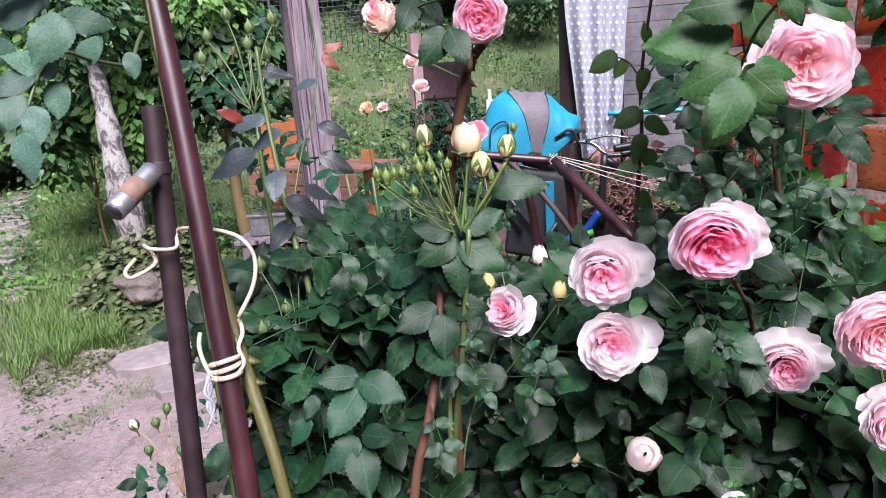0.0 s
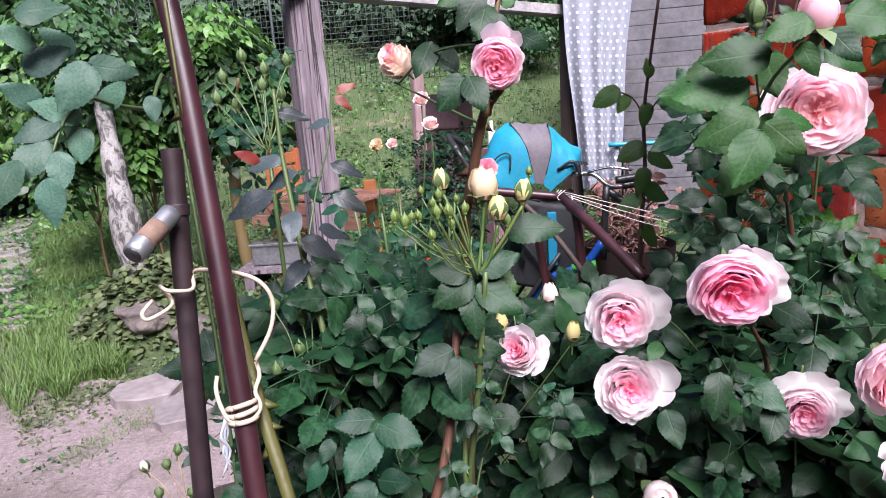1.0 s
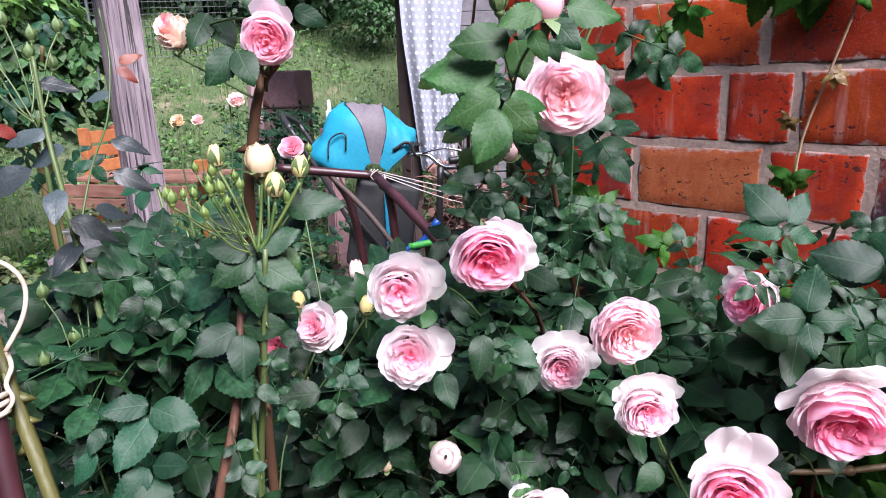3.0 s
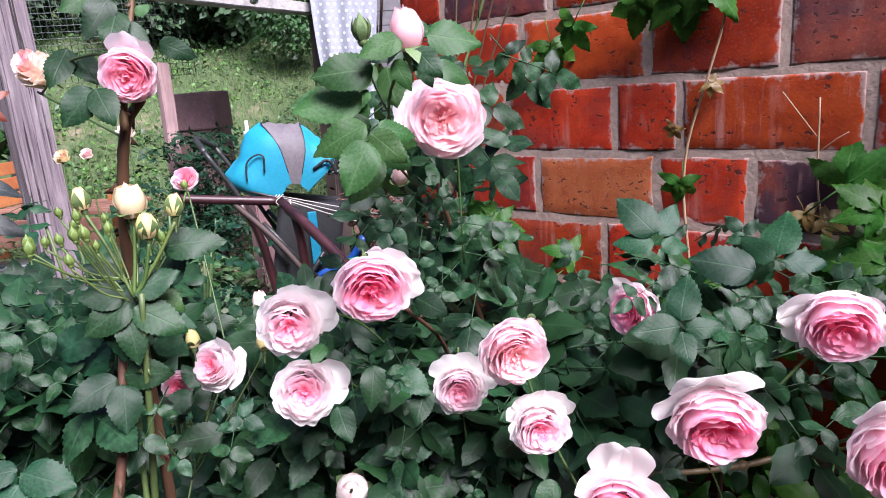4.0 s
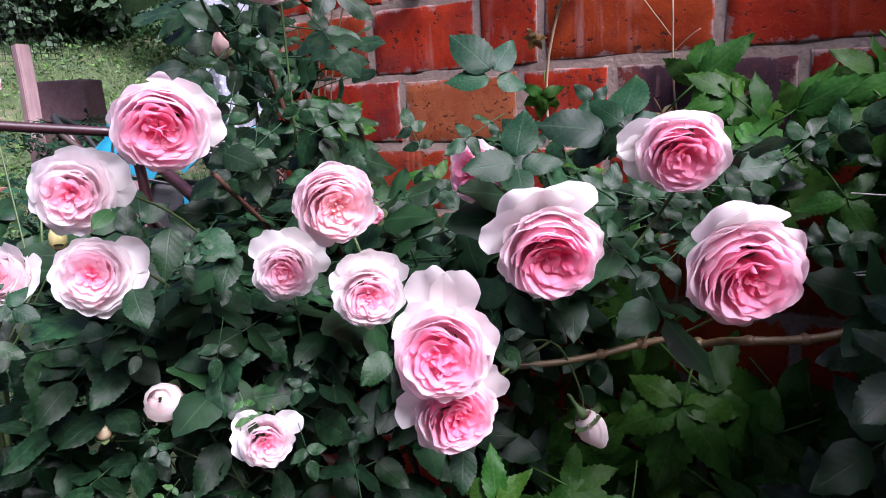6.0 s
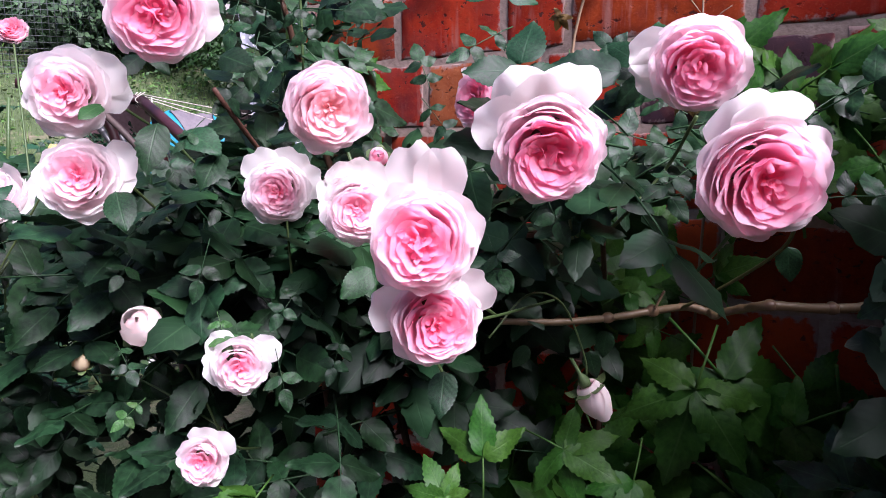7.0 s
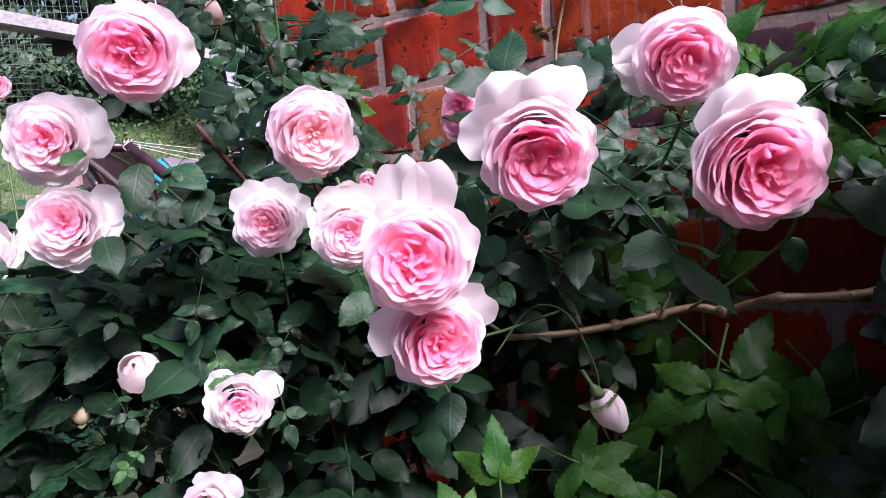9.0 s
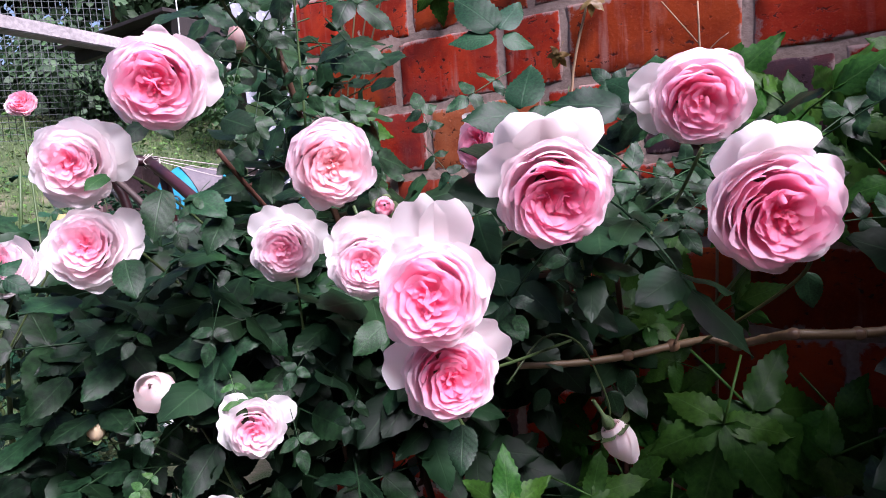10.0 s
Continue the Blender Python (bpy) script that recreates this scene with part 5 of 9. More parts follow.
def bench():
    ob = thing("garden_bench", "orange varnished slatted wooden garden bench", "bench", (1.5, 5.9, 0.0))
    a, b = Vector((1.28, 6.33, 0)), Vector((1.80, 5.42, 0))
    along = (b - a).normalized()
    rot = Matrix.Rotation(math.atan2(along.y, along.x), 4, "Z")
    for k in range(3):
        part("back_slat", mesh_from(box(0.025, 0.30, 0.085, 0.005, (-0.47, 0.08, 0.96 + k * 0.105)), "back_slat"), ORANGE_WOOD, ob, m=rot)
    for k in range(6):
        part("seat_slat", mesh_from(box(1.0, 0.062, 0.025, 0.005, (0.02, -0.21 + k * 0.083, 0.90)), "seat_slat"), PLANK_WOOD, ob, m=rot)
    for k in range(2):
        part("side_board", mesh_from(box(1.02, 0.022, 0.085, 0.004, (0.0, -0.275, 0.74 + k * 0.095)), "side_board"), PLANK_WOOD, ob, "weathered red-brown board", m=rot)
    for y in (-0.23, 0.23):
        part("leg", mesh_from(box(0.085, 0.05, 0.99, 0.006, (0.30, y - 0.07, 0.495)), "leg"), ORANGE_WOOD, ob, m=rot)
        part("back_post", mesh_from(box(0.06, 0.05, 1.24, 0.006, (-0.47, 0.08 + y * 0.65, 0.62)), "back_post"), ORANGE_WOOD, ob, m=rot)


bench()


def trough(x, y, z, sx, sy, sz, turn):
    ob = thing("planter_trough", "grey metal planter trough with small bedding plants", "planter", (x, y, z))
    rot = Matrix.Rotation(turn, 4, "Z")
    bm = box(sx, sy, sz, 0.01, (0, 0, sz / 2))
    part("tub", mesh_from(bm, "tub"), ZINC, ob, m=rot)
    part("rim", mesh_from(box(sx + 0.03, sy + 0.03, 0.02, 0.006, (0, 0, sz)), "rim"), ZINC, ob, m=rot)
    rnd = random.Random(9)
    lv = simple_leaf(2, 5, 0.6)
    items = []
    for _ in range(140):
        p = Vector((rnd.uniform(-sx / 2, sx / 2), rnd.uniform(-sy / 2, sy / 2), sz + rnd.uniform(0.02, 0.14)))
        items.append((*lv, leaf_pose(rot @ p, (rnd.uniform(-1, 1), rnd.uniform(-1, 1), 0.3), (rnd.uniform(-0.5, 0.5), rnd.uniform(-0.5, 0.5), 1), rnd.uniform(0.03, 0.06))))
    joined_leaves("foliage", items, COVER, ob)


trough(1.12, 5.85, 0.46, 0.42, 0.2, 0.15, -0.55)
stand = thing("plank_stand", "low plank stand of weathered boards for planters", "stand", (1.12, 5.85, 0.0))
for k in (-1, 0, 1):
    part("plank", mesh_from(box(0.6, 0.14, 0.03, 0.004, (0, k * 0.15, 0.44)), "plank"), GREY_WOOD, stand, m=Matrix.Rotation(-0.55, 4, "Z"))
for k in (-0.22, 0.22):
    part("trestle_leg", mesh_from(box(0.07, 0.4, 0.425, 0.005, (k, 0, 0.2125)), "trestle_leg"), GREY_WOOD, stand, m=Matrix.Rotation(-0.55, 4, "Z"))

crate = thing("wooden_chest", "faded red-brown wooden chest at the foot of the slope", "chest", (3.2, 6.95, 0.0))
crot = Matrix.Rotation(-1.0, 4, "Z")
part("body", mesh_from(box(0.42, 0.32, 1.26, 0.01, (0, 0, 0.63)), "body"), RED_WOOD, crate, m=crot)
part("lid", mesh_from(box(0.46, 0.36, 0.34, 0.02, (0, 0, 1.43)), "lid"), RED_WOOD, crate, m=crot)


def dry_pile():
    """Dried cut stems heaped in a wicker basket."""
    ob = thing("twig_basket", "basket heaped with dried pink-brown cut stems", "basket", (2.68, 3.98, 0.0))
    rnd = random.Random(12)
    prof = [(0.2, 0.0), (0.23, 0.2), (0.26, 0.5), (0.27, 0.62)]
    v, f = [], []
    for r, z in prof:
        for k in range(20):
            v.append((r * math.cos(k * 0.314), r * math.sin(k * 0.314), z))
    for i in range(3):
        for k in range(20):
            f.append((i * 20 + k, i * 20 + (k + 1) % 20, i * 20 + 20 + (k + 1) % 20, i * 20 + 20 + k))
    f.append(tuple(range(19, -1, -1)))
    part("basket", mesh_of("basket", v, f), DARK_WOOD, ob)
    v, f = [], []
    for _ in range(170):
        p = Vector((rnd.gauss(0, 0.11), rnd.gauss(0, 0.11), rnd.uniform(0.5, 0.95)))
        d = Vector((rnd.uniform(-1, 1), rnd.uniform(-1, 1), rnd.uniform(-0.5, 0.8))).normalized() * rnd.uniform(0.08, 0.2)
        pv, pf = tube_data(smooth_line([p, p + d * 0.5 + Vector((0, 0, 0.02)), p + d], 2), (0.006, 0.003), 4, base=len(v))
        v += pv
        f += pf
    tagged(part("dried_brushwood", mesh_of("dried_brushwood", v, f), FIRE, ob), kind="stuff")
    lv = simple_leaf(4, 5, 0.7)
    items = [(*lv, leaf_pose((rnd.gauss(0, 0.13), rnd.gauss(0, 0.13), rnd.uniform(0.55, 1.0)), (rnd.uniform(-1, 1), rnd.uniform(-1, 1), rnd.uniform(-1, 0.5)),
              (rnd.uniform(-1, 1), rnd.uniform(-1, 1), rnd.uniform(-1, 1)), rnd.uniform(0.04, 0.09))) for _ in range(160)]
    joined_leaves("dried_leaves", items, FIRE, ob)


dry_pile()
rail2 = thing("water_pipe", "turquoise plastic pipe on short posts with tap fitting", "pipe", (3.33, 4.38, 0.0))
part("pipe", tube([(-0.25, 0.17, 1.155), (0.0, 0.0, 1.15), (0.4, -0.27, 1.14)], 0.016, 8), plain_material("turquoise_pipe", (0.01, 0.2, 0.3), (0.02, 0.3, 0.4), 0.4), rail2)
for k in (-0.15, 0.3):
    part("post", tube([(k, -0.68 * k, 0), (k, -0.68 * k, 1.15)], 0.012, 8), DARK_STEEL, rail2)
part("fitting", tube([(0.05, -0.03, 1.10), (0.05, -0.03, 1.17)], 0.022, 10), WHITE_PLASTIC, rail2)
pot = thing("white_bottle", "white plastic bottle standing on a short post", "bottle", (2.45, 5.04, 1.18))
part("body", tube([(0, 0, 0), (0, 0, 0.04), (0, 0, 0.09), (0, 0, 0.12)], (0.032, 0.026), 12), WHITE_PLASTIC, pot)
part("cap", tube([(0, 0, 0.12), (0, 0, 0.16), (0, 0, 0.19)], (0.014, 0.012), 10), WHITE_PLASTIC, pot)
timber("short_post", (2.45, 5.04, 0.0), (2.45, 5.04, 1.18), 0.11, 0.11, RED_WOOD, "short wooden garden post with a flat top", 14, "post")

# ---- rock, ivy mound, shrub and trees ----
def lumpy(radius, seed, squash=0.6, detail=3):
    bm = bmesh.new()
    bmesh.ops.create_icosphere(bm, subdivisions=detail, radius=radius)
    for v in bm.verts:
        n = noise.noise(v.co / radius * 1.4 + Vector((seed, 0, 0))) * 0.35 + noise.noise(v.co / radius * 4 + Vector((0, seed, 0))) * 0.1
        v.co *= 1 + n
        v.co.z *= squash
    return mesh_from(bm, "rock", True)


tagged(part("rock", lumpy(0.17, 3, 0.6, 4), ROCK, m=pose(0.14, 5.93, 0.24, 10, 5, 30)), "brown field rock half covered by creeping plants", "rock")
tagged(part("rock", lumpy(0.16, 8, 0.7), ROCK, m=pose(0.42, 5.75, 0.1, 0, 5, 80)), "small brown field rock at the bed's edge", "rock")


def mound(name, cx, cy, rx, ry, h, count, size, material, seed, label):
    """A low bank covered with small leaves."""
    ob = thing(name, label, "ground cover", (cx, cy, hill(cx, cy)), kind="stuff")
    rnd = random.Random(seed)
    def fn(u, v):
        a, r = u * math.pi, v
        return Vector((rx * r * math.cos(a), ry * r * math.sin(a), h * (1 - r * r) - 0.03))
    v, f = sheet(fn, 20, 6)
    part("bank", mesh_of("bank", v, f), GROUND, ob)
    items, lv = [], [simple_leaf(s, 4, 0.85) for s in range(3)]
    for _ in range(count):
        a, r = rnd.uniform(0, 6.283), math.sqrt(rnd.random())
        p = Vector((rx * r * math.cos(a), ry * r * math.sin(a), h * (1 - r * r) + rnd.uniform(0.0, 0.07)))
        items.append((*lv[rnd.randrange(3)], leaf_pose(p, (rnd.uniform(-1, 1), rnd.uniform(-1, 1), rnd.uniform(-0.3, 0.2)),
                      (rnd.uniform(-0.7, 0.7), rnd.uniform(-1.1, 0.4), 0.9), size * rnd.uniform(0.6, 1.3))))
    joined_leaves("leaves", items, material, ob)


mound("ivy_bank", 0.25, 6.25, 0.6, 0.5, 0.52, 1500, 0.06, COVER, 3, "bank of olive creeping ground cover over stones")
mound("ivy_bank", 1.1, 5.6, 0.75, 0.55, 0.35, 1300, 0.06, COVER, 4, "bank of olive creeping ground cover over stones")
mound("weed_bank", 2.1, 5.5, 0.8, 0.6, 0.4, 900, 0.06, SHRUB, 5, "low bank of mixed green weeds and flowers")

mound("weed_bank", 1.55, 4.75, 0.5, 0.4, 0.62, 900, 0.06, SHRUB, 6, "low bank of mixed green weeds and flowers")


def crown_leaves(count, rx, ry, rz, size, seed, wide=0.62, hollow=0.55, lumps=9, stations=4):
    """Leaf poses over an uneven crown of several clumps."""
    rnd = random.Random(seed)
    centres = []
    for _ in range(lumps):
        d = Vector((rnd.gauss(0, 1), rnd.gauss(0, 1), rnd.gauss(0, 1))).normalized() * rnd.uniform(0.3, 0.75)
        centres.append((Vector((d.x * rx, d.y * ry, d.z * rz)), rnd.uniform(0.35, 0.6)))
    lv = [simple_leaf(s, stations, wide) for s in range(3)]
    items = []
    for _ in range(count):
        c, r = centres[rnd.randrange(lumps)]
        d = Vector((rnd.gauss(0, 1), rnd.gauss(0, 1), rnd.gauss(0, 1) + 0.25)).normalized()
        q = d * (hollow + (1 - hollow) * rnd.random()) * r
        p = c + Vector((q.x * rx, q.y * ry, q.z * rz))
        n = (d + Vector((0, 0, 0.7)) + Vector((rnd.uniform(-0.6, 0.6), rnd.uniform(-0.6, 0.6), rnd.uniform(-0.6, 0.6)))).normalized()
        items.append((*lv[rnd.randrange(3)], leaf_pose(p, Vector((d.x, d.y, -0.5)) + Vector((rnd.uniform(-0.7, 0.7), rnd.uniform(-0.7, 0.7), 0)), n, size * rnd.uniform(0.6, 1.3))))
    return items


def shrub(name, x, y, trunk_h, rx, rz, count, size, material, seed, label, trunk=0.05):
    z0 = hill(x, y)
    ob = thing(name, label, "shrub", (x, y, z0))
    rnd = random.Random(seed)
    top = Vector((0, 0, trunk_h + rz * 0.7))
    if trunk_h > 0.3:
        part("trunk", tube([(0.05, 0, 0), (0, 0.02, trunk_h * 0.5), (0.02, 0, trunk_h), (0, 0, trunk_h + rz * 0.5)], (trunk, trunk * 0.6), 10, 5, 0.1, seed), BRANCH, ob)
        for k in range(4):
            a = k * 1.57 + rnd.uniform(-0.4, 0.4)
            part("limb", tube([(0, 0, trunk_h * 0.8), (math.cos(a) * rx * 0.3, math.sin(a) * rx * 0.3, trunk_h + rz * 0.3), (math.cos(a) * rx * 0.6, math.sin(a) * rx * 0.6, trunk_h + rz * 0.8)], (trunk * 0.5, trunk * 0.2), 6), BRANCH, ob)
    items = crown_leaves(count, rx, rx * 0.85, rz, size, seed)
    crown = joined_leaves("crown", items, material, ob)
    crown.location = top
    return ob


shrub("round_shrub", 1.02, 6.72, 1.32, 0.62, 0.60, 2500, 0.115, SHRUB, 31, "round-headed leafy green shrub on a single trunk", 0.06)
# lighter leaf colour on the crown's top stands in for light from above
lit_top = joined_leaves("new_growth", crown_leaves(900, 0.62, 0.52, 0.30, 0.08, 131, 0.6, 0.75), SHRUB_LIGHT, bpy.data.objects["round_shrub"])
lit_top.location = (-0.05, -0.05, 2.12)
shrub("light_shrub", 0.42, 7.0, 1.0, 0.4, 0.55, 1300, 0.10, SHRUB_LIGHT, 43, "light green leafy shrub beside the round one", 0.012)
shrub("light_shrub", 0.35, 8.6, 1.0, 1.1, 1.1, 3600, 0.10, SHRUB_LIGHT, 33, "light green leafy shrub behind the path", 0.06)
shrub("light_shrub", 0.0, 7.3, 0.9, 0.48, 0.6, 1200, 0.09, SHRUB, 35, "green leafy shrub beside the path", 0.012)
shrub("hill_bush", 7.5, 11.0, 0.2, 1.4, 1.1, 2200, 0.1, SHRUB, 38, "green bush on the grassy slope")
shrub("path_bush", -2.4, 9.0, 0.2, 1.0, 0.9, 2000, 0.09, SHRUB, 40, "green bush beside the garden path")
shrub("path_bush", -2.3, 13.5, 0.2, 1.4, 1.5, 2200, 0.11, SHRUB_LIGHT, 41, "green bush beside the garden path")

stump = thing("birch_trunk", "slanting whitewashed tree trunk beside the path", "tree", (0.16, 6.3, 0.0))
part("trunk", tube([(0.03, -0.05, 0), (-0.02, 0.0, 0.9), (-0.02, 0.1, 1.25), (-0.02, 0.22, 1.65), (-0.04, 0.35, 1.85)], (0.115, 0.028), 14, 8, 0.16, 4), BIRCH, stump)
joined_leaves("crown", crown_leaves(1500, 0.7, 0.7, 0.5, 0.08, 77), SHRUB, stump).location = (-0.1, 0.45, 2.05)


def tree_meshes(seed):
    rnd = random.Random(seed)
    v, f = tube_data(smooth_line([(0, 0, -0.3), (0.1, 0.05, 2.0), (0.0, 0.15, 4.5), (0.1, 0, 7.0)], 4), (0.16, 0.06), 9, 0.06, seed)
    for _ in range(9):
        z, a = rnd.uniform(1.8, 6.0), rnd.uniform(0, 6.283)
        pv, pf = tube_data(smooth_line([(0, 0.08, z), (math.cos(a) * 0.8, math.sin(a) * 0.8, z + 0.5), (math.cos(a) * 1.6, math.sin(a) * 1.6, z + 1.2)], 3), (0.05, 0.02), 5, base=len(v))
        v += pv
        f += pf
    trunk = mesh_of("trunk", v, f)
    trunk.materials.append(CANE)
    items = crown_leaves(3800, 2.3, 2.3, 3.3, 0.26, seed, 0.7, 0.45, 16)
    holder = joined_leaves("crown", items, WOODS)
    crown = holder.data
    bpy.data.objects.remove(holder)
    return trunk, crown


TREES = [tree_meshes(s) for s in (61, 62, 63)]
for k in range(60):
    rnd = random.Random(900 + k)
    ang = radians(-62 + 130 * (k % 20) / 19 + rnd.uniform(-2, 2)) if k < 40 else radians(75 + 215 * (k - 40) / 19 + rnd.uniform(-3, 3))
    dist = (15.0 if k < 20 else 18.5 if k < 40 else 11.0) + rnd.uniform(-1.0, 1.5)
    tx, ty = 1.0 + math.sin(ang) * dist, 1.2 + math.cos(ang) * dist
    tree = thing("woodland_tree", "dark green broadleaf tree of the wood round the garden", "tree", (tx, ty, hill(tx, ty) - 0.2), "trees of the wood")
    tm, cm = TREES[k % 3]
    part("trunk", tm, None, tree)
    crown = part("crown", cm, None, tree)
    crown.location = (0, 0, 3.6 + rnd.uniform(-0.6, 0.5))
    tree.rotation_euler = (0, 0, rnd.uniform(0, 6.28))
    tree.scale = (rnd.uniform(0.9, 1.15),) * 3

thicket = joined_leaves("thicket", crown_leaves(2600, 1.5, 1.2, 1.1, 0.16, 333, 0.7, 0.4, 12), WOODS)
thicket_mesh = thicket.data
bpy.data.objects.remove(thicket)
for k in range(26):
    rnd = random.Random(1500 + k)
    ang = radians(-48 + 112 * k / 25 + rnd.uniform(-2, 2))
    dist = 13.6 + rnd.uniform(-0.8, 0.8)
    tx, ty = 1.0 + math.sin(ang) * dist, 1.2 + math.cos(ang) * dist
    ob = thing("thicket_bush", "dark green bush at the edge of the wood", "bush", (tx, ty, hill(tx, ty)), "bushes along the wood")
    part("crown", thicket_mesh, None, ob, m=Matrix.Translation((0, 0, 0.8)))
    ob.rotation_euler = (0, 0, rnd.uniform(0, 6.28))


def grass_field(name, count, place, tall, seed, label):
    """Blades of grass in one mesh, each a bent strip."""
    rnd = random.Random(seed)
    v, f, u = [], [], []
    while len(v) < count * 5:
        spot = place(rnd)
        if spot is None:
            continue
        x, y = spot
        z = hill(x, y) - 0.01
        a, h = rnd.uniform(0, 6.283), tall * rnd.uniform(0.45, 1.2)
        w = 0.014 * h + 0.0013
        dx, dy = math.cos(a), math.sin(a)
        lean = rnd.uniform(0.1, 0.9) * h
        b = len(v)
        for s, ww in ((0, 1.0), (0.55, 0.8)):
            ox, oy = dy * lean * s * s, -dx * lean * s * s
            v += [(x + ox - dx * w * ww, y + oy - dy * w * ww, z + h * s), (x + ox + dx * w * ww, y + oy + dy * w * ww, z + h * s)]
            u += [(0.3, s), (0.7, s)]
        v.append((x + dy * lean, y - dx * lean, z + h * 0.96))
        u.append((0.5, 1.0))
        f += [(b, b + 1, b + 3, b + 2), (b + 2, b + 3, b + 4)]
    ob = part(name, mesh_of(name, v, f, u), GRASS)
    return tagged(ob, label, "grass", kind="stuff")


def beside_path(rnd):
    y = 4.95 + 9 * rnd.random() ** 1.5
    x = rnd.gauss(-0.06, 0.36) - 0.05 * (y - 5)
    if y < 5.4 + 0.6 * noise.noise(Vector((x * 2.5, 1.0, 2.0))) + 0.3 * noise.noise(Vector((x * 9, 1.0, 2.0))):
        return None
    if y < 6.2 and x > -0.05 or y > 6.8 and x < -0.64 + 0.15 * noise.noise(Vector((x * 5, y * 2.5, 7.0))):
        return None
    return (x, y)


def far_side(rnd):
    y = 6.5 + 10 * rnd.random()
    return (rnd.uniform(-3.2, -1.5) - 0.05 * (y - 5), y)


def slope(rnd):
    a, d = radians(rnd.uniform(-18, 58)), 5.8 + 11 * rnd.random() ** 1.2
    return (0.9 + math.sin(a) * d, 1.2 + math.cos(a) * d)


def bare_patch(rnd):
    x, y = rnd.uniform(-0.9, 0.5), rnd.uniform(4.2, 5.8)
    return (x, y) if noise.noise(Vector((x * 2.2, y * 2.2, 3))) > 0.12 else None


grass_field("grass", 60000, beside_path, 0.15, 1, "bright green grass tufts beside the path")
grass_field("grass", 2500, far_side, 0.2, 2, "green grass on the far side of the path")
grass_field("grass", 60000, slope, 0.13, 3, "tall meadow grass on the hillside")


def weed_field(name, count, place, size, tall, material, seed, label, cut):
    """Small leaves of weeds in drifts, one mesh."""
    rnd = random.Random(seed)
    lv = [simple_leaf(s, 3, 0.6) for s in range(3)]
    items = []
    while len(items) < count:
        x, y = place(rnd)
        if noise.noise(Vector((x * 0.8, y * 0.8, seed))) + 0.5 * noise.noise(Vector((x * 2.6, y * 2.6, seed))) < cut:
            continue
        h = tall * (0.5 + noise.noise(Vector((x * 1.7, y * 1.7, seed + 4.0))))
        p = Vector((x, y, hill(x, y) + max(0.01, h) * rnd.random()))
        items.append((*lv[rnd.randrange(3)], leaf_pose(p, (rnd.uniform(-1, 1), rnd.uniform(-1, 1), rnd.uniform(-0.2, 0.8)), (rnd.uniform(-0.8, 0.8), rnd.uniform(-1.2, 0.3), 0.8), size * rnd.uniform(0.5, 1.4))))
    ob = joined_leaves(name, items, material)
    return tagged(ob, label, "weeds", kind="stuff")


def bare_path(rnd):
    return (rnd.uniform(-1.1, 0.5), rnd.uniform(2.4, 5.4))


weed_field("leaf_litter", 1500, bare_path, 0.022, 0.045, COVER, 9, "dry leaf litter scattered on the earth path", -0.3)


def back_bed(rnd):
    return (rnd.uniform(0.3, 2.4), rnd.uniform(3.9, 6.3))


weed_field("weeds", 5000, back_bed, 0.05, 0.42, COVER, 11, "low olive weeds in the bed behind the roses", -0.2)
weed_field("weeds", 3500, back_bed, 0.055, 0.5, SHRUB, 12, "low green weeds in the bed behind the roses", -0.05)
weed_field("weeds", 16000, slope, 0.075, 0.34, SHRUB, 4, "drifts of dark green weeds on the hillside", -0.05)
weed_field("weeds", 12000, slope, 0.07, 0.30, SHRUB_LIGHT, 5, "drifts of light green weeds on the hillside", 0.0)
weed_field("weeds", 7000, slope, 0.06, 0.2, COVER, 6, "drifts of olive weeds on the hillside", 0.05)
grass_field("grass", 7000, bare_patch, 0.06, 4, "thin weeds on the bare earth")


def path_edge(rnd):
    x = rnd.uniform(-0.6, 0.7)
    return (x, 5.25 + 0.25 * x + rnd.gauss(0.0, 0.22) + 0.2 * noise.noise(Vector((x * 4, 0.5, 7))))


weed_field("weeds", 3000, path_edge, 0.03, 0.08, COVER, 15, "small round-leaved weeds creeping onto the path", -0.25)
weed_field("weeds", 1500, bare_path, 0.03, 0.04, SHRUB, 16, "flat green weeds in patches on the bare earth", 0.18)


# ---- pipes in the bed ----
def tall_pipe():
    ob = thing("support_pipe", "leaning maroon painted steel support pipe", "pipe", (-0.075, 1.66, 0.0))
    b = Vector(ob.location)
    top, mid, low = Vector((-0.046, 2.01, 1.75)), Vector((-0.046, 1.885, 1.351)), Vector((-0.075, 1.66, 0.0))
    low = mid + (mid - Vector((-0.036, 1.953, 1.592))) * 5.6
    part("pipe", tube([low - b, mid - b, top - b + Vector((0, 0.0, 0))], 0.0112, 20, 8, 0.01, 3), MAROON, ob)
    part("strip", tube([mid + Vector((-0.012, 0.006, 0.17)) - b, mid + Vector((-0.008, 0.035, 0.30)) - b, mid + Vector((-0.002, 0.07, 0.42)) - b], (0.0012, 0.0040), 8), STEM_OLD, ob, "pale cane tied behind the pipe")
    return ob


tall_pipe()


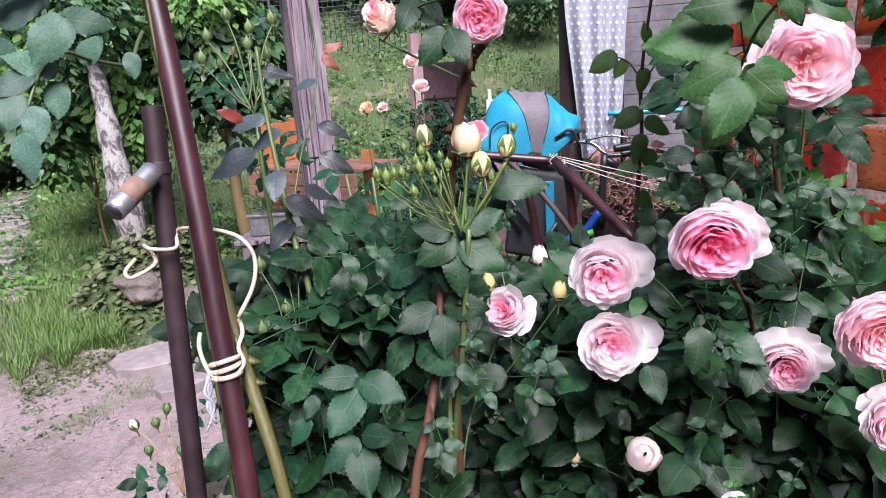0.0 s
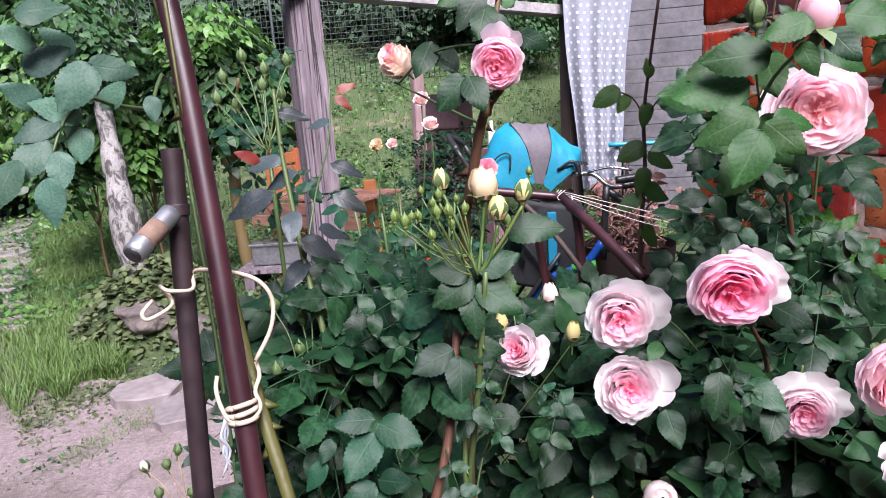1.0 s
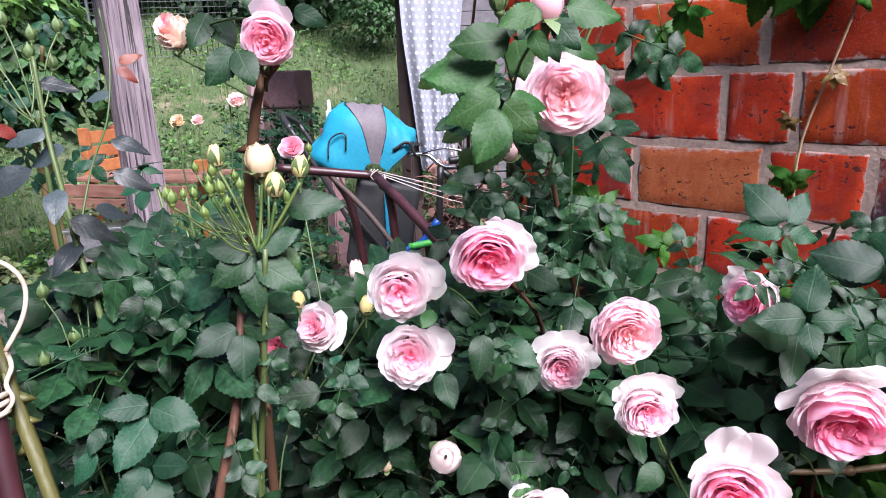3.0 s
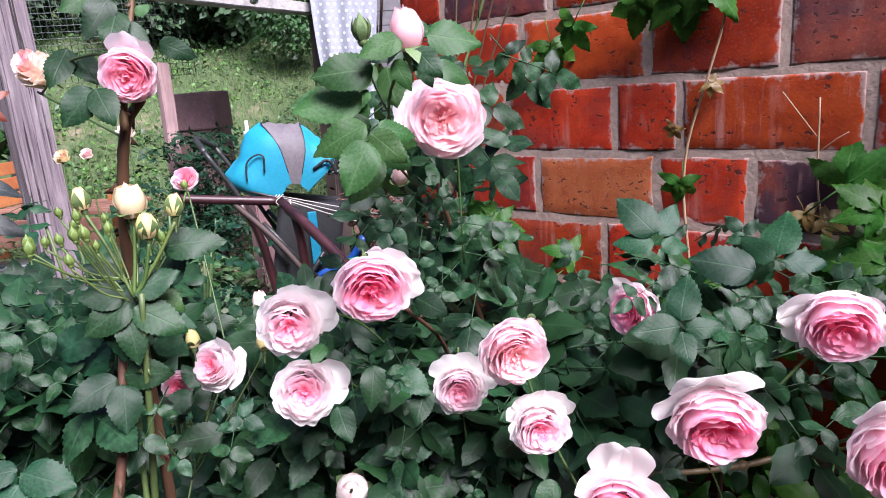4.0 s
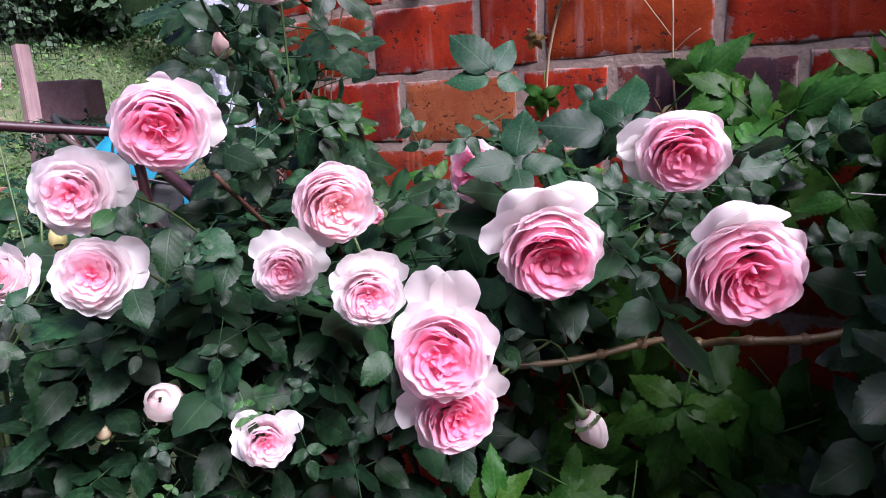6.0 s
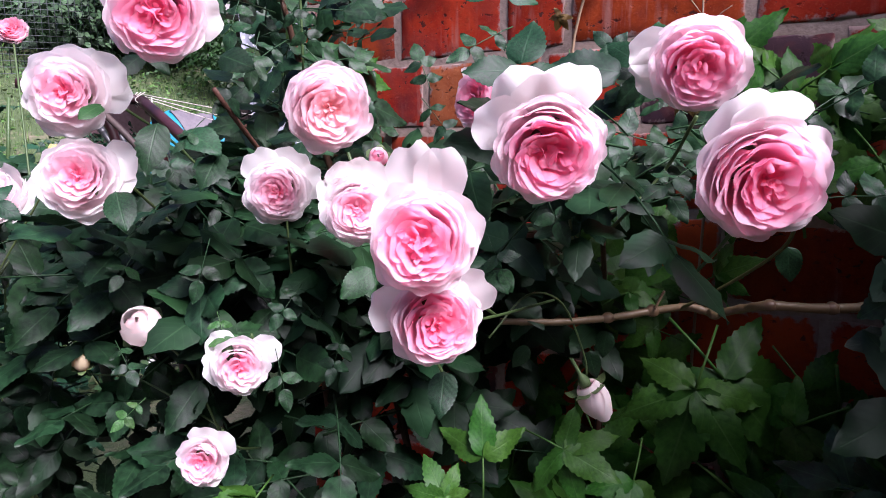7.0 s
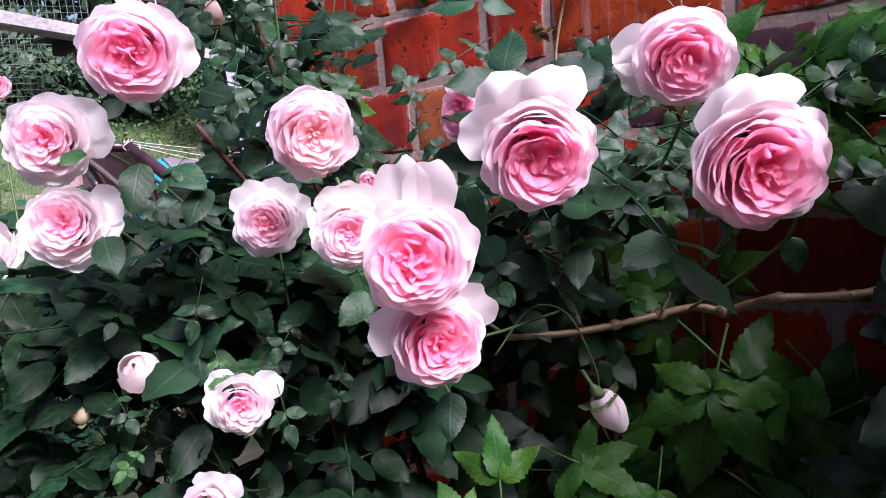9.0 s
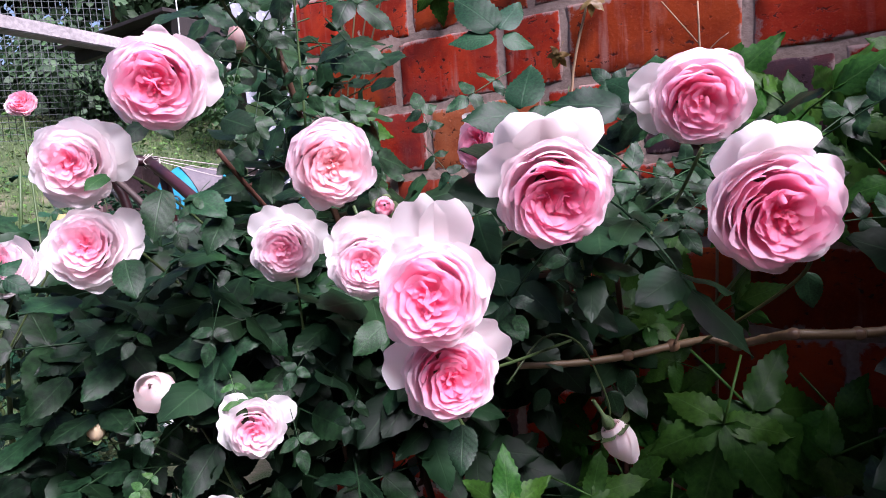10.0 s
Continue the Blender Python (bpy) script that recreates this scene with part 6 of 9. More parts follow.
def short_pipe():
    ob = thing("short_pipe", "dark rusty steel pipe post with a zinc pipe stub", "pipe", (-0.15, 1.93, 0.0))
    b = Vector(ob.location)
    top = Vector((-0.056, 2.016, 1.487))
    low = Vector((-0.089, 1.978, 1.04))
    foot = low + (low - top) * 2.35
    v, f = tube_data(smooth_line([foot - b, low - b, top - b], 8), 0.0118, 20, 0.01, 2)
    v2, f2 = tube_data([top - b - Vector((0, 0, 0.02)), top - b + Vector((0.0005, 0, 0.001))], 0.0098, 20, base=len(v))
    part("pipe", mesh_of("pipe", v + v2, f[:-1] + f2), DARK_STEEL, ob)
    part("collar", tube([top - b - Vector((0.004, 0.005, 0.062)), top - b - Vector((0.0044, 0.0055, 0.068)), top - b - Vector((0.005, 0.006, 0.075))], 0.0132, 18), DARK_STEEL, ob)
    s0, s1 = Vector((-0.070, 1.992, 1.418)) - b, Vector((-0.119, 1.950, 1.385)) - b
    stub = part("stub", tube([s0, s0.lerp(s1, 0.5), s1 - (s1 - s0) * 0.02], 0.0118, 20, 4), ZINC, ob, "dull zinc pipe stub")
    part("rust_band", tube([s0.lerp(s1, 0.34), s0.lerp(s1, 0.5), s0.lerp(s1, 0.72)], 0.0121, 20, 4), RUST, stub, "rusted band")
    # solid black plug that paints the shade inside the open end
    part("bore", tube([s1 - (s1 - s0) * 0.10, s1 + (s1 - s0) * 0.004], 0.0095, 16), BLACK_PLASTIC, stub, "black plug for the shade inside the stub")
    return ob


short_pipe()


def cord():
    """The cream cord that ties the two pipes together."""
    ob = thing("tying_cord", "cream plastic cord tied round both pipes", "rope", (-0.05, 1.9, 1.23))
    b = Vector(ob.location)
    g = lambda *p: Vector(p) - b
    part("loop", tube([g(-0.105, 1.985, 1.325), g(-0.118, 1.975, 1.315), g(-0.112, 1.972, 1.308), g(-0.085, 1.982, 1.318), g(-0.094, 1.99, 1.338), g(-0.088, 1.975, 1.335), g(-0.062, 1.982, 1.330), g(-0.056, 2.0, 1.345),
                       g(-0.044, 1.97, 1.352), g(-0.02, 1.90, 1.355), g(-0.006, 1.88, 1.345), g(0.0, 1.876, 1.325), g(-0.008, 1.868, 1.30), g(-0.028, 1.864, 1.272)], 0.0023, 8), ROPE, ob)
    part("tie", tube([g(-0.026, 1.872, 1.268), g(-0.026, 1.866, 1.254), g(-0.034, 1.858, 1.242), g(-0.033, 1.848, 1.228), g(-0.047, 1.836, 1.222), g(-0.064, 1.843, 1.224), g(-0.069, 1.858, 1.234),
                      g(-0.070, 1.868, 1.25), g(-0.066, 1.874, 1.262)], 0.0023, 8), ROPE, ob)
    axis = Vector((-0.004, -0.0282, -0.1)).normalized()
    for k in range(3):
        c = g(-0.0507, 1.8515, 1.234) + axis * 0.0068 * k
        e1 = axis.orthogonal().normalized()
        e2 = axis.cross(e1)
        ring = [c + (e1 * math.cos(a) + e2 * math.sin(a)) * 0.0138 + axis * 0.002 * math.sin(a + k) for a in np.linspace(0, 6.283, 22)]
        v, f = tube_data(ring, 0.0027, 8)
        part("coil", mesh_of("coil", v, f), ROPE, ob)
    for k in range(5):
        q = 0.004 * math.sin(k * 2.4)
        part("frayed_strand", tube([g(-0.067, 1.85, 1.225), g(-0.071 + q, 1.85 + q * 0.5, 1.208), g(-0.072 - q, 1.85, 1.19), g(-0.073 + 1.6 * q, 1.85, 1.176 - 0.006 * (k % 3))], (0.0022, 0.0010), 6, 4, 0.3, k), FRAYED, ob, "greyish frayed plastic strand")


cord()

# ---- the climbing rose on the wall ----
climber = thing("climbing_rose", "climbing rose with many full pale pink blooms", "rose bush", (0.62, 1.52, 0.0))
rose(climber, (0.346, 1.583, 1.331), (-0.623, -0.727, -0.295), 0.0848, seed=1, turn=0.4, guard=((-88, 1.0, 0.4), (-60, 0.95, 0.5)))
rose(climber, (0.330, 1.708, 1.275), (-0.648, -0.760, -0.053), 0.0832, PETAL_PALE, seed=2, turn=0.9, openness=0.5, guard=((-62, 1.12, 0.3), (-86, 1.08, 0.35), (-20, 0.92, 0.4), (165, 0.92, 0.4)), label="half-open pale rose with broad white outer petals")
rose(climber, (0.326, 1.693, 1.199), (-0.616, -0.765, 0.191), 0.0785, PETAL_PALE, seed=3, turn=1.7, openness=0.55, guard=((-66, 1.2, 0.2), (-90, 1.02, 0.3), (-160, 0.92, 0.4)), label="half-open pale pink rose with a white back petal")
rose(climber, (0.448, 1.568, 1.183), (-0.757, -0.652, -0.044), 0.0688, PETAL_PALE, seed=4, turn=0.2, openness=0.7, guard=((35, 1.1, 0.4), (-25, 1.1, 0.3), (-75, 1.15, 0.4)), label="nodding pink rose with pale outer petals")
rose(climber, (0.488, 1.597, 1.485), (-0.740, -0.673, -0.022), 0.0982, PETAL_PEACH, seed=5, turn=2.4, guard=((85, 1.0, 0.2), (60, 0.92, 0.3)), label="large peach-pink rose near the wall")
rose(climber, (0.427, 1.474, 1.257), (-0.601, -0.787, -0.136), 0.0778, PETAL_PEACH, seed=6, turn=0.8, deep=1.05)
rose(climber, (0.564, 1.218, 1.286), (-0.88, -0.34, -0.30), 0.0790, seed=7, turn=1.1, deep=1.1, guard=((78, 1.14, 0.3), (104, 1.1, 0.35)))
rose(climber, (0.437, 1.454, 1.174), (-0.700, -0.713, -0.030), 0.0681, PETAL_PALE, seed=2, turn=2.0, openness=0.8, guard=((-15, 1.1, 0.3), (-45, 1.08, 0.3), (15, 1.05, 0.4), (45, 1.0, 0.3)))
rose(climber, (0.450, 1.285, 1.223), (-0.79, -0.51, -0.30), 0.0840, seed=8, turn=0.0, split=0.6, deep=1.1, guard=((30, 1.30, 0.08), (8, 1.10, 0.15), (-16, 1.26, 0.08), (66, 1.16, 0.22)), label="double-hearted pink rose with tall white outer petals")
rose(climber, (0.368, 1.335, 1.166), (-0.861, -0.504, 0.069), 0.0753, seed=1, turn=2.9, guard=((8, 1.48, 0.05), (-14, 1.42, 0.06), (40, 0.95, 0.4), (-60, 0.95, 0.4)), label="full pink rose with one tall white back petal")
rose(climber, (0.393, 1.342, 1.105), (-0.697, -0.717, 0.003), 0.0721, seed=3, turn=0.5, openness=0.8, guard=((-55, 1.18, 0.3), (72, 1.14, 0.4), (10, 0.95, 0.3)), label="nodding pink rose with pale outer petals")
rose(climber, (0.510, 1.158, 1.204), (-0.84, -0.49, -0.22), 0.0930, seed=6, turn=1.9, deep=1.1, guard=((24, 1.10, 0.15), (2, 1.06, 0.2)), label="large pink rose with cream back petals")
rose(climber, (0.383, 1.552, 1.032), (-0.604, -0.791, 0.095), 0.0579, PETAL_PALE, seed=4, turn=1.2, openness=0.6, ring=5, guard=((42, 1.12, 0.5), (-62, 1.15, 0.5), (95, 1.0, 0.6)), label="half-open pale pink rose with reflexed outer petals")
rose(climber, (0.342, 1.557, 0.957), (-0.799, -0.573, 0.098), 0.0506, PETAL_PALE, seed=5, turn=0.3, openness=0.6, ring=5, guard=((5, 1.0, 0.5), (-50, 1.05, 0.5)), label="half-open pale pink rose low on the bush")
rose(climber, (0.560, 1.412, 1.268), (-0.93, 0.30, 0.10), 0.070, seed=7, turn=2.2, openness=0.8, guard=((60, 1.1, 0.4), (100, 1.1, 0.4)), label="pale rose half hidden among leaves")
bud(climber, (0.383, 1.700, 1.040), (-0.55, -0.62, 0.50), 0.046, PETAL_BUD, 1.45, 0.45, 0.15, 11, "opening pale blush rose bud")
bud(climber, (0.365, 1.803, 0.985), (-0.5, -0.4, 0.75), 0.024, PETAL_IVORY, 1.2, 0.1, 0.3, 2)
bud(climber, (0.672, 1.345, 0.968), (0.30, -0.38, -0.85), 0.046, PETAL_BUD, 1.2, 0.3, 0.2, 3, "hanging blush rose bud")
bud(climber, (0.376, 1.536, 1.553), (-0.15, -0.1, 1.0), 0.038, PETAL_PEACH, 1.2, 0.4, 0.0, 1, "opening peach-cream rose bud")
hip(climber, (0.366, 1.583, 1.566), (-0.05, 0.0, 1.0), 0.022, 2)
bud(climber, (0.60, 1.572, 1.21), (-0.6, -0.5, 0.1), 0.03, PETAL_DEEP, 1.1, 0.4, 0.3, 2, "small deep pink bud")
bud(climber, (0.885, 1.085, 1.165), (-0.4, -0.2, 0.8), 0.034, PETAL_CREAM, 1.1, 0.3, 0.3, 1)
bud(climber, (0.536, 1.721, 1.40), (-0.4, -0.4, 0.8), 0.03, PETAL_BLUSH, 1.0, 0.3, 0.4, 2)

def lathe_mesh(r):
    """A swollen ring on a branch."""
    v, f, _ = lathe(((-0.006, r * 0.6), (-0.003, r * 0.92), (0.0, r), (0.003, r * 0.9), (0.006, r * 0.58)), 10, 0.08)
    return mesh_of("knot", v, f)


# canes of the climber
stalk(climber, [(0.80, 1.58, 0.0), (0.78, 1.62, 0.5), (0.70, 1.66, 0.95), (0.60, 1.67, 1.25), (0.54, 1.66, 1.40)], (0.007, 0.003), CANE, "cane", 20, 1)
stalk(climber, [(0.95, 1.44, 0.0), (0.94, 1.44, 0.55), (0.91, 1.42, 0.95), (0.74, 1.36, 1.14)], (0.006, 0.003), CANE, "cane", 16, 2)
stalk(climber, [(0.78, 1.76, 0.0), (0.74, 1.78, 0.5), (0.67, 1.75, 0.9), (0.57, 1.69, 1.15), (0.43, 1.63, 1.28)], (0.005, 0.0025), CANE, "cane", 16, 3)
stalk(climber, [(0.60, 1.67, 0.90), (0.57, 1.65, 1.0), (0.53, 1.62, 1.11)], (0.004, 0.003), CANE, "cane", 6, 4)
stalk(climber, [(0.53, 1.66, 1.38), (0.47, 1.66, 1.44), (0.41, 1.60, 1.51), (0.376, 1.538, 1.55)], 0.0022)
stalk(climber, [(0.43, 1.62, 1.49), (0.385, 1.595, 1.53), (0.367, 1.583, 1.562)], 0.0016)
stalk(climber, [(0.545, 1.63, 1.30), (0.54, 1.625, 1.40), (0.535, 1.62, 1.48)], 0.002)
stalk(climber, [(0.52, 1.42, 1.0), (0.50, 1.48, 1.12), (0.475, 1.50, 1.22)], 0.0022)
stalk(climber, [(0.62, 1.31, 1.14), (0.66, 1.27, 1.2), (0.63, 1.235, 1.25)], 0.0022)
stalk(climber, [(0.70, 1.26, 1.08), (0.65, 1.21, 1.14), (0.59, 1.175, 1.19)], 0.0024)
stalk(climber, [(0.62, 1.34, 1.12), (0.56, 1.32, 1.17), (0.51, 1.305, 1.21)], 0.0022)
stalk(climber, [(0.66, 1.38, 1.06), (0.54, 1.38, 1.07), (0.44, 1.36, 1.09)], 0.002)
stalk(climber, [(0.54, 1.38, 1.07), (0.46, 1.38, 1.12), (0.41, 1.36, 1.155)], 0.002)
stalk(climber, [(0.55, 1.47, 1.02), (0.51, 1.48, 1.1), (0.48, 1.475, 1.17)], 0.002)
stalk(climber, [(0.455, 1.60, 1.0), (0.43, 1.585, 1.02), (0.415, 1.575, 1.05)], 0.002)
stalk(climber, [(0.46, 1.63, 0.9), (0.41, 1.60, 0.93), (0.38, 1.58, 0.965)], 0.0018)
stalk(climber, [(0.44, 1.66, 0.9), (0.42, 1.69, 0.99), (0.405, 1.708, 1.02)], 0.0017)
stalk(climber, [(0.44, 1.66, 0.92), (0.40, 1.75, 0.97), (0.372, 1.80, 0.975)], 0.0014)
stalk(climber, [(0.54, 1.70, 0.98), (0.46, 1.74, 1.12), (0.385, 1.72, 1.192)], 0.002)
stalk(climber, [(0.54, 1.72, 1.12), (0.47, 1.75, 1.22), (0.385, 1.735, 1.272)], 0.002)
stalk(climber, [(0.49, 1.60, 1.08), (0.485, 1.60, 1.17), (0.475, 1.59, 1.22)], 0.0018)
stalk(climber, [(0.56, 1.40, 1.04), (0.61, 1.385, 1.075), (0.65, 1.365, 1.06), (0.672, 1.348, 1.00), (0.673, 1.345, 0.97)], 0.0014)
knotty = [Vector(q) - Vector(climber.location) for q in ((0.607, 1.415, 1.043), (0.65, 1.372, 1.039), (0.69, 1.33, 1.041), (0.727, 1.294, 1.046), (0.742, 1.262, 1.052), (0.745, 1.235, 1.049), (0.738, 1.205, 1.060), (0.726, 1.18, 1.069), (0.76, 1.13, 1.066), (0.80, 1.08, 1.07), (0.9, 0.95, 1.09))]
limb = part("branch", tube(knotty, (0.0036, 0.0052), 10, 8, 0.10, 9, "branch"), BRANCH, climber, "knotty tan and green branch")
for k, n in enumerate((2, 3, 5, 7, 8)):
    part("knot", lathe_mesh(0.0062 + 0.0008 * (k % 3)), BRANCH, limb, m=frame_to(knotty[n], knotty[n + 1] - knotty[n - 1]))
stalk(climber, [(0.738, 1.268, 1.05), (0.73, 1.22, 1.085), (0.70, 1.17, 1.13), (0.63, 1.15, 1.17)], 0.0024, STEM_OLD)
stalk(climber, [(0.72, 1.29, 1.05), (0.726, 1.286, 1.062), (0.727, 1.283, 1.07)], 0.0018, BRANCH)
twine2 = thing("twine", "pale twine stretched from the climber to the wall", "string", (0.7, 1.2, 1.2))
for k, (za, zb) in enumerate(((1.17, 1.15), (1.16, 1.125), (1.232, 1.19))):
    part("strand", tube([(-0.04 + 0.03 * k, -0.10, za - 1.2), (0.14, -0.25, (za + zb) / 2 - 1.203), (0.33, -0.42, zb - 1.2)], 0.0007, 5), STRING, twine2)


# ---- leaves of the climber ----
def scatter_leaves(bush, spots, meshes, low_data, low_material, seed, parts=300, size=(0.125, 0.175), lean=(-0.62, -0.42, 0.55)):
    """Leaves at spots (place, weight of droop); the first ones as parts, the rest joined."""
    rnd = random.Random(seed)
    rest = []
    for i, p in enumerate(spots):
        a = rnd.uniform(0, 6.283)
        side = Vector((-0.55, -0.35, 0)) * rnd.uniform(0.0, 1.0) + Vector((math.cos(a), math.sin(a), 0)) * 0.75
        along = side + Vector((0, 0, rnd.uniform(-0.75, 0.35)))
        normal = Vector(lean) + Vector((rnd.uniform(-0.45, 0.45), rnd.uniform(-0.45, 0.45), rnd.uniform(-0.25, 0.5)))
        s = rnd.uniform(*size)
        if i < parts:
            put_leaf(bush, meshes, p, along, normal, s, rnd)
        else:
            d = low_data[rnd.randrange(len(low_data))]
            rest.append((*d, under(bush, leaf_pose(p, along, normal, s))))
    if rest:
        joined_leaves("inner_leaves", rest, low_material, bush)


OPEN_SIDES = (Vector((-0.13, 1.18, 1.50)), Vector((0.03, 1.09, 1.26)))
BARE_LIMB = [(Vector(climber.location) + knotty[n].lerp(knotty[n + 1], h), 0.0) for n in range(9) for h in (0.0, 0.5)]


def hides_bloom(p, slack=0.07):
    """True where a leaf would grow over a bloom on its open side, towards the path."""
    for q, s, side in [(q, s, e) for e in OPEN_SIDES for q, s in ROSE_SPOTS] + [(q, s, OPEN_SIDES[1]) for q, s in BARE_LIMB]:
        way = side - q
        t = max(-0.06, min(0.75, (p - q).dot(way) / way.length_squared))
        if (p - q - way * t).length < s * 0.5 * (1 - 0.5 * max(0.0, t)) + slack * (1.0 if s else 0.8):
            return True
    # a thin place in the bush, through which the pushchair shows
    a, b = Vector((0.05, 1.085, 1.224)), Vector((2.12, 4.2, 1.28))
    k = (p - a).dot(b - a) / (b - a).length_squared
    return p.z > 1.1 and p.y > 1.55 and (p - a - (b - a) * k).length < 0.07


def top_of_climber(y):
    """How high the leaves reach along the wall."""
    # the unseen stretch up to y 0.9 is raised to cast shade
    pts = ((0.35, 1.75), (0.9, 1.6), (1.0, 1.2), (1.1, 1.20), (1.22, 1.25), (1.35, 1.26), (1.45, 1.22), (1.56, 1.17), (1.62, 1.18), (1.70, 1.20), (1.78, 1.22), (1.95, 1.2), (2.1, 1.1))
    for (a, ha), (b, hb) in zip(pts, pts[1:]):
        if a <= y <= b:
            return ha + (hb - ha) * (y - a) / (b - a)
    return 1.0


def face_of_climber(y, z):
    """How far out the leaves reach."""
    pts = ((0.4, 0.5), (0.95, 0.6), (1.15, 0.58), (1.25, 0.52), (1.35, 0.45), (1.5, 0.46), (1.6, 0.41), (1.75, 0.40), (2.1, 0.42))
    for (a, xa), (b, xb) in zip(pts, pts[1:]):
        if a <= y <= b:
            return xa + (xb - xa) * (y - a) / (b - a) + 0.05 * max(0.0, 1.0 - z)
    return 0.5


def climber_spots(count, seed, depth, inset=0.03, y0=0.98, y1=2.1, lowest=0.55):
    rnd = random.Random(seed)
    out = []
    while len(out) < count:
        y, q = rnd.uniform(y0, y1), rnd.random()
        top = top_of_climber(y)
        z = top - q ** 1.15 * (top - lowest)
        x = face_of_climber(y, z) + inset + depth * rnd.random() ** 1.3
        if 1.0 < y < 1.56 and z < 1.10 or 1.0 < y < 1.48 and z - 0.3 * max(0.0, x - 0.6) < 1.205 + 0.04 * (y < 1.25):
            continue
        z -= 0.3 * max(0.0, x - 0.6)
        if y > 1.62 and z < 1.08 and rnd.random() < 0.8:
            continue
        if x > 0.96 or 1.0 < y < 1.3 and rnd.random() < 0.5:
            continue
        if z < 1.02 and (x > face_of_climber(y, z) + 0.10 or 1.44 < y < 1.62) and rnd.random() < 0.88:
            continue
        if hides_bloom(Vector((x, y, z))):
            continue
        out.append(Vector((x, y, z)))
    return out


# ---- the standard rose in the middle ----
standard = thing("standard_rose", "tall garden rose with dark pink blooms and cream buds", "rose bush", (0.2, 1.9, 0.0))
rose(standard, (0.24, 1.79, 1.552), (-0.6, -0.749, -0.282), 0.060, PETAL_DEEP, seed=3, turn=0.6, guard=((0, 1.2, 0.3), (-25, 1.1, 0.4)), pale=PETAL, label="deep pink rose with lighter back petals")
rose(standard, (0.340, 1.915, 1.173), (-0.86, -0.30, 0.42), 0.078, PETAL_PALE, seed=6, turn=1.3, openness=0.35, guard=((-75, 1.0, 0.5), (-110, 0.95, 0.5)), label="pink rose seen from the side with white outer petals")
rose(standard, (0.491, 2.199, 1.396), (-0.6, -0.6, 0.5), 0.05, PETAL_DEEP, seed=4, openness=0.7, label="small deep pink rose")
rose(standard, (0.363, 2.09, 1.086), (-0.6, -0.7, 0.1), 0.055, PETAL, seed=5, openness=0.7, label="pink rose half hidden by leaves")
rose(standard, (0.228, 2.005, 1.577), (-0.72, -0.25, 0.55), 0.052, PETAL_SUNSET, seed=8, openness=0.3, ring=4, deep=1.5, label="half-open rose, pink inside with cream outer petals")
bud(standard, (0.226, 1.806, 1.412), (-0.05, 0.0, 1.0), 0.037, PETAL_IVORY, 1.35, 0.6, 0.3, 8, "half-open cream and blush rose among green buds")
bud(standard, (0.191, 1.836, 1.425), (-0.1, 0.1, 1.0), 0.024, PETAL_CREAM, 1.2, 0.1, 0.85, 2, "opening yellow bud flushed pink")
bud(standard, (0.228, 1.785, 1.392), (0.0, -0.1, 1.0), 0.027, PETAL_CREAM, 1.3, 0.15, 0.8, 3, "opening cream bud flushed pink")
bud(standard, (0.255, 1.775, 1.410), (0.1, 0.0, 1.0), 0.024, PETAL_CREAM, 1.25, 0.1, 0.88, 4, "opening cream bud in green sepals")
bud(standard, (0.507, 2.047, 1.175), (0.0, 0.0, 1.0), 0.036, PETAL_BLUSH, 1.15, 0.3, 0.4, 5)
bud(standard, (0.371, 1.835, 1.203), (0.1, 0.0, 1.0), 0.026, PETAL_CREAM, 1.1, 0.3, 0.4, 6)
bud(standard, (0.32, 1.923, 1.205), (0.1, 0.2, 1.0), 0.026, PETAL_CREAM, 1.1, 0.2, 0.5, 7)
GREEN_BUDS = ((0.172, 1.85, 1.42), (0.177, 1.82, 1.417), (0.141, 1.86, 1.393), (0.147, 1.83, 1.397), (0.167, 1.85, 1.392), (0.168, 1.81, 1.40), (0.223, 1.82, 1.418), (0.196, 1.80, 1.402),
              (0.171, 1.79, 1.403), (0.284, 1.80, 1.432), (0.18, 1.84, 1.405), (0.124, 1.80, 1.398), (0.211, 1.84, 1.407), (0.157, 1.805, 1.378), (0.243, 1.79, 1.383), (0.187, 1.815, 1.385))
for k, p in enumerate(GREEN_BUDS):
    hip(standard, p, (-0.1 + 0.06 * (k % 4), 0.05 * (k % 3), 1.0), 0.0098 + 0.0018 * (k % 3), k, fresh=True)
    fork = Vector((0.205 + 0.008 * math.sin(k * 2.3), 1.803 + 0.008 * math.cos(k * 1.7), 1.325 + 0.008 * (k % 4)))
    stalk(standard, [fork, fork.lerp(Vector(p), 0.55) + Vector((0.004, 0, -0.014)), Vector(p) - Vector((0, 0, 0.004))], 0.0014, STEM_FRESH)
for p in ((0.226, 1.806, 1.41), (0.191, 1.836, 1.42), (0.228, 1.785, 1.387), (0.255, 1.775, 1.405)):
    stalk(standard, [(0.208, 1.80, 1.33), ((0.21 + p[0]) / 2, (1.80 + p[1]) / 2, p[2] - 0.04), p], 0.0026, STEM_FRESH)
stalk(standard, [(0.16, 1.83, 0.0), (0.17, 1.84, 0.6), (0.19, 1.83, 1.0), (0.20, 1.80, 1.2), (0.212, 1.79, 1.335)], (0.006, 0.003), STEM, "cane", 10, 5)
stalk(standard, [(0.10, 1.80, 0.0), (0.118, 1.80, 0.9), (0.123, 1.80, 1.038), (0.165, 1.812, 1.15), (0.20, 1.84, 1.26)], (0.0068, 0.005), CANE, "cane", 18, 6)
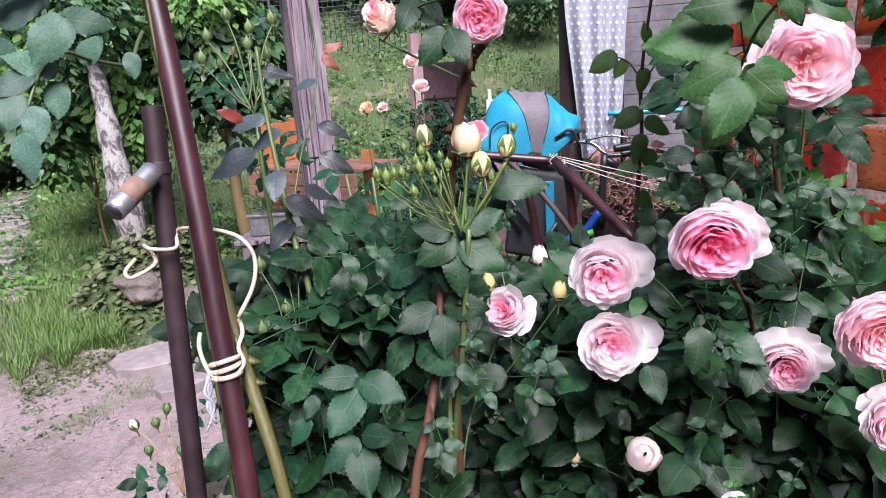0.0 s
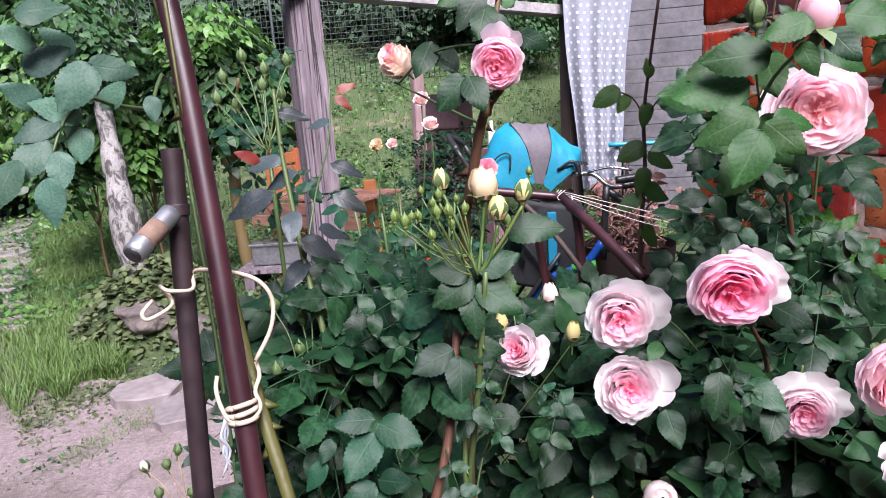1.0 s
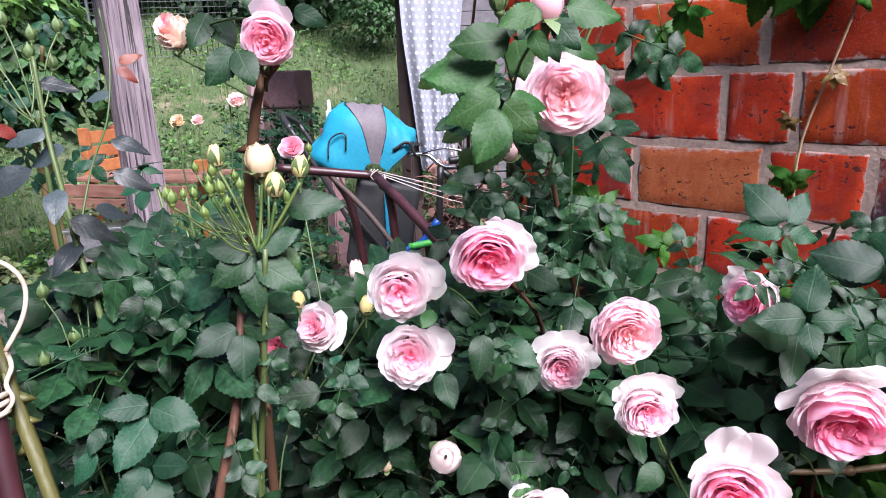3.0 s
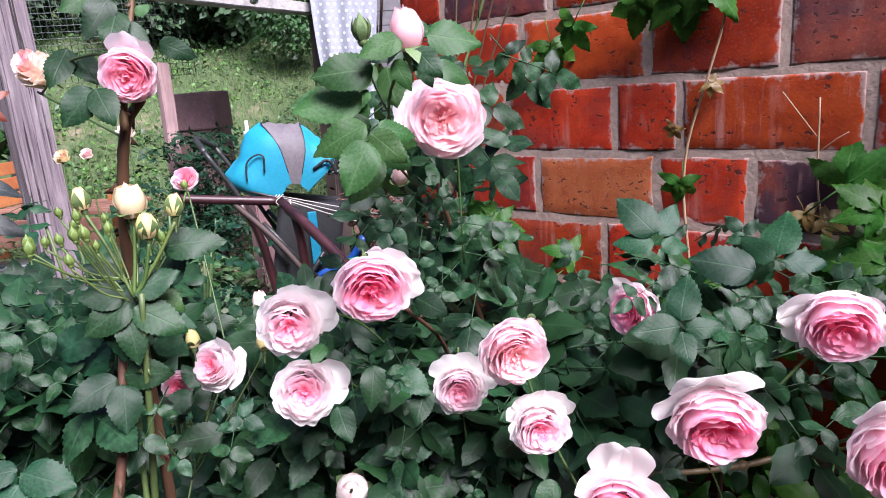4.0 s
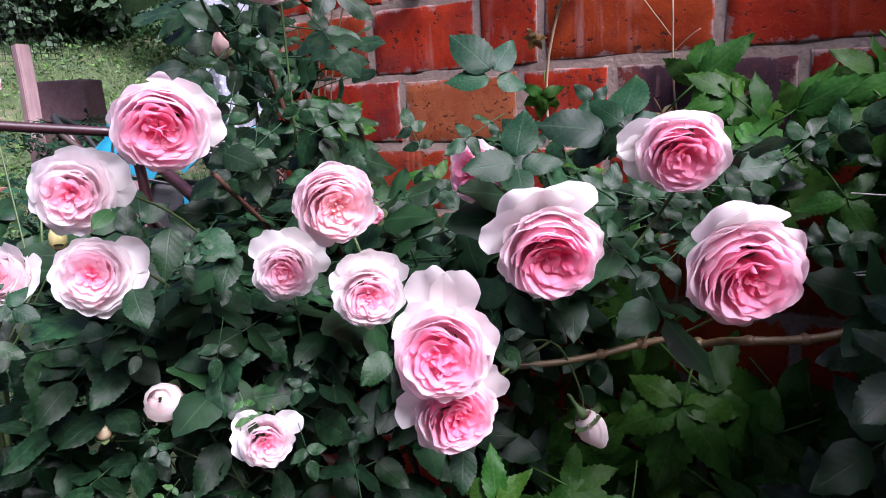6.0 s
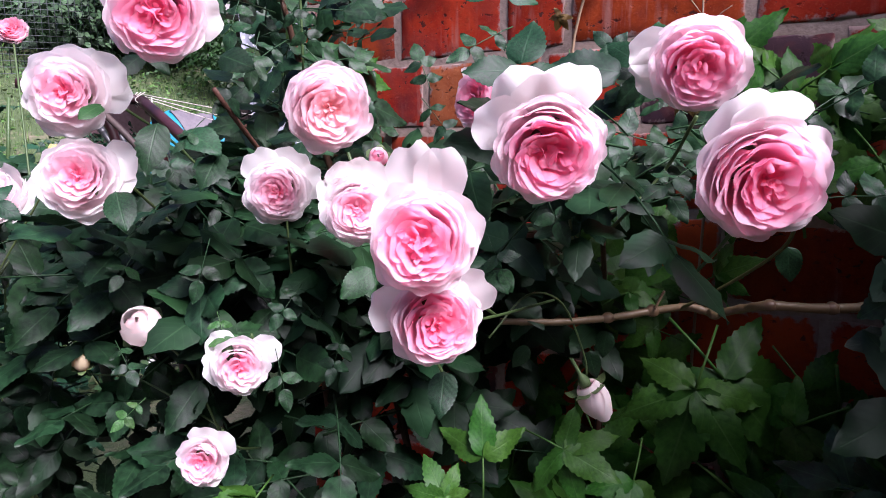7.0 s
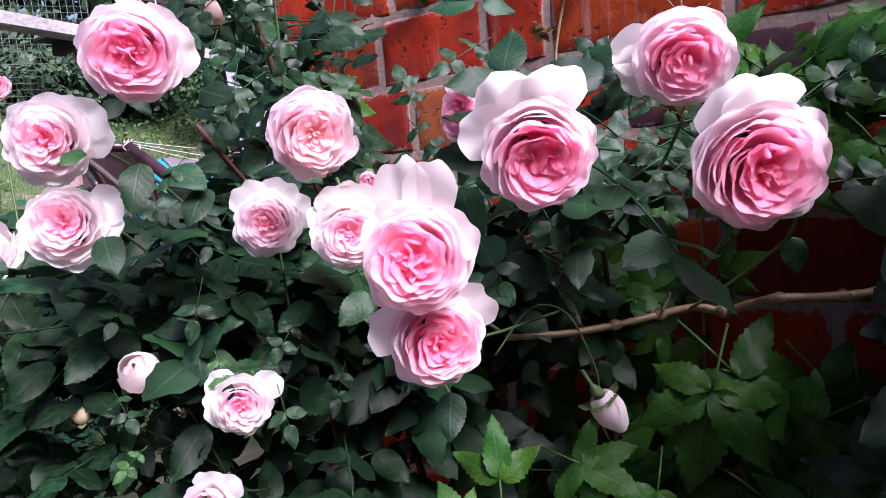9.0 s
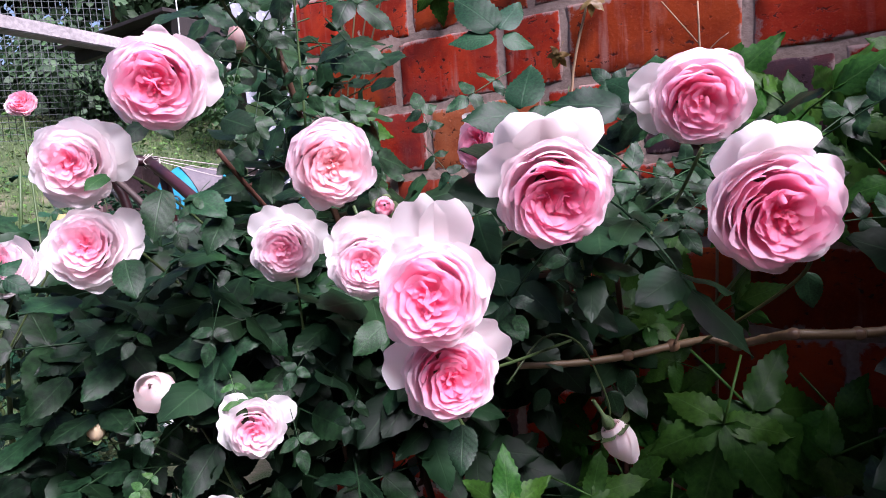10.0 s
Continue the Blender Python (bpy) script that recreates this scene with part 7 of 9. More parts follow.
stalk(standard, [(0.26, 1.95, 0.0), (0.25, 1.92, 0.9), (0.242, 1.88, 1.33), (0.236, 1.846, 1.424), (0.244, 1.826, 1.50), (0.262, 1.815, 1.53)], (0.008, 0.0052), CANE, "cane", 18, 7)
stalk(standard, [(0.252, 1.825, 1.50), (0.25, 1.81, 1.53), (0.246, 1.803, 1.545)], 0.002)
stalk(standard, [(0.236, 1.81, 1.50), (0.244, 1.812, 1.55), (0.264, 1.831, 1.582), (0.284, 1.842, 1.633), (0.301, 1.857, 1.693)], (0.0045, 0.0028), CANE, "cane", 8, 9)
stalk(standard, [(0.284, 1.842, 1.633), (0.278, 1.86, 1.66), (0.274, 1.873, 1.681)], 0.002)
stalk(standard, [(0.258, 1.828, 1.575), (0.242, 1.871, 1.579), (0.236, 1.94, 1.572), (0.232, 2.005, 1.545)], 0.002)
stalk(standard, [(0.245, 1.83, 1.49), (0.24, 1.93, 1.52), (0.232, 2.015, 1.548)], 0.002)
stalk(standard, [(0.30, 1.96, 1.0), (0.34, 1.95, 1.1), (0.355, 1.935, 1.15)], 0.002)
stalk(standard, [(0.25, 1.92, 0.9), (0.30, 1.96, 1.0), (0.42, 2.02, 1.12), (0.505, 2.046, 1.172)], 0.002)
stalk(standard, [(0.30, 1.96, 1.0), (0.34, 1.88, 1.12), (0.371, 1.835, 1.20)], 0.0014)
stalk(standard, [(0.42, 2.02, 1.12), (0.46, 2.12, 1.28), (0.49, 2.195, 1.38)], 0.002)
stalk(standard, [(0.18, 1.85, 0.0), (0.19, 1.82, 0.8), (0.181, 1.811, 1.062), (0.20, 1.83, 1.2)], (0.0045, 0.003), STEM, "cane", 6, 8)


# the last 620 spots are out of view, put there to shade the wall
scatter_leaves(climber, climber_spots(175, 11, 0.08) + climber_spots(640, 12, 0.40, 0.12) + climber_spots(620, 14, 0.5, -0.05, 0.3, 0.9, 0.7), ROSE_MESH, ROSE_LEAVES_LOW, LEAF, 13, 190)
# short side shoots between the blooms and the wall
rnd = random.Random(47)
for k in range(46):
    p = Vector((rnd.uniform(0.60, 0.90), rnd.uniform(1.08, 1.50), rnd.uniform(1.165, 1.275)))
    if hides_bloom(p, 0.04):
        continue
    a = rnd.uniform(0, 6.283)
    put_leaf(climber, ROSE_MESH, p, (math.cos(a), math.sin(a), rnd.uniform(0.0, 0.7)), (-0.7 + rnd.uniform(-0.3, 0.3), -0.35 + rnd.uniform(-0.3, 0.3), 0.6), rnd.uniform(0.085, 0.12), rnd)
# the shoots that rise at the wall's corner
rnd = random.Random(44)
shoot = []
while len(shoot) < 72:
    x = rnd.uniform(0.46, 0.95)
    q = Vector((x, 1.15 + 0.86 * x + rnd.uniform(-0.02, 0.10), rnd.uniform(1.18, 1.36 + 0.3 * x)))
    if not hides_bloom(q, 0.09):
        shoot.append(q)
scatter_leaves(climber, shoot, ROSE_MESH, ROSE_LEAVES_LOW, LEAF, 45, 100, (0.11, 0.15))


def standard_spots(count, seed, inset=0.0, lowest=0.6):
    rnd = random.Random(seed)
    out = []
    while len(out) < count:
        x, y = rnd.uniform(0.07, 0.50), rnd.uniform(1.78, 2.25)
        top = 1.30 - 0.5 * max(0.0, 0.16 - x) - 0.25 * max(0.0, y - 1.85)
        top -= 0.6 * max(0.0, x - 0.26)
        z = top - rnd.random() ** 1.5 * (top - lowest)
        x, y = x + inset * 0.6, y + inset * 0.8
        if x > 0.13 and z < 1.10 and rnd.random() < 0.93:
            continue
        if x < 0.10 and y < 1.86 or hides_bloom(Vector((x, y, z)), 0.11):
            continue
        out.append(Vector((x, y, z)))
    return out


scatter_leaves(standard, standard_spots(105, 21, 0.0, 0.98) + standard_spots(230, 22, 0.12, 0.8), ROSE_MESH + BLUE_MESH[:3], ROSE_LEAVES_LOW, LEAF, 23, 150, (0.12, 0.165), (-0.45, -0.65, 0.6))

# ---- the young purple-leaved rose at the edge of the bed ----
young = thing("young_rose", "young rose with purple-grey leaves and green buds", "rose bush", (0.06, 2.0, 0.0))
stalk(young, [(0.11, 1.95, 0.0), (0.10, 1.965, 0.7), (0.09, 1.98, 1.177), (0.086, 2.022, 1.307), (0.085, 2.05, 1.40), (0.086, 2.072, 1.466), (0.09, 2.09, 1.55)], (0.0055, 0.0025), STEM, "cane", 10, 3)
stalk(young, [(0.088, 2.03, 1.33), (0.13, 2.08, 1.41), (0.18, 2.15, 1.47), (0.21, 2.2, 1.55), (0.21, 2.21, 1.62)], 0.0018, STEM)
stalk(young, [(-0.024, 1.775, 0.0), (-0.024, 1.785, 0.9), (-0.022, 1.803, 1.091), (-0.029, 1.867, 1.22), (-0.035, 1.925, 1.359), (-0.038, 1.985, 1.508), (-0.036, 2.029, 1.601), (-0.05, 2.06, 1.7)], (0.0085, 0.005), STEM_OLD, "cane", 14, 4)
for k, (p, d, s) in enumerate((((0.086, 2.07, 1.46), (-0.9, 0.3, -0.1), 0.045), ((0.09, 2.09, 1.52), (0.7, -0.4, -0.1), 0.04), ((0.05, 2.0, 1.425), (-0.8, 0.2, -0.25), 0.06), ((0.18, 2.15, 1.44), (0.5, -0.4, -0.2), 0.048),
                               ((0.16, 2.10, 1.40), (0.6, -0.4, -0.3), 0.05), ((0.10, 2.06, 1.44), (-0.6, 0.5, -0.2), 0.05), ((0.08, 2.02, 1.36), (0.7, -0.3, -0.4), 0.055), ((0.09, 2.03, 1.33), (-0.5, -0.3, -0.3), 0.05),
                               ((0.07, 2.0, 1.40), (-0.3, -0.6, -0.4), 0.045), ((0.12, 2.06, 1.36), (0.8, 0.1, -0.2), 0.05), ((0.2, 2.18, 1.50), (-0.5, 0.4, 0.0), 0.04))):
    put_leaf(young, PURPLE_MESH, p, d, (-0.3, -0.6, 0.7), s * 1.1, index=k)
for p, d in (((0.225, 2.22, 1.54), (0.5, -0.4, -0.5)), ((0.228, 2.22, 1.545), (0.4, -0.2, 0.2)), ((0.05, 2.05, 1.46), (-0.5, -0.2, 0.3))):
    put_leaf(young, RED_MESH, p, d, (-0.3, -0.7, 0.4), 0.035)
for k, p in enumerate(((0.083, 2.014, 1.268), (0.070, 2.016, 1.250), (0.041, 2.038, 1.268), (0.061, 2.009, 1.212), (0.018, 1.972, 1.205), (-0.063, 2.031, 1.173), (0.10, 2.01, 1.255), (0.03, 1.98, 1.18), (0.055, 1.99, 1.16))):
    hip(young, p, (0.05 * (k % 3) - 0.05, 0.0, 1.0), 0.018, k)
    stalk(young, [(0.05, 1.975, 1.08), ((0.05 + p[0]) / 2 + 0.006, (1.975 + p[1]) / 2, p[2] - 0.05), p], 0.0013)
stalk(young, [(0.07, 1.96, 0.7), (0.06, 1.97, 0.95), (0.05, 1.975, 1.08)], 0.002, STEM)
rnd = random.Random(71)
spots = [Vector((rnd.uniform(-0.02, 0.16), rnd.uniform(1.86, 2.08), rnd.uniform(0.7, 1.16))) for _ in range(38)]
spots = [q for q in spots if not hides_bloom(q)]
scatter_leaves(young, spots, BLUE_MESH, ROSE_LEAVES_LOW, LEAF_BLUE, 72, 70, (0.07, 0.11), (-0.3, -0.6, 0.6))

# ---- spray of bluish leaves that hangs over the path ----
spray = thing("rose_spray", "arching rose spray with soft bluish green leaves", "rose bush", (-0.13, 1.95, 0.0))
stalk(spray, [(-0.10, 1.99, 0.0), (-0.05, 1.98, 0.9), (-0.025, 2.151, 1.531), (-0.066, 2.086, 1.534), (-0.107, 2.009, 1.539), (-0.134, 1.970, 1.546), (-0.157, 1.951, 1.525), (-0.172, 1.935, 1.495)], (0.0032, 0.0014), STEM)
SPRAY = (
    ((-0.181, 1.944, 1.621), (0.93, -0.27, 0.24), 0.045),
    ((-0.183, 1.969, 1.575), (0.87, -0.26, 0.41), 0.046),
    ((-0.129, 1.948, 1.576), (0.94, -0.28, -0.18), 0.043),
    ((-0.125, 1.938, 1.576), (-0.68, -0.13, -0.72), 0.053),
    ((-0.140, 1.961, 1.528), (-0.90, -0.24, 0.36), 0.047),
    ((-0.160, 1.951, 1.526), (-0.95, -0.25, -0.20), 0.044),
    ((-0.171, 1.941, 1.506), (-0.80, -0.27, -0.53), 0.047),
    ((-0.166, 1.931, 1.498), (-0.10, -0.34, -0.94), 0.038),
    ((-0.179, 1.919, 1.475), (-0.14, -0.32, -0.94), 0.044),
    ((-0.143, 1.961, 1.519), (-0.22, -0.31, -0.92), 0.036),
    ((-0.064, 2.055, 1.549), (-0.03, -0.29, -0.96), 0.031),
    ((-0.136, 1.978, 1.590), (-0.72, -0.34, 0.60), 0.035),
    ((-0.173, 1.971, 1.543), (-0.81, -0.34, 0.48), 0.036),
    ((-0.118, 2.010, 1.537), (0.62, -0.36, 0.70), 0.036),
    ((-0.199, 1.929, 1.493), (-0.64, -0.28, -0.72), 0.050),
    ((-0.168, 1.957, 1.594), (-0.77, -0.34, 0.54), 0.035),
)
for k, (p, d, s) in enumerate(SPRAY):
    put_leaf(spray, SOFT_SINGLE_MESH, p, d, (-0.25 + 0.2 * math.sin(k * 2.1), -0.8, 0.35 + 0.25 * math.cos(k * 1.3)), s * 1.04, index=k)

low = thing("budding_rose", "low rose shoot with small pale buds by the path", "rose bush", (-0.10, 2.05, 0.0))
for k, p in enumerate(((-0.139, 2.079, 1.080), (-0.115, 2.06, 1.085), (-0.13, 2.05, 1.055), (-0.094, 2.043, 1.045), (-0.10, 2.07, 1.095))):
    if k:
        hip(low, p, (-0.2 + 0.1 * k, -0.1, 0.9), 0.014, k)
    else:
        bud(low, p, (-0.2, -0.1, 0.9), 0.017, PETAL_BLUSH, 0.9, 0.0, 0.8, k)
    stalk(low, [(-0.10, 2.05, 0.98), ((-0.10 + p[0]) / 2, (2.05 + p[1]) / 2, p[2] - 0.03), p], 0.0011, TWIG)
stalk(low, [(-0.09, 2.04, 0.0), (-0.095, 2.045, 0.6), (-0.10, 2.05, 0.98)], (0.003, 0.002), STEM)
rnd = random.Random(81)
scatter_leaves(low, [Vector((rnd.uniform(-0.16, -0.03), rnd.uniform(1.98, 2.1), rnd.uniform(0.75, 1.03))) for _ in range(26)], BLUE_MESH, ROSE_LEAVES_LOW, LEAF_BLUE, 82, 40, (0.05, 0.08))

# ---- rose with green hips behind the pipes ----
hips = thing("hip_rose", "rose bush with clusters of large green buds", "rose bush", (0.12, 2.25, 0.0))
stalk(hips, [(0.12, 2.22, 0.0), (0.11, 2.21, 0.9), (0.105, 2.203, 1.352), (0.11, 2.22, 1.45)], (0.005, 0.003), STEM, "cane", 5, 2)
for k, p in enumerate(((0.072, 2.294, 1.572), (0.13, 2.264, 1.58), (0.145, 2.243, 1.54), (0.10, 2.27, 1.60), (0.06, 2.30, 1.54), (0.12, 2.25, 1.555), (0.16, 2.24, 1.59), (0.085, 2.28, 1.53))):
    hip(hips, p, (0.04 * (k % 3) - 0.04, 0, 1), 0.02, k)
    stalk(hips, [(0.109 + 0.006 * math.sin(k), 2.22, 1.455 + 0.012 * (k % 3)), ((0.107 + p[0]) / 2, (2.21 + p[1]) / 2, p[2] - 0.045), p], 0.0018, STEM)

rnd = random.Random(61)
scatter_leaves(hips, [Vector((rnd.uniform(0.03, 0.2), rnd.uniform(2.22, 2.36), rnd.uniform(1.36, 1.62))) for _ in range(16)], BLUE_MESH, ROSE_LEAVES_LOW, LEAF_BLUE, 62, 16, (0.06, 0.09), (-0.3, -0.7, 0.5))

# ---- far rose bushes in the bed behind ----
def far_rose(x, y, h, wide, count, blooms, seed, label):
    ob = thing("garden_rose", label, "rose bush", (x, y, 0.0))
    rnd = random.Random(seed)
    for k in range(5):
        a = k * 1.26
        stalk(ob, [(x, y, 0), (x + math.cos(a) * wide * 0.3, y + math.sin(a) * wide * 0.3, h * 0.5), (x + math.cos(a) * wide * 0.7, y + math.sin(a) * wide * 0.7, h * 0.95)], (0.007, 0.003), STEM, "cane", 4, k)
    items = []
    for _ in range(count):
        p = Vector((rnd.gauss(0, wide * 0.5), rnd.gauss(0, wide * 0.5), h * rnd.uniform(0.25, 1.0)))
        items.append((*ROSE_LEAVES_LOW[rnd.randrange(5)], leaf_pose(p, (rnd.uniform(-1, 1), rnd.uniform(-1, 1), rnd.uniform(-0.6, 0.3)), (rnd.uniform(-0.6, 0.6), rnd.uniform(-1, 0.2), 0.8), rnd.uniform(0.08, 0.13))))
    joined_leaves("leaves", items, LEAF_BLUE, ob)
    for k, (px, py, pz, kind, s) in enumerate(blooms):
        rose(ob, (px, py, pz + 0.01), (-0.35 + rnd.uniform(-0.2, 0.2), -0.6, 0.7), s * 0.95, kind, seed=10 + k % 3, openness=0.45, ring=3, label="small half-open rose")
        stalk(ob, [(x + (px - x) * 0.6, y + (py - y) * 0.6, pz - 0.25), (px, py, pz - 0.1), (px, py, pz)], 0.002)


far_rose(0.46, 2.46, 1.38, 0.17, 60, ((0.488, 2.386, 1.47, PETAL_BLUSH, 0.04), (0.481, 2.405, 1.52, PETAL_BLUSH, 0.04), (0.385, 2.432, 1.435, PETAL_IVORY, 0.034), (0.457, 2.508, 1.43, PETAL_BLUSH, 0.03)), 3, "rose bush with small blush blooms behind the bed")
far_rose(0.75, 2.95, 1.15, 0.25, 90, (), 4, "bluish leaved rose bush in the bed")
far_rose(0.45, 3.2, 0.95, 0.25, 80, ((0.42, 3.1, 0.98, PETAL_IVORY, 0.04), (0.6, 3.15, 0.9, PETAL_IVORY, 0.04)), 5, "bluish leaved rose bush in the bed")
far_rose(1.05, 3.5, 1.12, 0.3, 150, ((1.0, 3.4, 0.9, RED_PAINT, 0.06),), 6, "rose bush with a red flower in the bed")
far_rose(2.60, 5.98, 1.30, 0.34, 800, (), 8, "dark leaved rose bush in front of a wooden chest")
far_rose(0.25, 2.75, 0.85, 0.2, 60, (), 7, "bluish leaved rose bush in the bed")

def sapling():
    """A thin upright stem with pointed leaves in front of the curtain."""
    ob = thing("sapling", "thin upright sapling with pointed green leaves", "shrub", (1.53, 2.82, 0.0))
    stalk(ob, [(1.53, 2.82, 0.0), (1.54, 2.82, 0.9), (1.583, 2.837, 1.25), (1.592, 2.848, 1.45), (1.613, 2.803, 1.82)], (0.009, 0.005), CANE, "trunk", 4, 2)
    stalk(ob, [(1.59, 2.845, 1.42), (1.565, 2.88, 1.49), (1.52, 2.93, 1.52)], 0.004, CANE, "twig")
    stalk(ob, [(1.592, 2.846, 1.40), (1.61, 2.82, 1.46), (1.63, 2.79, 1.50)], 0.004, CANE, "twig")
    leaves = (((1.538, 2.906, 1.521), (-0.72, 0.6, -0.45), 0.15), ((1.56, 2.89, 1.50), (-0.5, 0.2, -0.8), 0.10), ((1.60, 2.84, 1.47), (-0.4, -0.2, -0.85), 0.12), ((1.62, 2.80, 1.49), (0.4, -0.5, -0.75), 0.12),
              ((1.63, 2.79, 1.50), (0.8, -0.5, -0.2), 0.10), ((1.60, 2.83, 1.55), (-0.2, -0.1, 0.9), 0.09), ((1.585, 2.84, 1.33), (-0.8, 0.3, -0.4), 0.15), ((1.59, 2.83, 1.30), (0.6, -0.5, -0.5), 0.14),
              ((1.58, 2.83, 1.25), (-0.5, -0.2, -0.8), 0.14), ((1.57, 2.83, 1.18), (0.8, -0.4, -0.4), 0.15), ((1.56, 2.83, 1.15), (-0.8, 0.4, -0.4), 0.13), ((1.55, 2.82, 1.05), (0.5, -0.3, -0.7), 0.15))
    for n, (p, d, size) in enumerate(leaves):
        put_leaf(ob, SAPLING_MESH, p, d, (-0.4, -0.75, 0.5), size * 0.74, index=n)


sapling()

# ---- creeper on the wall ----
creeper = thing("wall_creeper", "five-leaved creeper climbing the brick wall on thin stems", "creeper", (1.0, 1.4, 0.0))
stalk(creeper, [(1.0, 1.42, 0.0), (1.012, 1.45, 0.7), (1.02, 1.52, 1.18), (1.027, 1.535, 1.36), (1.027, 1.50, 1.50), (1.026, 1.478, 1.58), (1.025, 1.47, 1.66)], (0.003, 0.0016), TWIG)
stalk(creeper, [(1.0, 1.30, 0.0), (1.012, 1.32, 0.8), (1.022, 1.318, 1.2), (1.028, 1.335, 1.33), (1.03, 1.34, 1.46)], (0.0026, 0.0012), TWIG)
stalk(creeper, [(1.03, 1.338, 1.40), (1.028, 1.36, 1.43), (1.03, 1.39, 1.47)], 0.001, TWIG)
stalk(creeper, [(1.03, 1.338, 1.38), (1.028, 1.315, 1.40), (1.03, 1.30, 1.41)], 0.001, TWIG)
for k in range(4):
    stalk(creeper, [(0.98, 2.02 - 0.012 * k, 0.9), (1.0, 2.03 - 0.015 * k, 1.3), (1.015, 2.01 - 0.03 * k, 1.55), (1.02, 1.97 - 0.08 * k, 1.9)], 0.0026, BRANCH)


def wall_leaf(p, d, s, meshes=None, k=0, n=(-0.75, -0.45, 0.4)):
    put_leaf(creeper, meshes or CREEPER_MESH, p, d, n, s, index=k)


wall_leaf((1.0, 1.60, 1.625), (0.1, 0.25, -1.0), 0.098, None, 0)
wall_leaf((1.0, 1.535, 1.635), (0.0, -0.3, -0.9), 0.115, None, 1)
wall_leaf((1.0, 1.50, 1.66), (0.0, -0.5, -0.6), 0.127, None, 2)
wall_leaf((0.99, 1.72, 1.60), (0.0, 0.5, -0.8), 0.08, CREEPER_OLD_MESH, 3)
wall_leaf((1.0, 1.77, 1.57), (0.0, -0.2, -0.9), 0.085, CREEPER_OLD_MESH, 1)
wall_leaf((1.01, 1.535, 1.33), (0.0, 0.1, -1.0), 0.063, None, 0)
wall_leaf((1.015, 1.55, 1.42), (0.0, 0.3, -0.5), 0.035, BRONZE_MESH, 1)
wall_leaf((1.015, 1.49, 1.49), (0.0, -0.6, -0.4), 0.035, BRONZE_MESH, 0)
wall_leaf((1.01, 1.345, 1.29), (0.0, -0.3, -0.6), 0.05, BRONZE_MESH, 0)
wall_leaf((1.01, 1.32, 1.285), (0.0, -0.8, -0.2), 0.05, BRONZE_MESH, 1)
rnd = random.Random(53)
for k in range(34):
    p = Vector((rnd.uniform(0.84, 1.0), rnd.uniform(0.92, 1.30), rnd.uniform(1.17, 1.34)))
    put_leaf(creeper, CREEPER_MESH, p, (rnd.uniform(-0.6, 0.2), rnd.uniform(-0.8, 0.8), rnd.uniform(-0.8, 0.7)), (-0.8, -0.2 + rnd.uniform(-0.4, 0.4), 0.5), rnd.uniform(0.08, 0.12), rnd)
for k in range(26):
    p = Vector((rnd.uniform(0.80, 0.98), rnd.uniform(1.35, 1.95), rnd.uniform(1.0, 1.22)))
    put_leaf(creeper, CREEPER_OLD_MESH, p, (rnd.uniform(-0.6, 0.2), rnd.uniform(-0.8, 0.8), rnd.uniform(-0.8, 0.4)), (-0.8, -0.2 + rnd.uniform(-0.4, 0.4), 0.5), rnd.uniform(0.06, 0.10), rnd)
for k in range(14):
    p = Vector((rnd.uniform(0.86, 0.98), rnd.uniform(1.30, 1.70), rnd.uniform(0.72, 0.98)))
    put_leaf(creeper, CREEPER_OLD_MESH, p, (rnd.uniform(-0.6, 0.2), rnd.uniform(-0.8, 0.8), rnd.uniform(-0.8, 0.4)), (-0.8, -0.2 + rnd.uniform(-0.4, 0.4), 0.5), rnd.uniform(0.07, 0.1), rnd)
for k in range(4):
    p = Vector((rnd.uniform(0.86, 0.97), rnd.uniform(1.25, 1.5), rnd.uniform(0.93, 1.12)))
    put_leaf(creeper, CREEPER_MESH, p, (rnd.uniform(-0.6, 0.2), rnd.uniform(-0.8, 0.8), rnd.uniform(-0.8, 0.4)), (-0.8, -0.2 + rnd.uniform(-0.4, 0.4), 0.5), rnd.uniform(0.06, 0.085), rnd)
for k in range(30):
    p = Vector((rnd.uniform(0.82, 0.98), rnd.uniform(0.92, 1.3), rnd.uniform(0.55, 0.92)))
    put_leaf(creeper, CREEPER_OLD_MESH, p, (rnd.uniform(-0.6, 0.2), rnd.uniform(-0.8, 0.8), rnd.uniform(-0.9, 0.2)), (-0.8, -0.2 + rnd.uniform(-0.4, 0.4), 0.5), rnd.uniform(0.08, 0.13), rnd)
# out-of-view leaves added to keep the sun off the lower wall
for k in range(80):
    p = Vector((rnd.uniform(0.90, 1.02), rnd.uniform(0.35, 0.98), rnd.uniform(0.85, 1.8)))
    put_leaf(creeper, CREEPER_OLD_MESH, p, (rnd.uniform(-0.6, 0.2), rnd.uniform(-0.8, 0.8), rnd.uniform(-0.8, 0.4)), (-0.8, -0.3 + rnd.uniform(-0.4, 0.4), 0.5), rnd.uniform(0.10, 0.14), rnd)
for k in range(14):
    p = Vector((rnd.uniform(0.84, 0.99), rnd.uniform(1.08, 1.5), rnd.uniform(0.74, 0.94)))
    put_leaf(creeper, CREEPER_OLD_MESH, p, (rnd.uniform(-0.6, 0.2), rnd.uniform(-0.8, 0.8), rnd.uniform(-0.9, 0.1)), (-0.8, -0.2 + rnd.uniform(-0.4, 0.4), 0.5), rnd.uniform(0.11, 0.16), rnd)
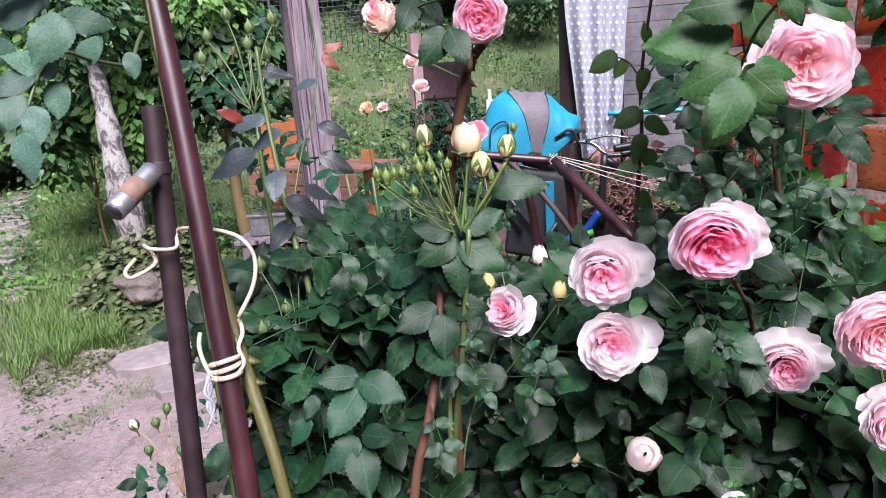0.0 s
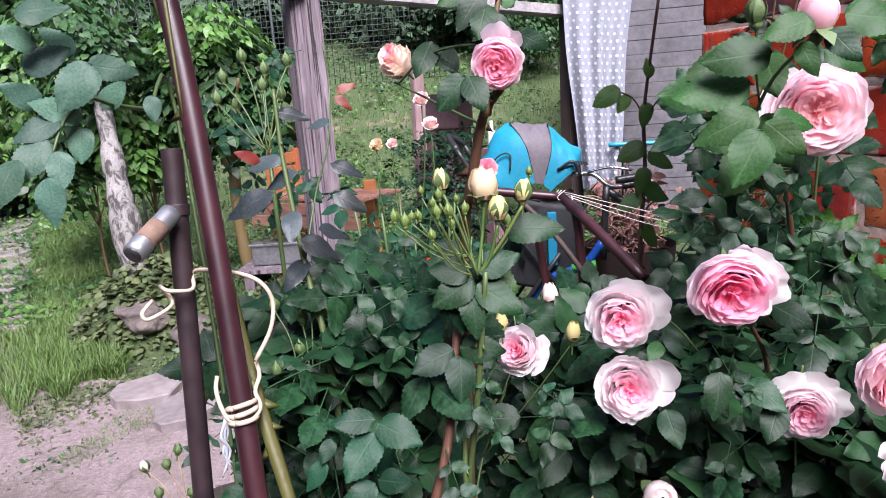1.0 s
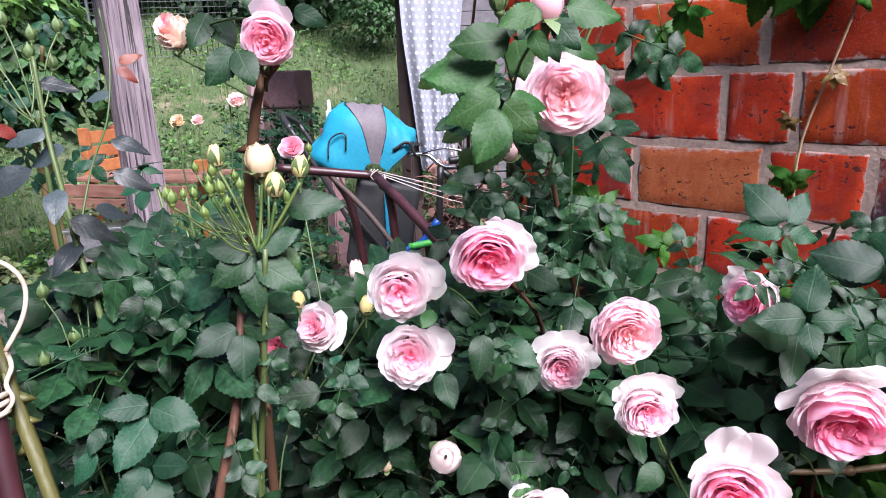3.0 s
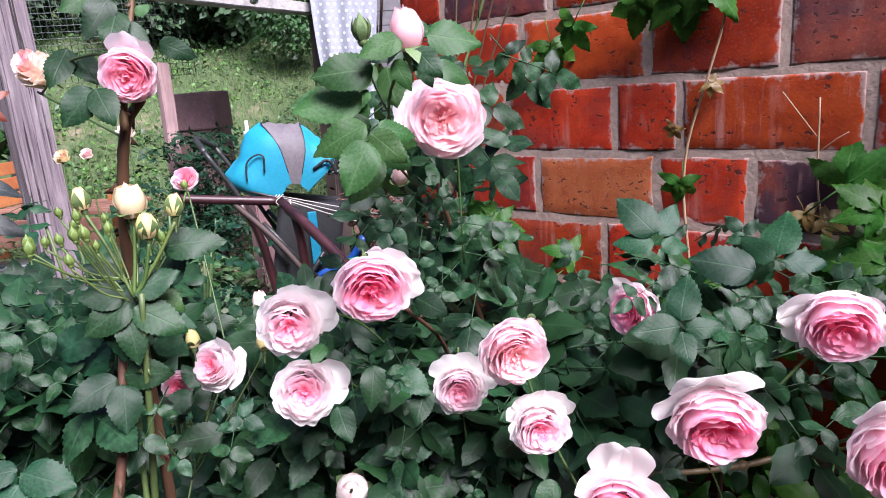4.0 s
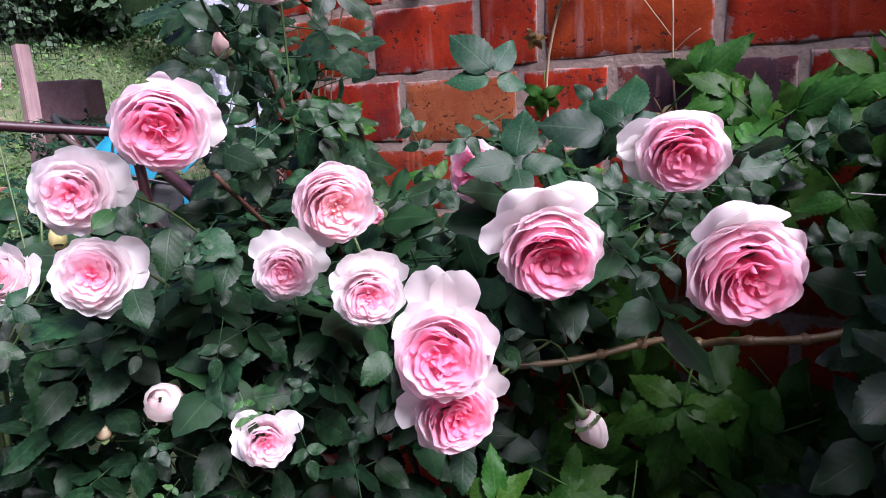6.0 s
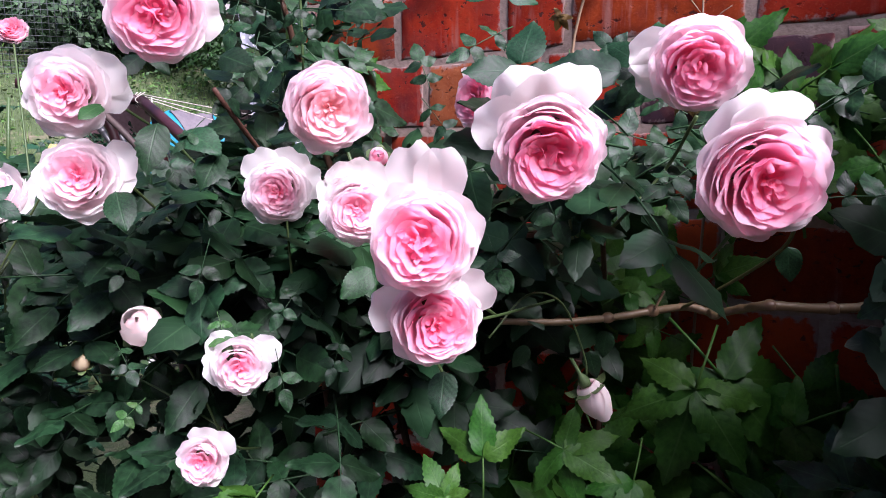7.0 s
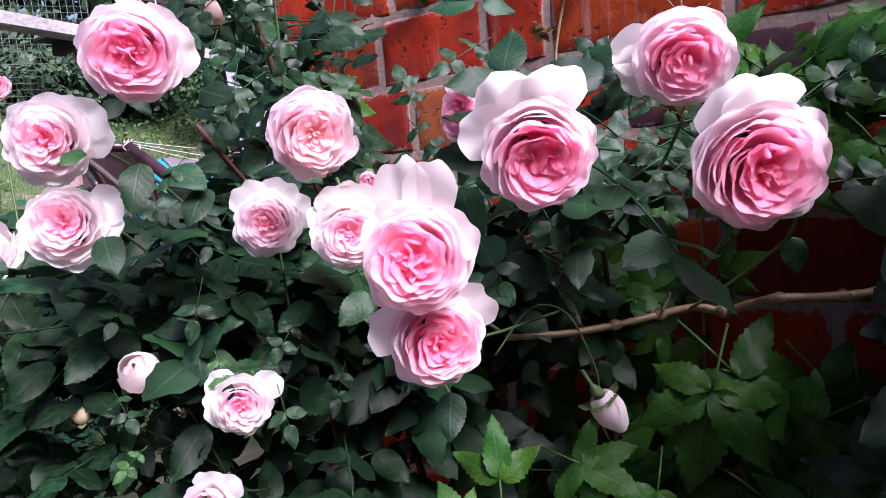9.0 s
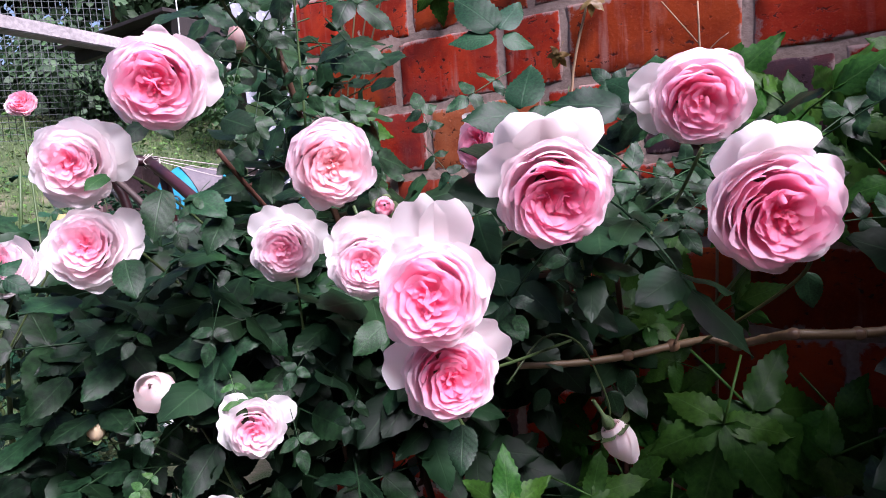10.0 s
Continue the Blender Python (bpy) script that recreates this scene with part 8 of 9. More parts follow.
# large shaded leaves at the foot of the wall
floor_vine = thing("ground_creeper", "mass of large toothed creeper leaves at the wall's foot", "creeper", (0.75, 1.25, 0.0))
for k in range(120):
    p = Vector((rnd.uniform(0.55, 0.98), rnd.uniform(0.95, 1.75), rnd.uniform(0.35, 0.78)))
    put_leaf(floor_vine, CREEPER_OLD_MESH if p.x > 0.62 else CREEPER_MESH, p, (rnd.uniform(-0.9, 0.1), rnd.uniform(-0.8, 0.8), rnd.uniform(-0.6, 0.4)), (-0.55, -0.25 + rnd.uniform(-0.4, 0.4), 0.75), rnd.uniform(0.12, 0.19), rnd)
for k in range(9):
    stalk(floor_vine, [(0.75, 1.25, 0.0), (0.72 + 0.03 * math.sin(k), 1.0 + 0.08 * k, 0.35), (0.66, 1.0 + 0.085 * k, 0.7)], 0.003, TWIG)


# ---- single leaves that stand out ----
put_leaf(climber, ROSE_MESH, (0.462, 1.623, 1.425), (0.498, -0.498, -0.710), (-0.804, -0.311, 0.507), 0.058, index=4)
put_leaf(climber, ROSE_MESH, (0.471, 1.634, 1.400), (-0.788, 0.095, -0.608), (-0.777, -0.469, 0.419), 0.070, index=5)
put_leaf(climber, ROSE_MESH, (0.517, 1.625, 1.374), (0.319, -0.438, -0.840), (-0.824, -0.415, 0.385), 0.061, index=6)
put_leaf(climber, ROSE_MESH, (0.453, 1.610, 1.366), (-0.597, -0.269, -0.756), (-0.845, -0.306, 0.439), 0.060, index=2)
put_leaf(climber, ROSE_MESH, (0.480, 1.582, 1.325), (-0.858, 0.145, -0.493), (-0.590, -0.628, 0.507), 0.060, index=3)
put_leaf(climber, ROSE_MESH, (0.456, 1.703, 1.362), (-0.825, 0.031, -0.564), (-0.508, -0.595, 0.622), 0.086, index=1)
put_leaf(standard, ROSE_MESH, (0.278, 1.749, 1.191), (-0.589, -0.319, -0.743), (-0.597, -0.640, 0.484), 0.079, index=3)
put_leaf(standard, ROSE_MESH, (0.201, 1.789, 1.182), (0.091, -0.686, -0.722), (-0.464, -0.621, 0.631), 0.053, index=4)
put_leaf(standard, ROSE_MESH, (0.168, 1.881, 1.304), (-0.930, 0.152, -0.335), (-0.433, -0.803, 0.409), 0.083, index=5)
put_leaf(standard, BLUE_MESH, (0.185, 1.875, 1.316), (-0.774, 0.633, 0.031), (-0.396, -0.850, 0.349), 0.058, index=6)
put_leaf(standard, ROSE_MESH, (0.169, 1.845, 1.228), (-0.781, 0.228, 0.581), (-0.209, -0.684, 0.699), 0.057, index=1)
put_leaf(standard, ROSE_MESH, (0.100, 1.990, 1.265), (0.025, -0.531, -0.847), (-0.382, -0.571, 0.727), 0.086, index=2)
put_leaf(standard, BLUE_MESH, (0.255, 1.776, 1.199), (0.362, -0.840, -0.404), (-0.505, -0.584, 0.635), 0.064, index=0)
put_leaf(standard, ROSE_MESH, (0.225, 1.799, 1.221), (-0.717, -0.182, -0.673), (-0.388, -0.566, 0.728), 0.088, index=3)
put_leaf(standard, BLUE_MESH, (0.051, 1.877, 1.194), (-0.534, -0.258, -0.805), (-0.091, -0.746, 0.660), 0.072, index=4)
put_leaf(standard, ROSE_MESH, (0.152, 1.802, 1.136), (-0.109, -0.772, -0.626), (-0.280, -0.472, 0.836), 0.069, index=5)
put_leaf(climber, ROSE_MESH, (0.537, 1.365, 1.324), (-0.827, 0.421, -0.374), (-0.851, -0.305, 0.427), 0.061, index=3)
put_leaf(climber, ROSE_MESH, (0.573, 1.208, 1.258), (0.604, -0.797, -0.029), (-0.823, 0.017, 0.568), 0.065, index=7)
put_leaf(climber, ROSE_MESH, (0.561, 1.207, 1.215), (-0.900, 0.357, -0.250), (-0.750, -0.071, 0.657), 0.065, index=8)
put_leaf(climber, ROSE_MESH, (0.577, 1.481, 1.279), (0.258, 0.503, 0.825), (-0.656, -0.468, 0.592), 0.060, index=4)
put_leaf(climber, ROSE_MESH, (0.442, 1.574, 1.328), (-0.509, -0.257, -0.822), (-0.648, -0.459, 0.608), 0.052, index=7)
put_leaf(climber, ROSE_MESH, (0.541, 1.606, 1.307), (0.904, -0.208, 0.374), (-0.736, -0.558, 0.382), 0.076, index=5)
put_leaf(climber, ROSE_MESH, (0.374, 1.565, 1.250), (-0.813, 0.009, -0.582), (-0.599, -0.381, 0.704), 0.038, index=8)
put_leaf(climber, ROSE_MESH, (0.372, 1.630, 1.236), (-0.212, -0.648, -0.732), (-0.493, -0.675, 0.549), 0.049, index=0)
put_leaf(climber, ROSE_MESH, (0.486, 1.360, 1.159), (-0.188, -0.570, -0.800), (-0.759, -0.260, 0.597), 0.049, index=7)
put_leaf(climber, ROSE_MESH, (0.621, 1.281, 1.187), (0.590, -0.778, 0.215), (-0.933, -0.144, 0.330), 0.046, index=8)
put_leaf(climber, ROSE_MESH, (0.552, 1.346, 1.198), (-0.160, -0.520, -0.839), (-0.854, -0.226, 0.470), 0.058, index=0)
put_leaf(climber, ROSE_MESH, (0.414, 1.629, 1.137), (-0.454, -0.140, -0.880), (-0.467, -0.761, 0.451), 0.056, index=7)
put_leaf(climber, ROSE_MESH, (0.448, 1.628, 1.193), (-0.688, -0.153, -0.709), (-0.289, -0.836, 0.467), 0.050, index=8)
put_leaf(climber, ROSE_MESH, (0.407, 1.532, 1.046), (-0.216, -0.524, -0.824), (-0.406, -0.511, 0.758), 0.050, index=7)
put_leaf(climber, ROSE_MESH, (0.437, 1.476, 1.063), (-0.585, -0.147, -0.797), (-0.471, -0.606, 0.641), 0.041, index=1)
put_leaf(climber, ROSE_MESH, (0.447, 1.538, 1.097), (-0.795, -0.051, -0.605), (-0.482, -0.675, 0.559), 0.047, index=2)
put_leaf(climber, ROSE_MESH, (0.393, 1.724, 1.121), (-0.734, -0.401, -0.548), (-0.352, -0.827, 0.439), 0.049, index=7)
put_leaf(climber, ROSE_MESH, (0.339, 1.679, 1.044), (-0.160, -0.852, -0.499), (-0.364, -0.790, 0.493), 0.050, index=3)
put_leaf(climber, FRESH_MESH, (0.329, 1.615, 1.006), (-0.860, 0.112, -0.497), (-0.355, -0.649, 0.673), 0.033, index=1)
put_leaf(climber, FRESH_MESH, (0.386, 1.585, 1.077), (-0.203, -0.633, -0.747), (-0.440, -0.809, 0.389), 0.043, index=2)
put_leaf(climber, ROSE_MESH, (0.597, 1.508, 1.274), (0.007, -0.714, -0.701), (-0.781, -0.465, 0.417), 0.059, index=4)
put_leaf(climber, ROSE_MESH, (0.715, 1.313, 1.298), (-0.052, 0.726, 0.685), (-0.853, -0.186, 0.488), 0.064, index=5)
put_leaf(climber, ROSE_MESH, (0.512, 1.722, 1.390), (-0.565, 0.101, -0.819), (-0.716, -0.636, 0.288), 0.063, index=6)
put_leaf(climber, ROSE_MESH, (0.484, 1.636, 1.293), (-0.861, -0.125, -0.492), (-0.627, -0.777, 0.045), 0.053, index=1)
put_leaf(climber, ROSE_MESH, (0.443, 1.678, 1.224), (-0.201, -0.810, -0.551), (-0.399, -0.897, 0.192), 0.066, index=0)
put_leaf(climber, ROSE_MESH, (0.530, 1.686, 1.343), (0.765, -0.497, 0.410), (-0.547, -0.836, 0.032), 0.067, index=2)
put_leaf(creeper, CREEPER_MESH, (0.909, 1.192, 1.211), (0.330, 0.206, 0.921), (-0.904, -0.045, 0.426), 0.169, index=0)
put_leaf(creeper, CREEPER_MESH, (0.926, 1.180, 1.239), (0.608, -0.580, 0.542), (-0.858, 0.038, 0.512), 0.089, index=1)
put_leaf(creeper, CREEPER_OLD_MESH, (0.681, 1.680, 1.313), (0.008, -0.624, -0.781), (-0.777, -0.536, 0.331), 0.075, index=2)
put_leaf(creeper, CREEPER_OLD_MESH, (0.673, 1.694, 1.325), (0.020, 0.617, 0.787), (-0.729, -0.565, 0.386), 0.069, index=3)
put_leaf(creeper, CREEPER_MESH, (0.878, 1.189, 1.189), (-0.464, -0.649, -0.603), (-0.839, 0.097, 0.536), 0.092, index=2)
put_leaf(creeper, CREEPER_MESH, (0.976, 1.180, 1.245), (0.840, -0.323, 0.437), (-0.898, -0.039, 0.438), 0.129, index=1)
put_leaf(creeper, CREEPER_MESH, (0.844, 1.388, 1.045), (0.601, -0.772, 0.207), (-0.842, -0.430, 0.327), 0.074, index=3)
put_leaf(creeper, CREEPER_MESH, (0.868, 1.402, 1.108), (-0.666, 0.241, -0.706), (-0.696, -0.451, 0.559), 0.090, index=4)
put_leaf(creeper, CREEPER_MESH, (0.906, 1.354, 1.126), (-0.052, -0.781, -0.622), (-0.875, -0.280, 0.396), 0.064, index=1)
put_leaf(creeper, CREEPER_OLD_MESH, (0.802, 1.473, 1.018), (-0.517, 0.324, 0.792), (-0.651, -0.306, 0.694), 0.090, index=2)
put_leaf(floor_vine, CREEPER_MESH, (0.580, 1.327, 0.936), (-0.181, -0.979, -0.095), (-0.756, -0.244, 0.607), 0.081, index=0)
put_leaf(floor_vine, CREEPER_MESH, (0.518, 1.380, 0.939), (0.149, 0.102, 0.984), (-0.558, -0.446, 0.700), 0.080, index=4)
put_leaf(floor_vine, CREEPER_MESH, (0.461, 1.384, 0.924), (-0.080, 0.402, 0.912), (-0.585, -0.393, 0.709), 0.051, index=1)
put_leaf(floor_vine, CREEPER_OLD_MESH, (0.801, 1.262, 0.939), (-0.683, 0.072, -0.727), (-0.603, -0.266, 0.752), 0.148, index=1)
put_leaf(floor_vine, CREEPER_OLD_MESH, (0.842, 1.240, 0.944), (-0.063, -0.740, -0.670), (-0.776, 0.022, 0.631), 0.159, index=2)
put_leaf(floor_vine, CREEPER_OLD_MESH, (0.898, 1.156, 0.929), (-0.026, -0.655, -0.755), (-0.887, -0.190, 0.420), 0.108, index=0)
put_leaf(floor_vine, CREEPER_OLD_MESH, (0.650, 1.281, 0.886), (-0.834, -0.134, -0.536), (-0.499, -0.393, 0.772), 0.086, index=4)
put_leaf(floor_vine, CREEPER_OLD_MESH, (0.366, 1.519, 0.923), (-0.844, -0.529, 0.095), (-0.281, -0.668, 0.689), 0.084, index=3)
put_leaf(floor_vine, CREEPER_MESH, (0.830, 1.357, 1.038), (0.585, -0.693, 0.421), (-0.720, -0.090, 0.688), 0.066, index=1)
put_leaf(climber, SINGLE_FRESH_MESH, (0.367, 1.581, 1.462), (-0.731, -0.019, -0.682), (-0.729, -0.590, 0.347), 0.055, index=0)
put_leaf(climber, SINGLE_FRESH_MESH, (0.370, 1.584, 1.474), (0.350, -0.661, -0.663), (-0.828, -0.436, 0.353), 0.045, index=1)
put_leaf(climber, SINGLE_FRESH_MESH, (0.373, 1.584, 1.481), (0.798, -0.533, -0.282), (-0.716, -0.584, 0.381), 0.045, index=2)
put_leaf(climber, SINGLE_FRESH_MESH, (0.377, 1.595, 1.486), (-0.848, 0.514, 0.131), (-0.798, -0.526, 0.294), 0.040, index=0)
put_leaf(climber, SINGLE_FRESH_MESH, (0.375, 1.592, 1.472), (-0.880, 0.470, -0.069), (-0.813, -0.517, 0.266), 0.052, index=1)
put_leaf(climber, SINGLE_FRESH_MESH, (0.393, 1.617, 1.509), (-0.646, 0.129, -0.752), (-0.711, -0.520, 0.474), 0.035, index=2)
put_leaf(climber, SINGLE_FRESH_MESH, (0.381, 1.635, 1.508), (-0.940, 0.332, 0.080), (-0.645, -0.723, 0.248), 0.054, index=0)
put_leaf(climber, SINGLE_FRESH_MESH, (0.399, 1.617, 1.521), (-0.817, 0.305, -0.490), (-0.700, -0.424, 0.575), 0.041, index=1)
put_leaf(climber, SINGLE_FRESH_MESH, (0.413, 1.616, 1.542), (-0.941, 0.320, -0.105), (-0.832, -0.375, 0.409), 0.068, index=2)
put_leaf(climber, SINGLE_FRESH_MESH, (0.422, 1.611, 1.542), (-0.407, -0.509, -0.759), (-0.901, -0.368, 0.227), 0.047, index=0)
put_leaf(climber, SINGLE_MESH, (0.454, 1.593, 1.542), (0.176, -0.379, -0.909), (-0.687, -0.707, 0.166), 0.026, index=1)
put_leaf(climber, SINGLE_FRESH_MESH, (0.449, 1.571, 1.540), (0.574, -0.726, -0.379), (-0.621, -0.639, 0.455), 0.041, index=2)
put_leaf(climber, SINGLE_FRESH_MESH, (0.363, 1.531, 1.563), (-0.813, 0.503, -0.294), (-0.843, -0.434, 0.318), 0.042, index=1)
put_leaf(climber, SINGLE_FRESH_MESH, (0.381, 1.518, 1.564), (0.646, -0.747, -0.159), (-0.738, -0.517, 0.433), 0.050, index=0)
put_leaf(climber, SINGLE_MESH, (0.371, 1.523, 1.553), (0.183, -0.670, -0.720), (-0.766, -0.320, 0.557), 0.035, index=1)
put_leaf(climber, SINGLE_FRESH_MESH, (0.361, 1.540, 1.545), (-0.096, -0.557, -0.825), (-0.862, -0.480, 0.164), 0.030, index=2)
put_leaf(climber, SINGLE_FRESH_MESH, (0.352, 1.558, 1.539), (-0.815, 0.580, 0.009), (-0.715, -0.570, 0.404), 0.055, index=0)
put_leaf(climber, SINGLE_FRESH_MESH, (0.353, 1.577, 1.516), (-0.823, 0.558, -0.102), (-0.740, -0.533, 0.410), 0.066, index=1)
put_leaf(climber, SINGLE_FRESH_MESH, (0.336, 1.557, 1.492), (-0.810, 0.496, -0.314), (-0.756, -0.494, 0.429), 0.054, index=2)
put_leaf(climber, SINGLE_FRESH_MESH, (0.328, 1.547, 1.478), (-0.629, 0.013, -0.777), (-0.683, -0.682, 0.263), 0.052, index=0)
put_leaf(climber, SINGLE_FRESH_MESH, (0.331, 1.547, 1.485), (0.315, -0.689, -0.653), (-0.807, -0.368, 0.462), 0.041, index=1)
put_leaf(climber, SINGLE_FRESH_MESH, (0.335, 1.544, 1.488), (0.780, -0.598, -0.182), (-0.625, -0.671, 0.399), 0.037, index=2)
put_leaf(standard, SINGLE_BLUE_MESH, (0.214, 1.829, 1.335), (-0.375, -0.357, -0.856), (-0.407, -0.798, 0.445), 0.079, index=0)
put_leaf(standard, SINGLE_BLUE_MESH, (0.217, 1.841, 1.339), (-0.648, 0.531, 0.546), (-0.335, -0.874, 0.351), 0.045, index=1)
put_leaf(standard, SINGLE_BLUE_MESH, (0.213, 1.841, 1.333), (-0.932, 0.211, -0.295), (-0.238, -0.883, 0.404), 0.054, index=2)
put_leaf(standard, SINGLE_FRESH_MESH, (0.223, 1.837, 1.339), (0.443, -0.751, -0.491), (-0.249, -0.873, 0.419), 0.067, index=1)
put_leaf(standard, SINGLE_BLUE_MESH, (0.247, 1.809, 1.329), (0.439, 0.032, 0.898), (-0.501, -0.676, 0.539), 0.054, index=2)
put_leaf(standard, SINGLE_MESH, (0.247, 1.800, 1.376), (0.683, -0.726, 0.076), (-0.682, -0.563, 0.467), 0.065, index=2)
put_leaf(standard, SINGLE_BLUE_MESH, (0.182, 1.819, 1.243), (-0.979, 0.052, -0.198), (-0.229, -0.677, 0.700), 0.055, index=0)
put_leaf(standard, SINGLE_MESH, (0.188, 1.816, 1.246), (0.620, -0.785, 0.006), (-0.502, -0.725, 0.471), 0.054, index=1)
put_leaf(standard, SINGLE_BLUE_MESH, (0.182, 1.806, 1.240), (-0.327, -0.518, -0.790), (-0.306, -0.857, 0.416), 0.052, index=0)
put_leaf(standard, SINGLE_BLUE_MESH, (0.073, 1.806, 1.197), (-0.946, 0.308, 0.104), (-0.056, -0.734, 0.677), 0.047, index=1)
put_leaf(standard, SINGLE_BLUE_MESH, (0.075, 1.804, 1.194), (0.514, -0.817, -0.262), (-0.292, -0.801, 0.523), 0.053, index=0)
put_leaf(standard, SINGLE_BLUE_MESH, (0.071, 1.803, 1.183), (-0.802, -0.333, -0.496), (-0.082, -0.487, 0.869), 0.057, index=0)
put_leaf(standard, SINGLE_BLUE_MESH, (0.061, 1.784, 1.142), (0.544, -0.829, 0.127), (-0.339, -0.663, 0.667), 0.042, index=1)
put_leaf(standard, SINGLE_BLUE_MESH, (0.058, 1.785, 1.139), (-0.909, -0.099, -0.404), (-0.039, -0.620, 0.784), 0.049, index=2)
put_leaf(standard, SINGLE_BLUE_MESH, (0.056, 1.783, 1.131), (-0.168, -0.763, -0.624), (-0.154, -0.695, 0.702), 0.054, index=0)
put_leaf(standard, SINGLE_BLUE_MESH, (0.033, 1.833, 1.176), (-0.634, -0.284, -0.719), (-0.283, -0.807, 0.519), 0.028, index=1)
put_leaf(standard, SINGLE_BLUE_MESH, (0.023, 1.832, 1.153), (-0.790, -0.072, -0.609), (-0.313, -0.555, 0.771), 0.036, index=2)
put_leaf(climber, SINGLE_BLUE_MESH, (0.539, 1.378, 1.363), (-0.078, 0.697, 0.713), (-0.675, -0.256, 0.692), 0.053, index=0)
put_leaf(climber, SINGLE_BLUE_MESH, (0.541, 1.375, 1.362), (0.681, -0.179, 0.710), (-0.800, -0.399, 0.449), 0.039, index=1)
put_leaf(climber, SINGLE_BLUE_MESH, (0.536, 1.378, 1.354), (-0.568, 0.805, 0.170), (-0.754, -0.162, 0.636), 0.039, index=2)
put_leaf(climber, SINGLE_BLUE_MESH, (0.540, 1.373, 1.354), (0.553, -0.804, -0.219), (-0.779, -0.359, 0.513), 0.029, index=0)
put_leaf(climber, SINGLE_BLUE_MESH, (0.507, 1.340, 1.290), (0.492, 0.051, 0.869), (-0.777, -0.269, 0.569), 0.048, index=0)
put_leaf(climber, SINGLE_BLUE_MESH, (0.506, 1.340, 1.285), (-0.766, 0.643, -0.005), (-0.844, -0.353, 0.405), 0.048, index=1)
put_leaf(climber, SINGLE_BLUE_MESH, (0.508, 1.336, 1.282), (0.383, -0.912, 0.145), (-0.743, -0.476, 0.471), 0.036, index=2)
put_leaf(climber, SINGLE_BLUE_MESH, (0.506, 1.338, 1.280), (-0.589, -0.461, -0.664), (-0.626, -0.341, 0.701), 0.035, index=1)
put_leaf(climber, SINGLE_BLUE_MESH, (0.695, 1.306, 1.310), (0.639, 0.014, 0.769), (-0.892, -0.046, 0.450), 0.062, index=0)
put_leaf(climber, SINGLE_BLUE_MESH, (0.692, 1.308, 1.304), (-0.126, 0.784, 0.608), (-0.900, -0.081, 0.428), 0.044, index=2)
put_leaf(climber, SINGLE_BLUE_MESH, (0.698, 1.300, 1.304), (0.407, -0.913, -0.037), (-0.630, -0.339, 0.699), 0.046, index=1)
put_leaf(climber, SINGLE_BLUE_MESH, (0.678, 1.322, 1.295), (-0.413, 0.874, 0.256), (-0.760, -0.101, 0.643), 0.071, index=0)
put_leaf(climber, SINGLE_MESH, (0.423, 1.356, 1.057), (-0.586, -0.279, -0.761), (-0.659, -0.373, 0.653), 0.037, index=1)
put_leaf(climber, SINGLE_MESH, (0.429, 1.432, 1.126), (-0.883, 0.170, -0.437), (-0.802, -0.449, 0.393), 0.036, index=0)
put_leaf(climber, SINGLE_MESH, (0.486, 1.353, 1.127), (-0.372, -0.779, -0.504), (-0.577, -0.681, 0.450), 0.029, index=1)
put_leaf(climber, SINGLE_MESH, (0.784, 1.176, 1.120), (-0.067, -0.128, -0.989), (-0.725, 0.028, 0.689), 0.038, index=0)
put_leaf(climber, SINGLE_MESH, (0.704, 1.336, 1.022), (-0.211, 0.077, -0.974), (-0.672, -0.203, 0.712), 0.031, index=0)
put_leaf(climber, SINGLE_MESH, (0.681, 1.347, 1.003), (0.067, -0.307, -0.949), (-0.842, -0.321, 0.434), 0.032, index=1)
put_leaf(climber, SINGLE_MESH, (0.652, 1.405, 1.005), (-0.466, 0.487, -0.738), (-0.731, -0.361, 0.579), 0.030, index=2)
put_leaf(climber, SINGLE_MESH, (0.339, 1.653, 1.187), (-0.284, -0.686, -0.670), (-0.566, -0.363, 0.740), 0.042, index=0)
put_leaf(climber, SINGLE_MESH, (0.376, 1.552, 1.222), (-0.679, -0.214, -0.703), (-0.467, -0.463, 0.754), 0.041, index=1)
put_leaf(climber, SINGLE_MESH, (0.349, 1.596, 1.246), (-0.544, -0.333, -0.770), (-0.519, -0.621, 0.587), 0.046, index=2)
put_leaf(climber, SINGLE_MESH, (0.362, 1.577, 1.240), (0.027, -0.943, -0.330), (-0.509, -0.621, 0.596), 0.043, index=0)
put_leaf(climber, SINGLE_MESH, (0.404, 1.581, 1.305), (0.044, -0.961, -0.274), (-0.671, -0.591, 0.447), 0.042, index=1)
put_leaf(standard, SINGLE_FRESH_MESH, (0.257, 1.857, 1.669), (-0.823, 0.175, -0.541), (-0.487, -0.873, 0.040), 0.046, index=0)
put_leaf(standard, SINGLE_FRESH_MESH, (0.250, 1.855, 1.637), (-0.896, 0.219, -0.386), (-0.649, -0.725, 0.232), 0.039, index=1)
put_leaf(standard, SINGLE_MESH, (0.262, 1.845, 1.633), (-0.715, -0.151, -0.682), (-0.576, -0.805, 0.146), 0.051, index=2)
put_leaf(standard, SINGLE_MESH, (0.265, 1.839, 1.620), (-0.552, -0.338, -0.762), (-0.658, -0.710, 0.251), 0.046, index=0)
put_leaf(standard, SINGLE_FRESH_MESH, (0.278, 1.830, 1.616), (0.775, -0.435, 0.458), (-0.441, -0.818, 0.369), 0.019, index=1)
put_leaf(standard, SINGLE_MESH, (0.268, 1.834, 1.607), (0.250, -0.697, -0.672), (-0.377, -0.884, 0.278), 0.035, index=2)
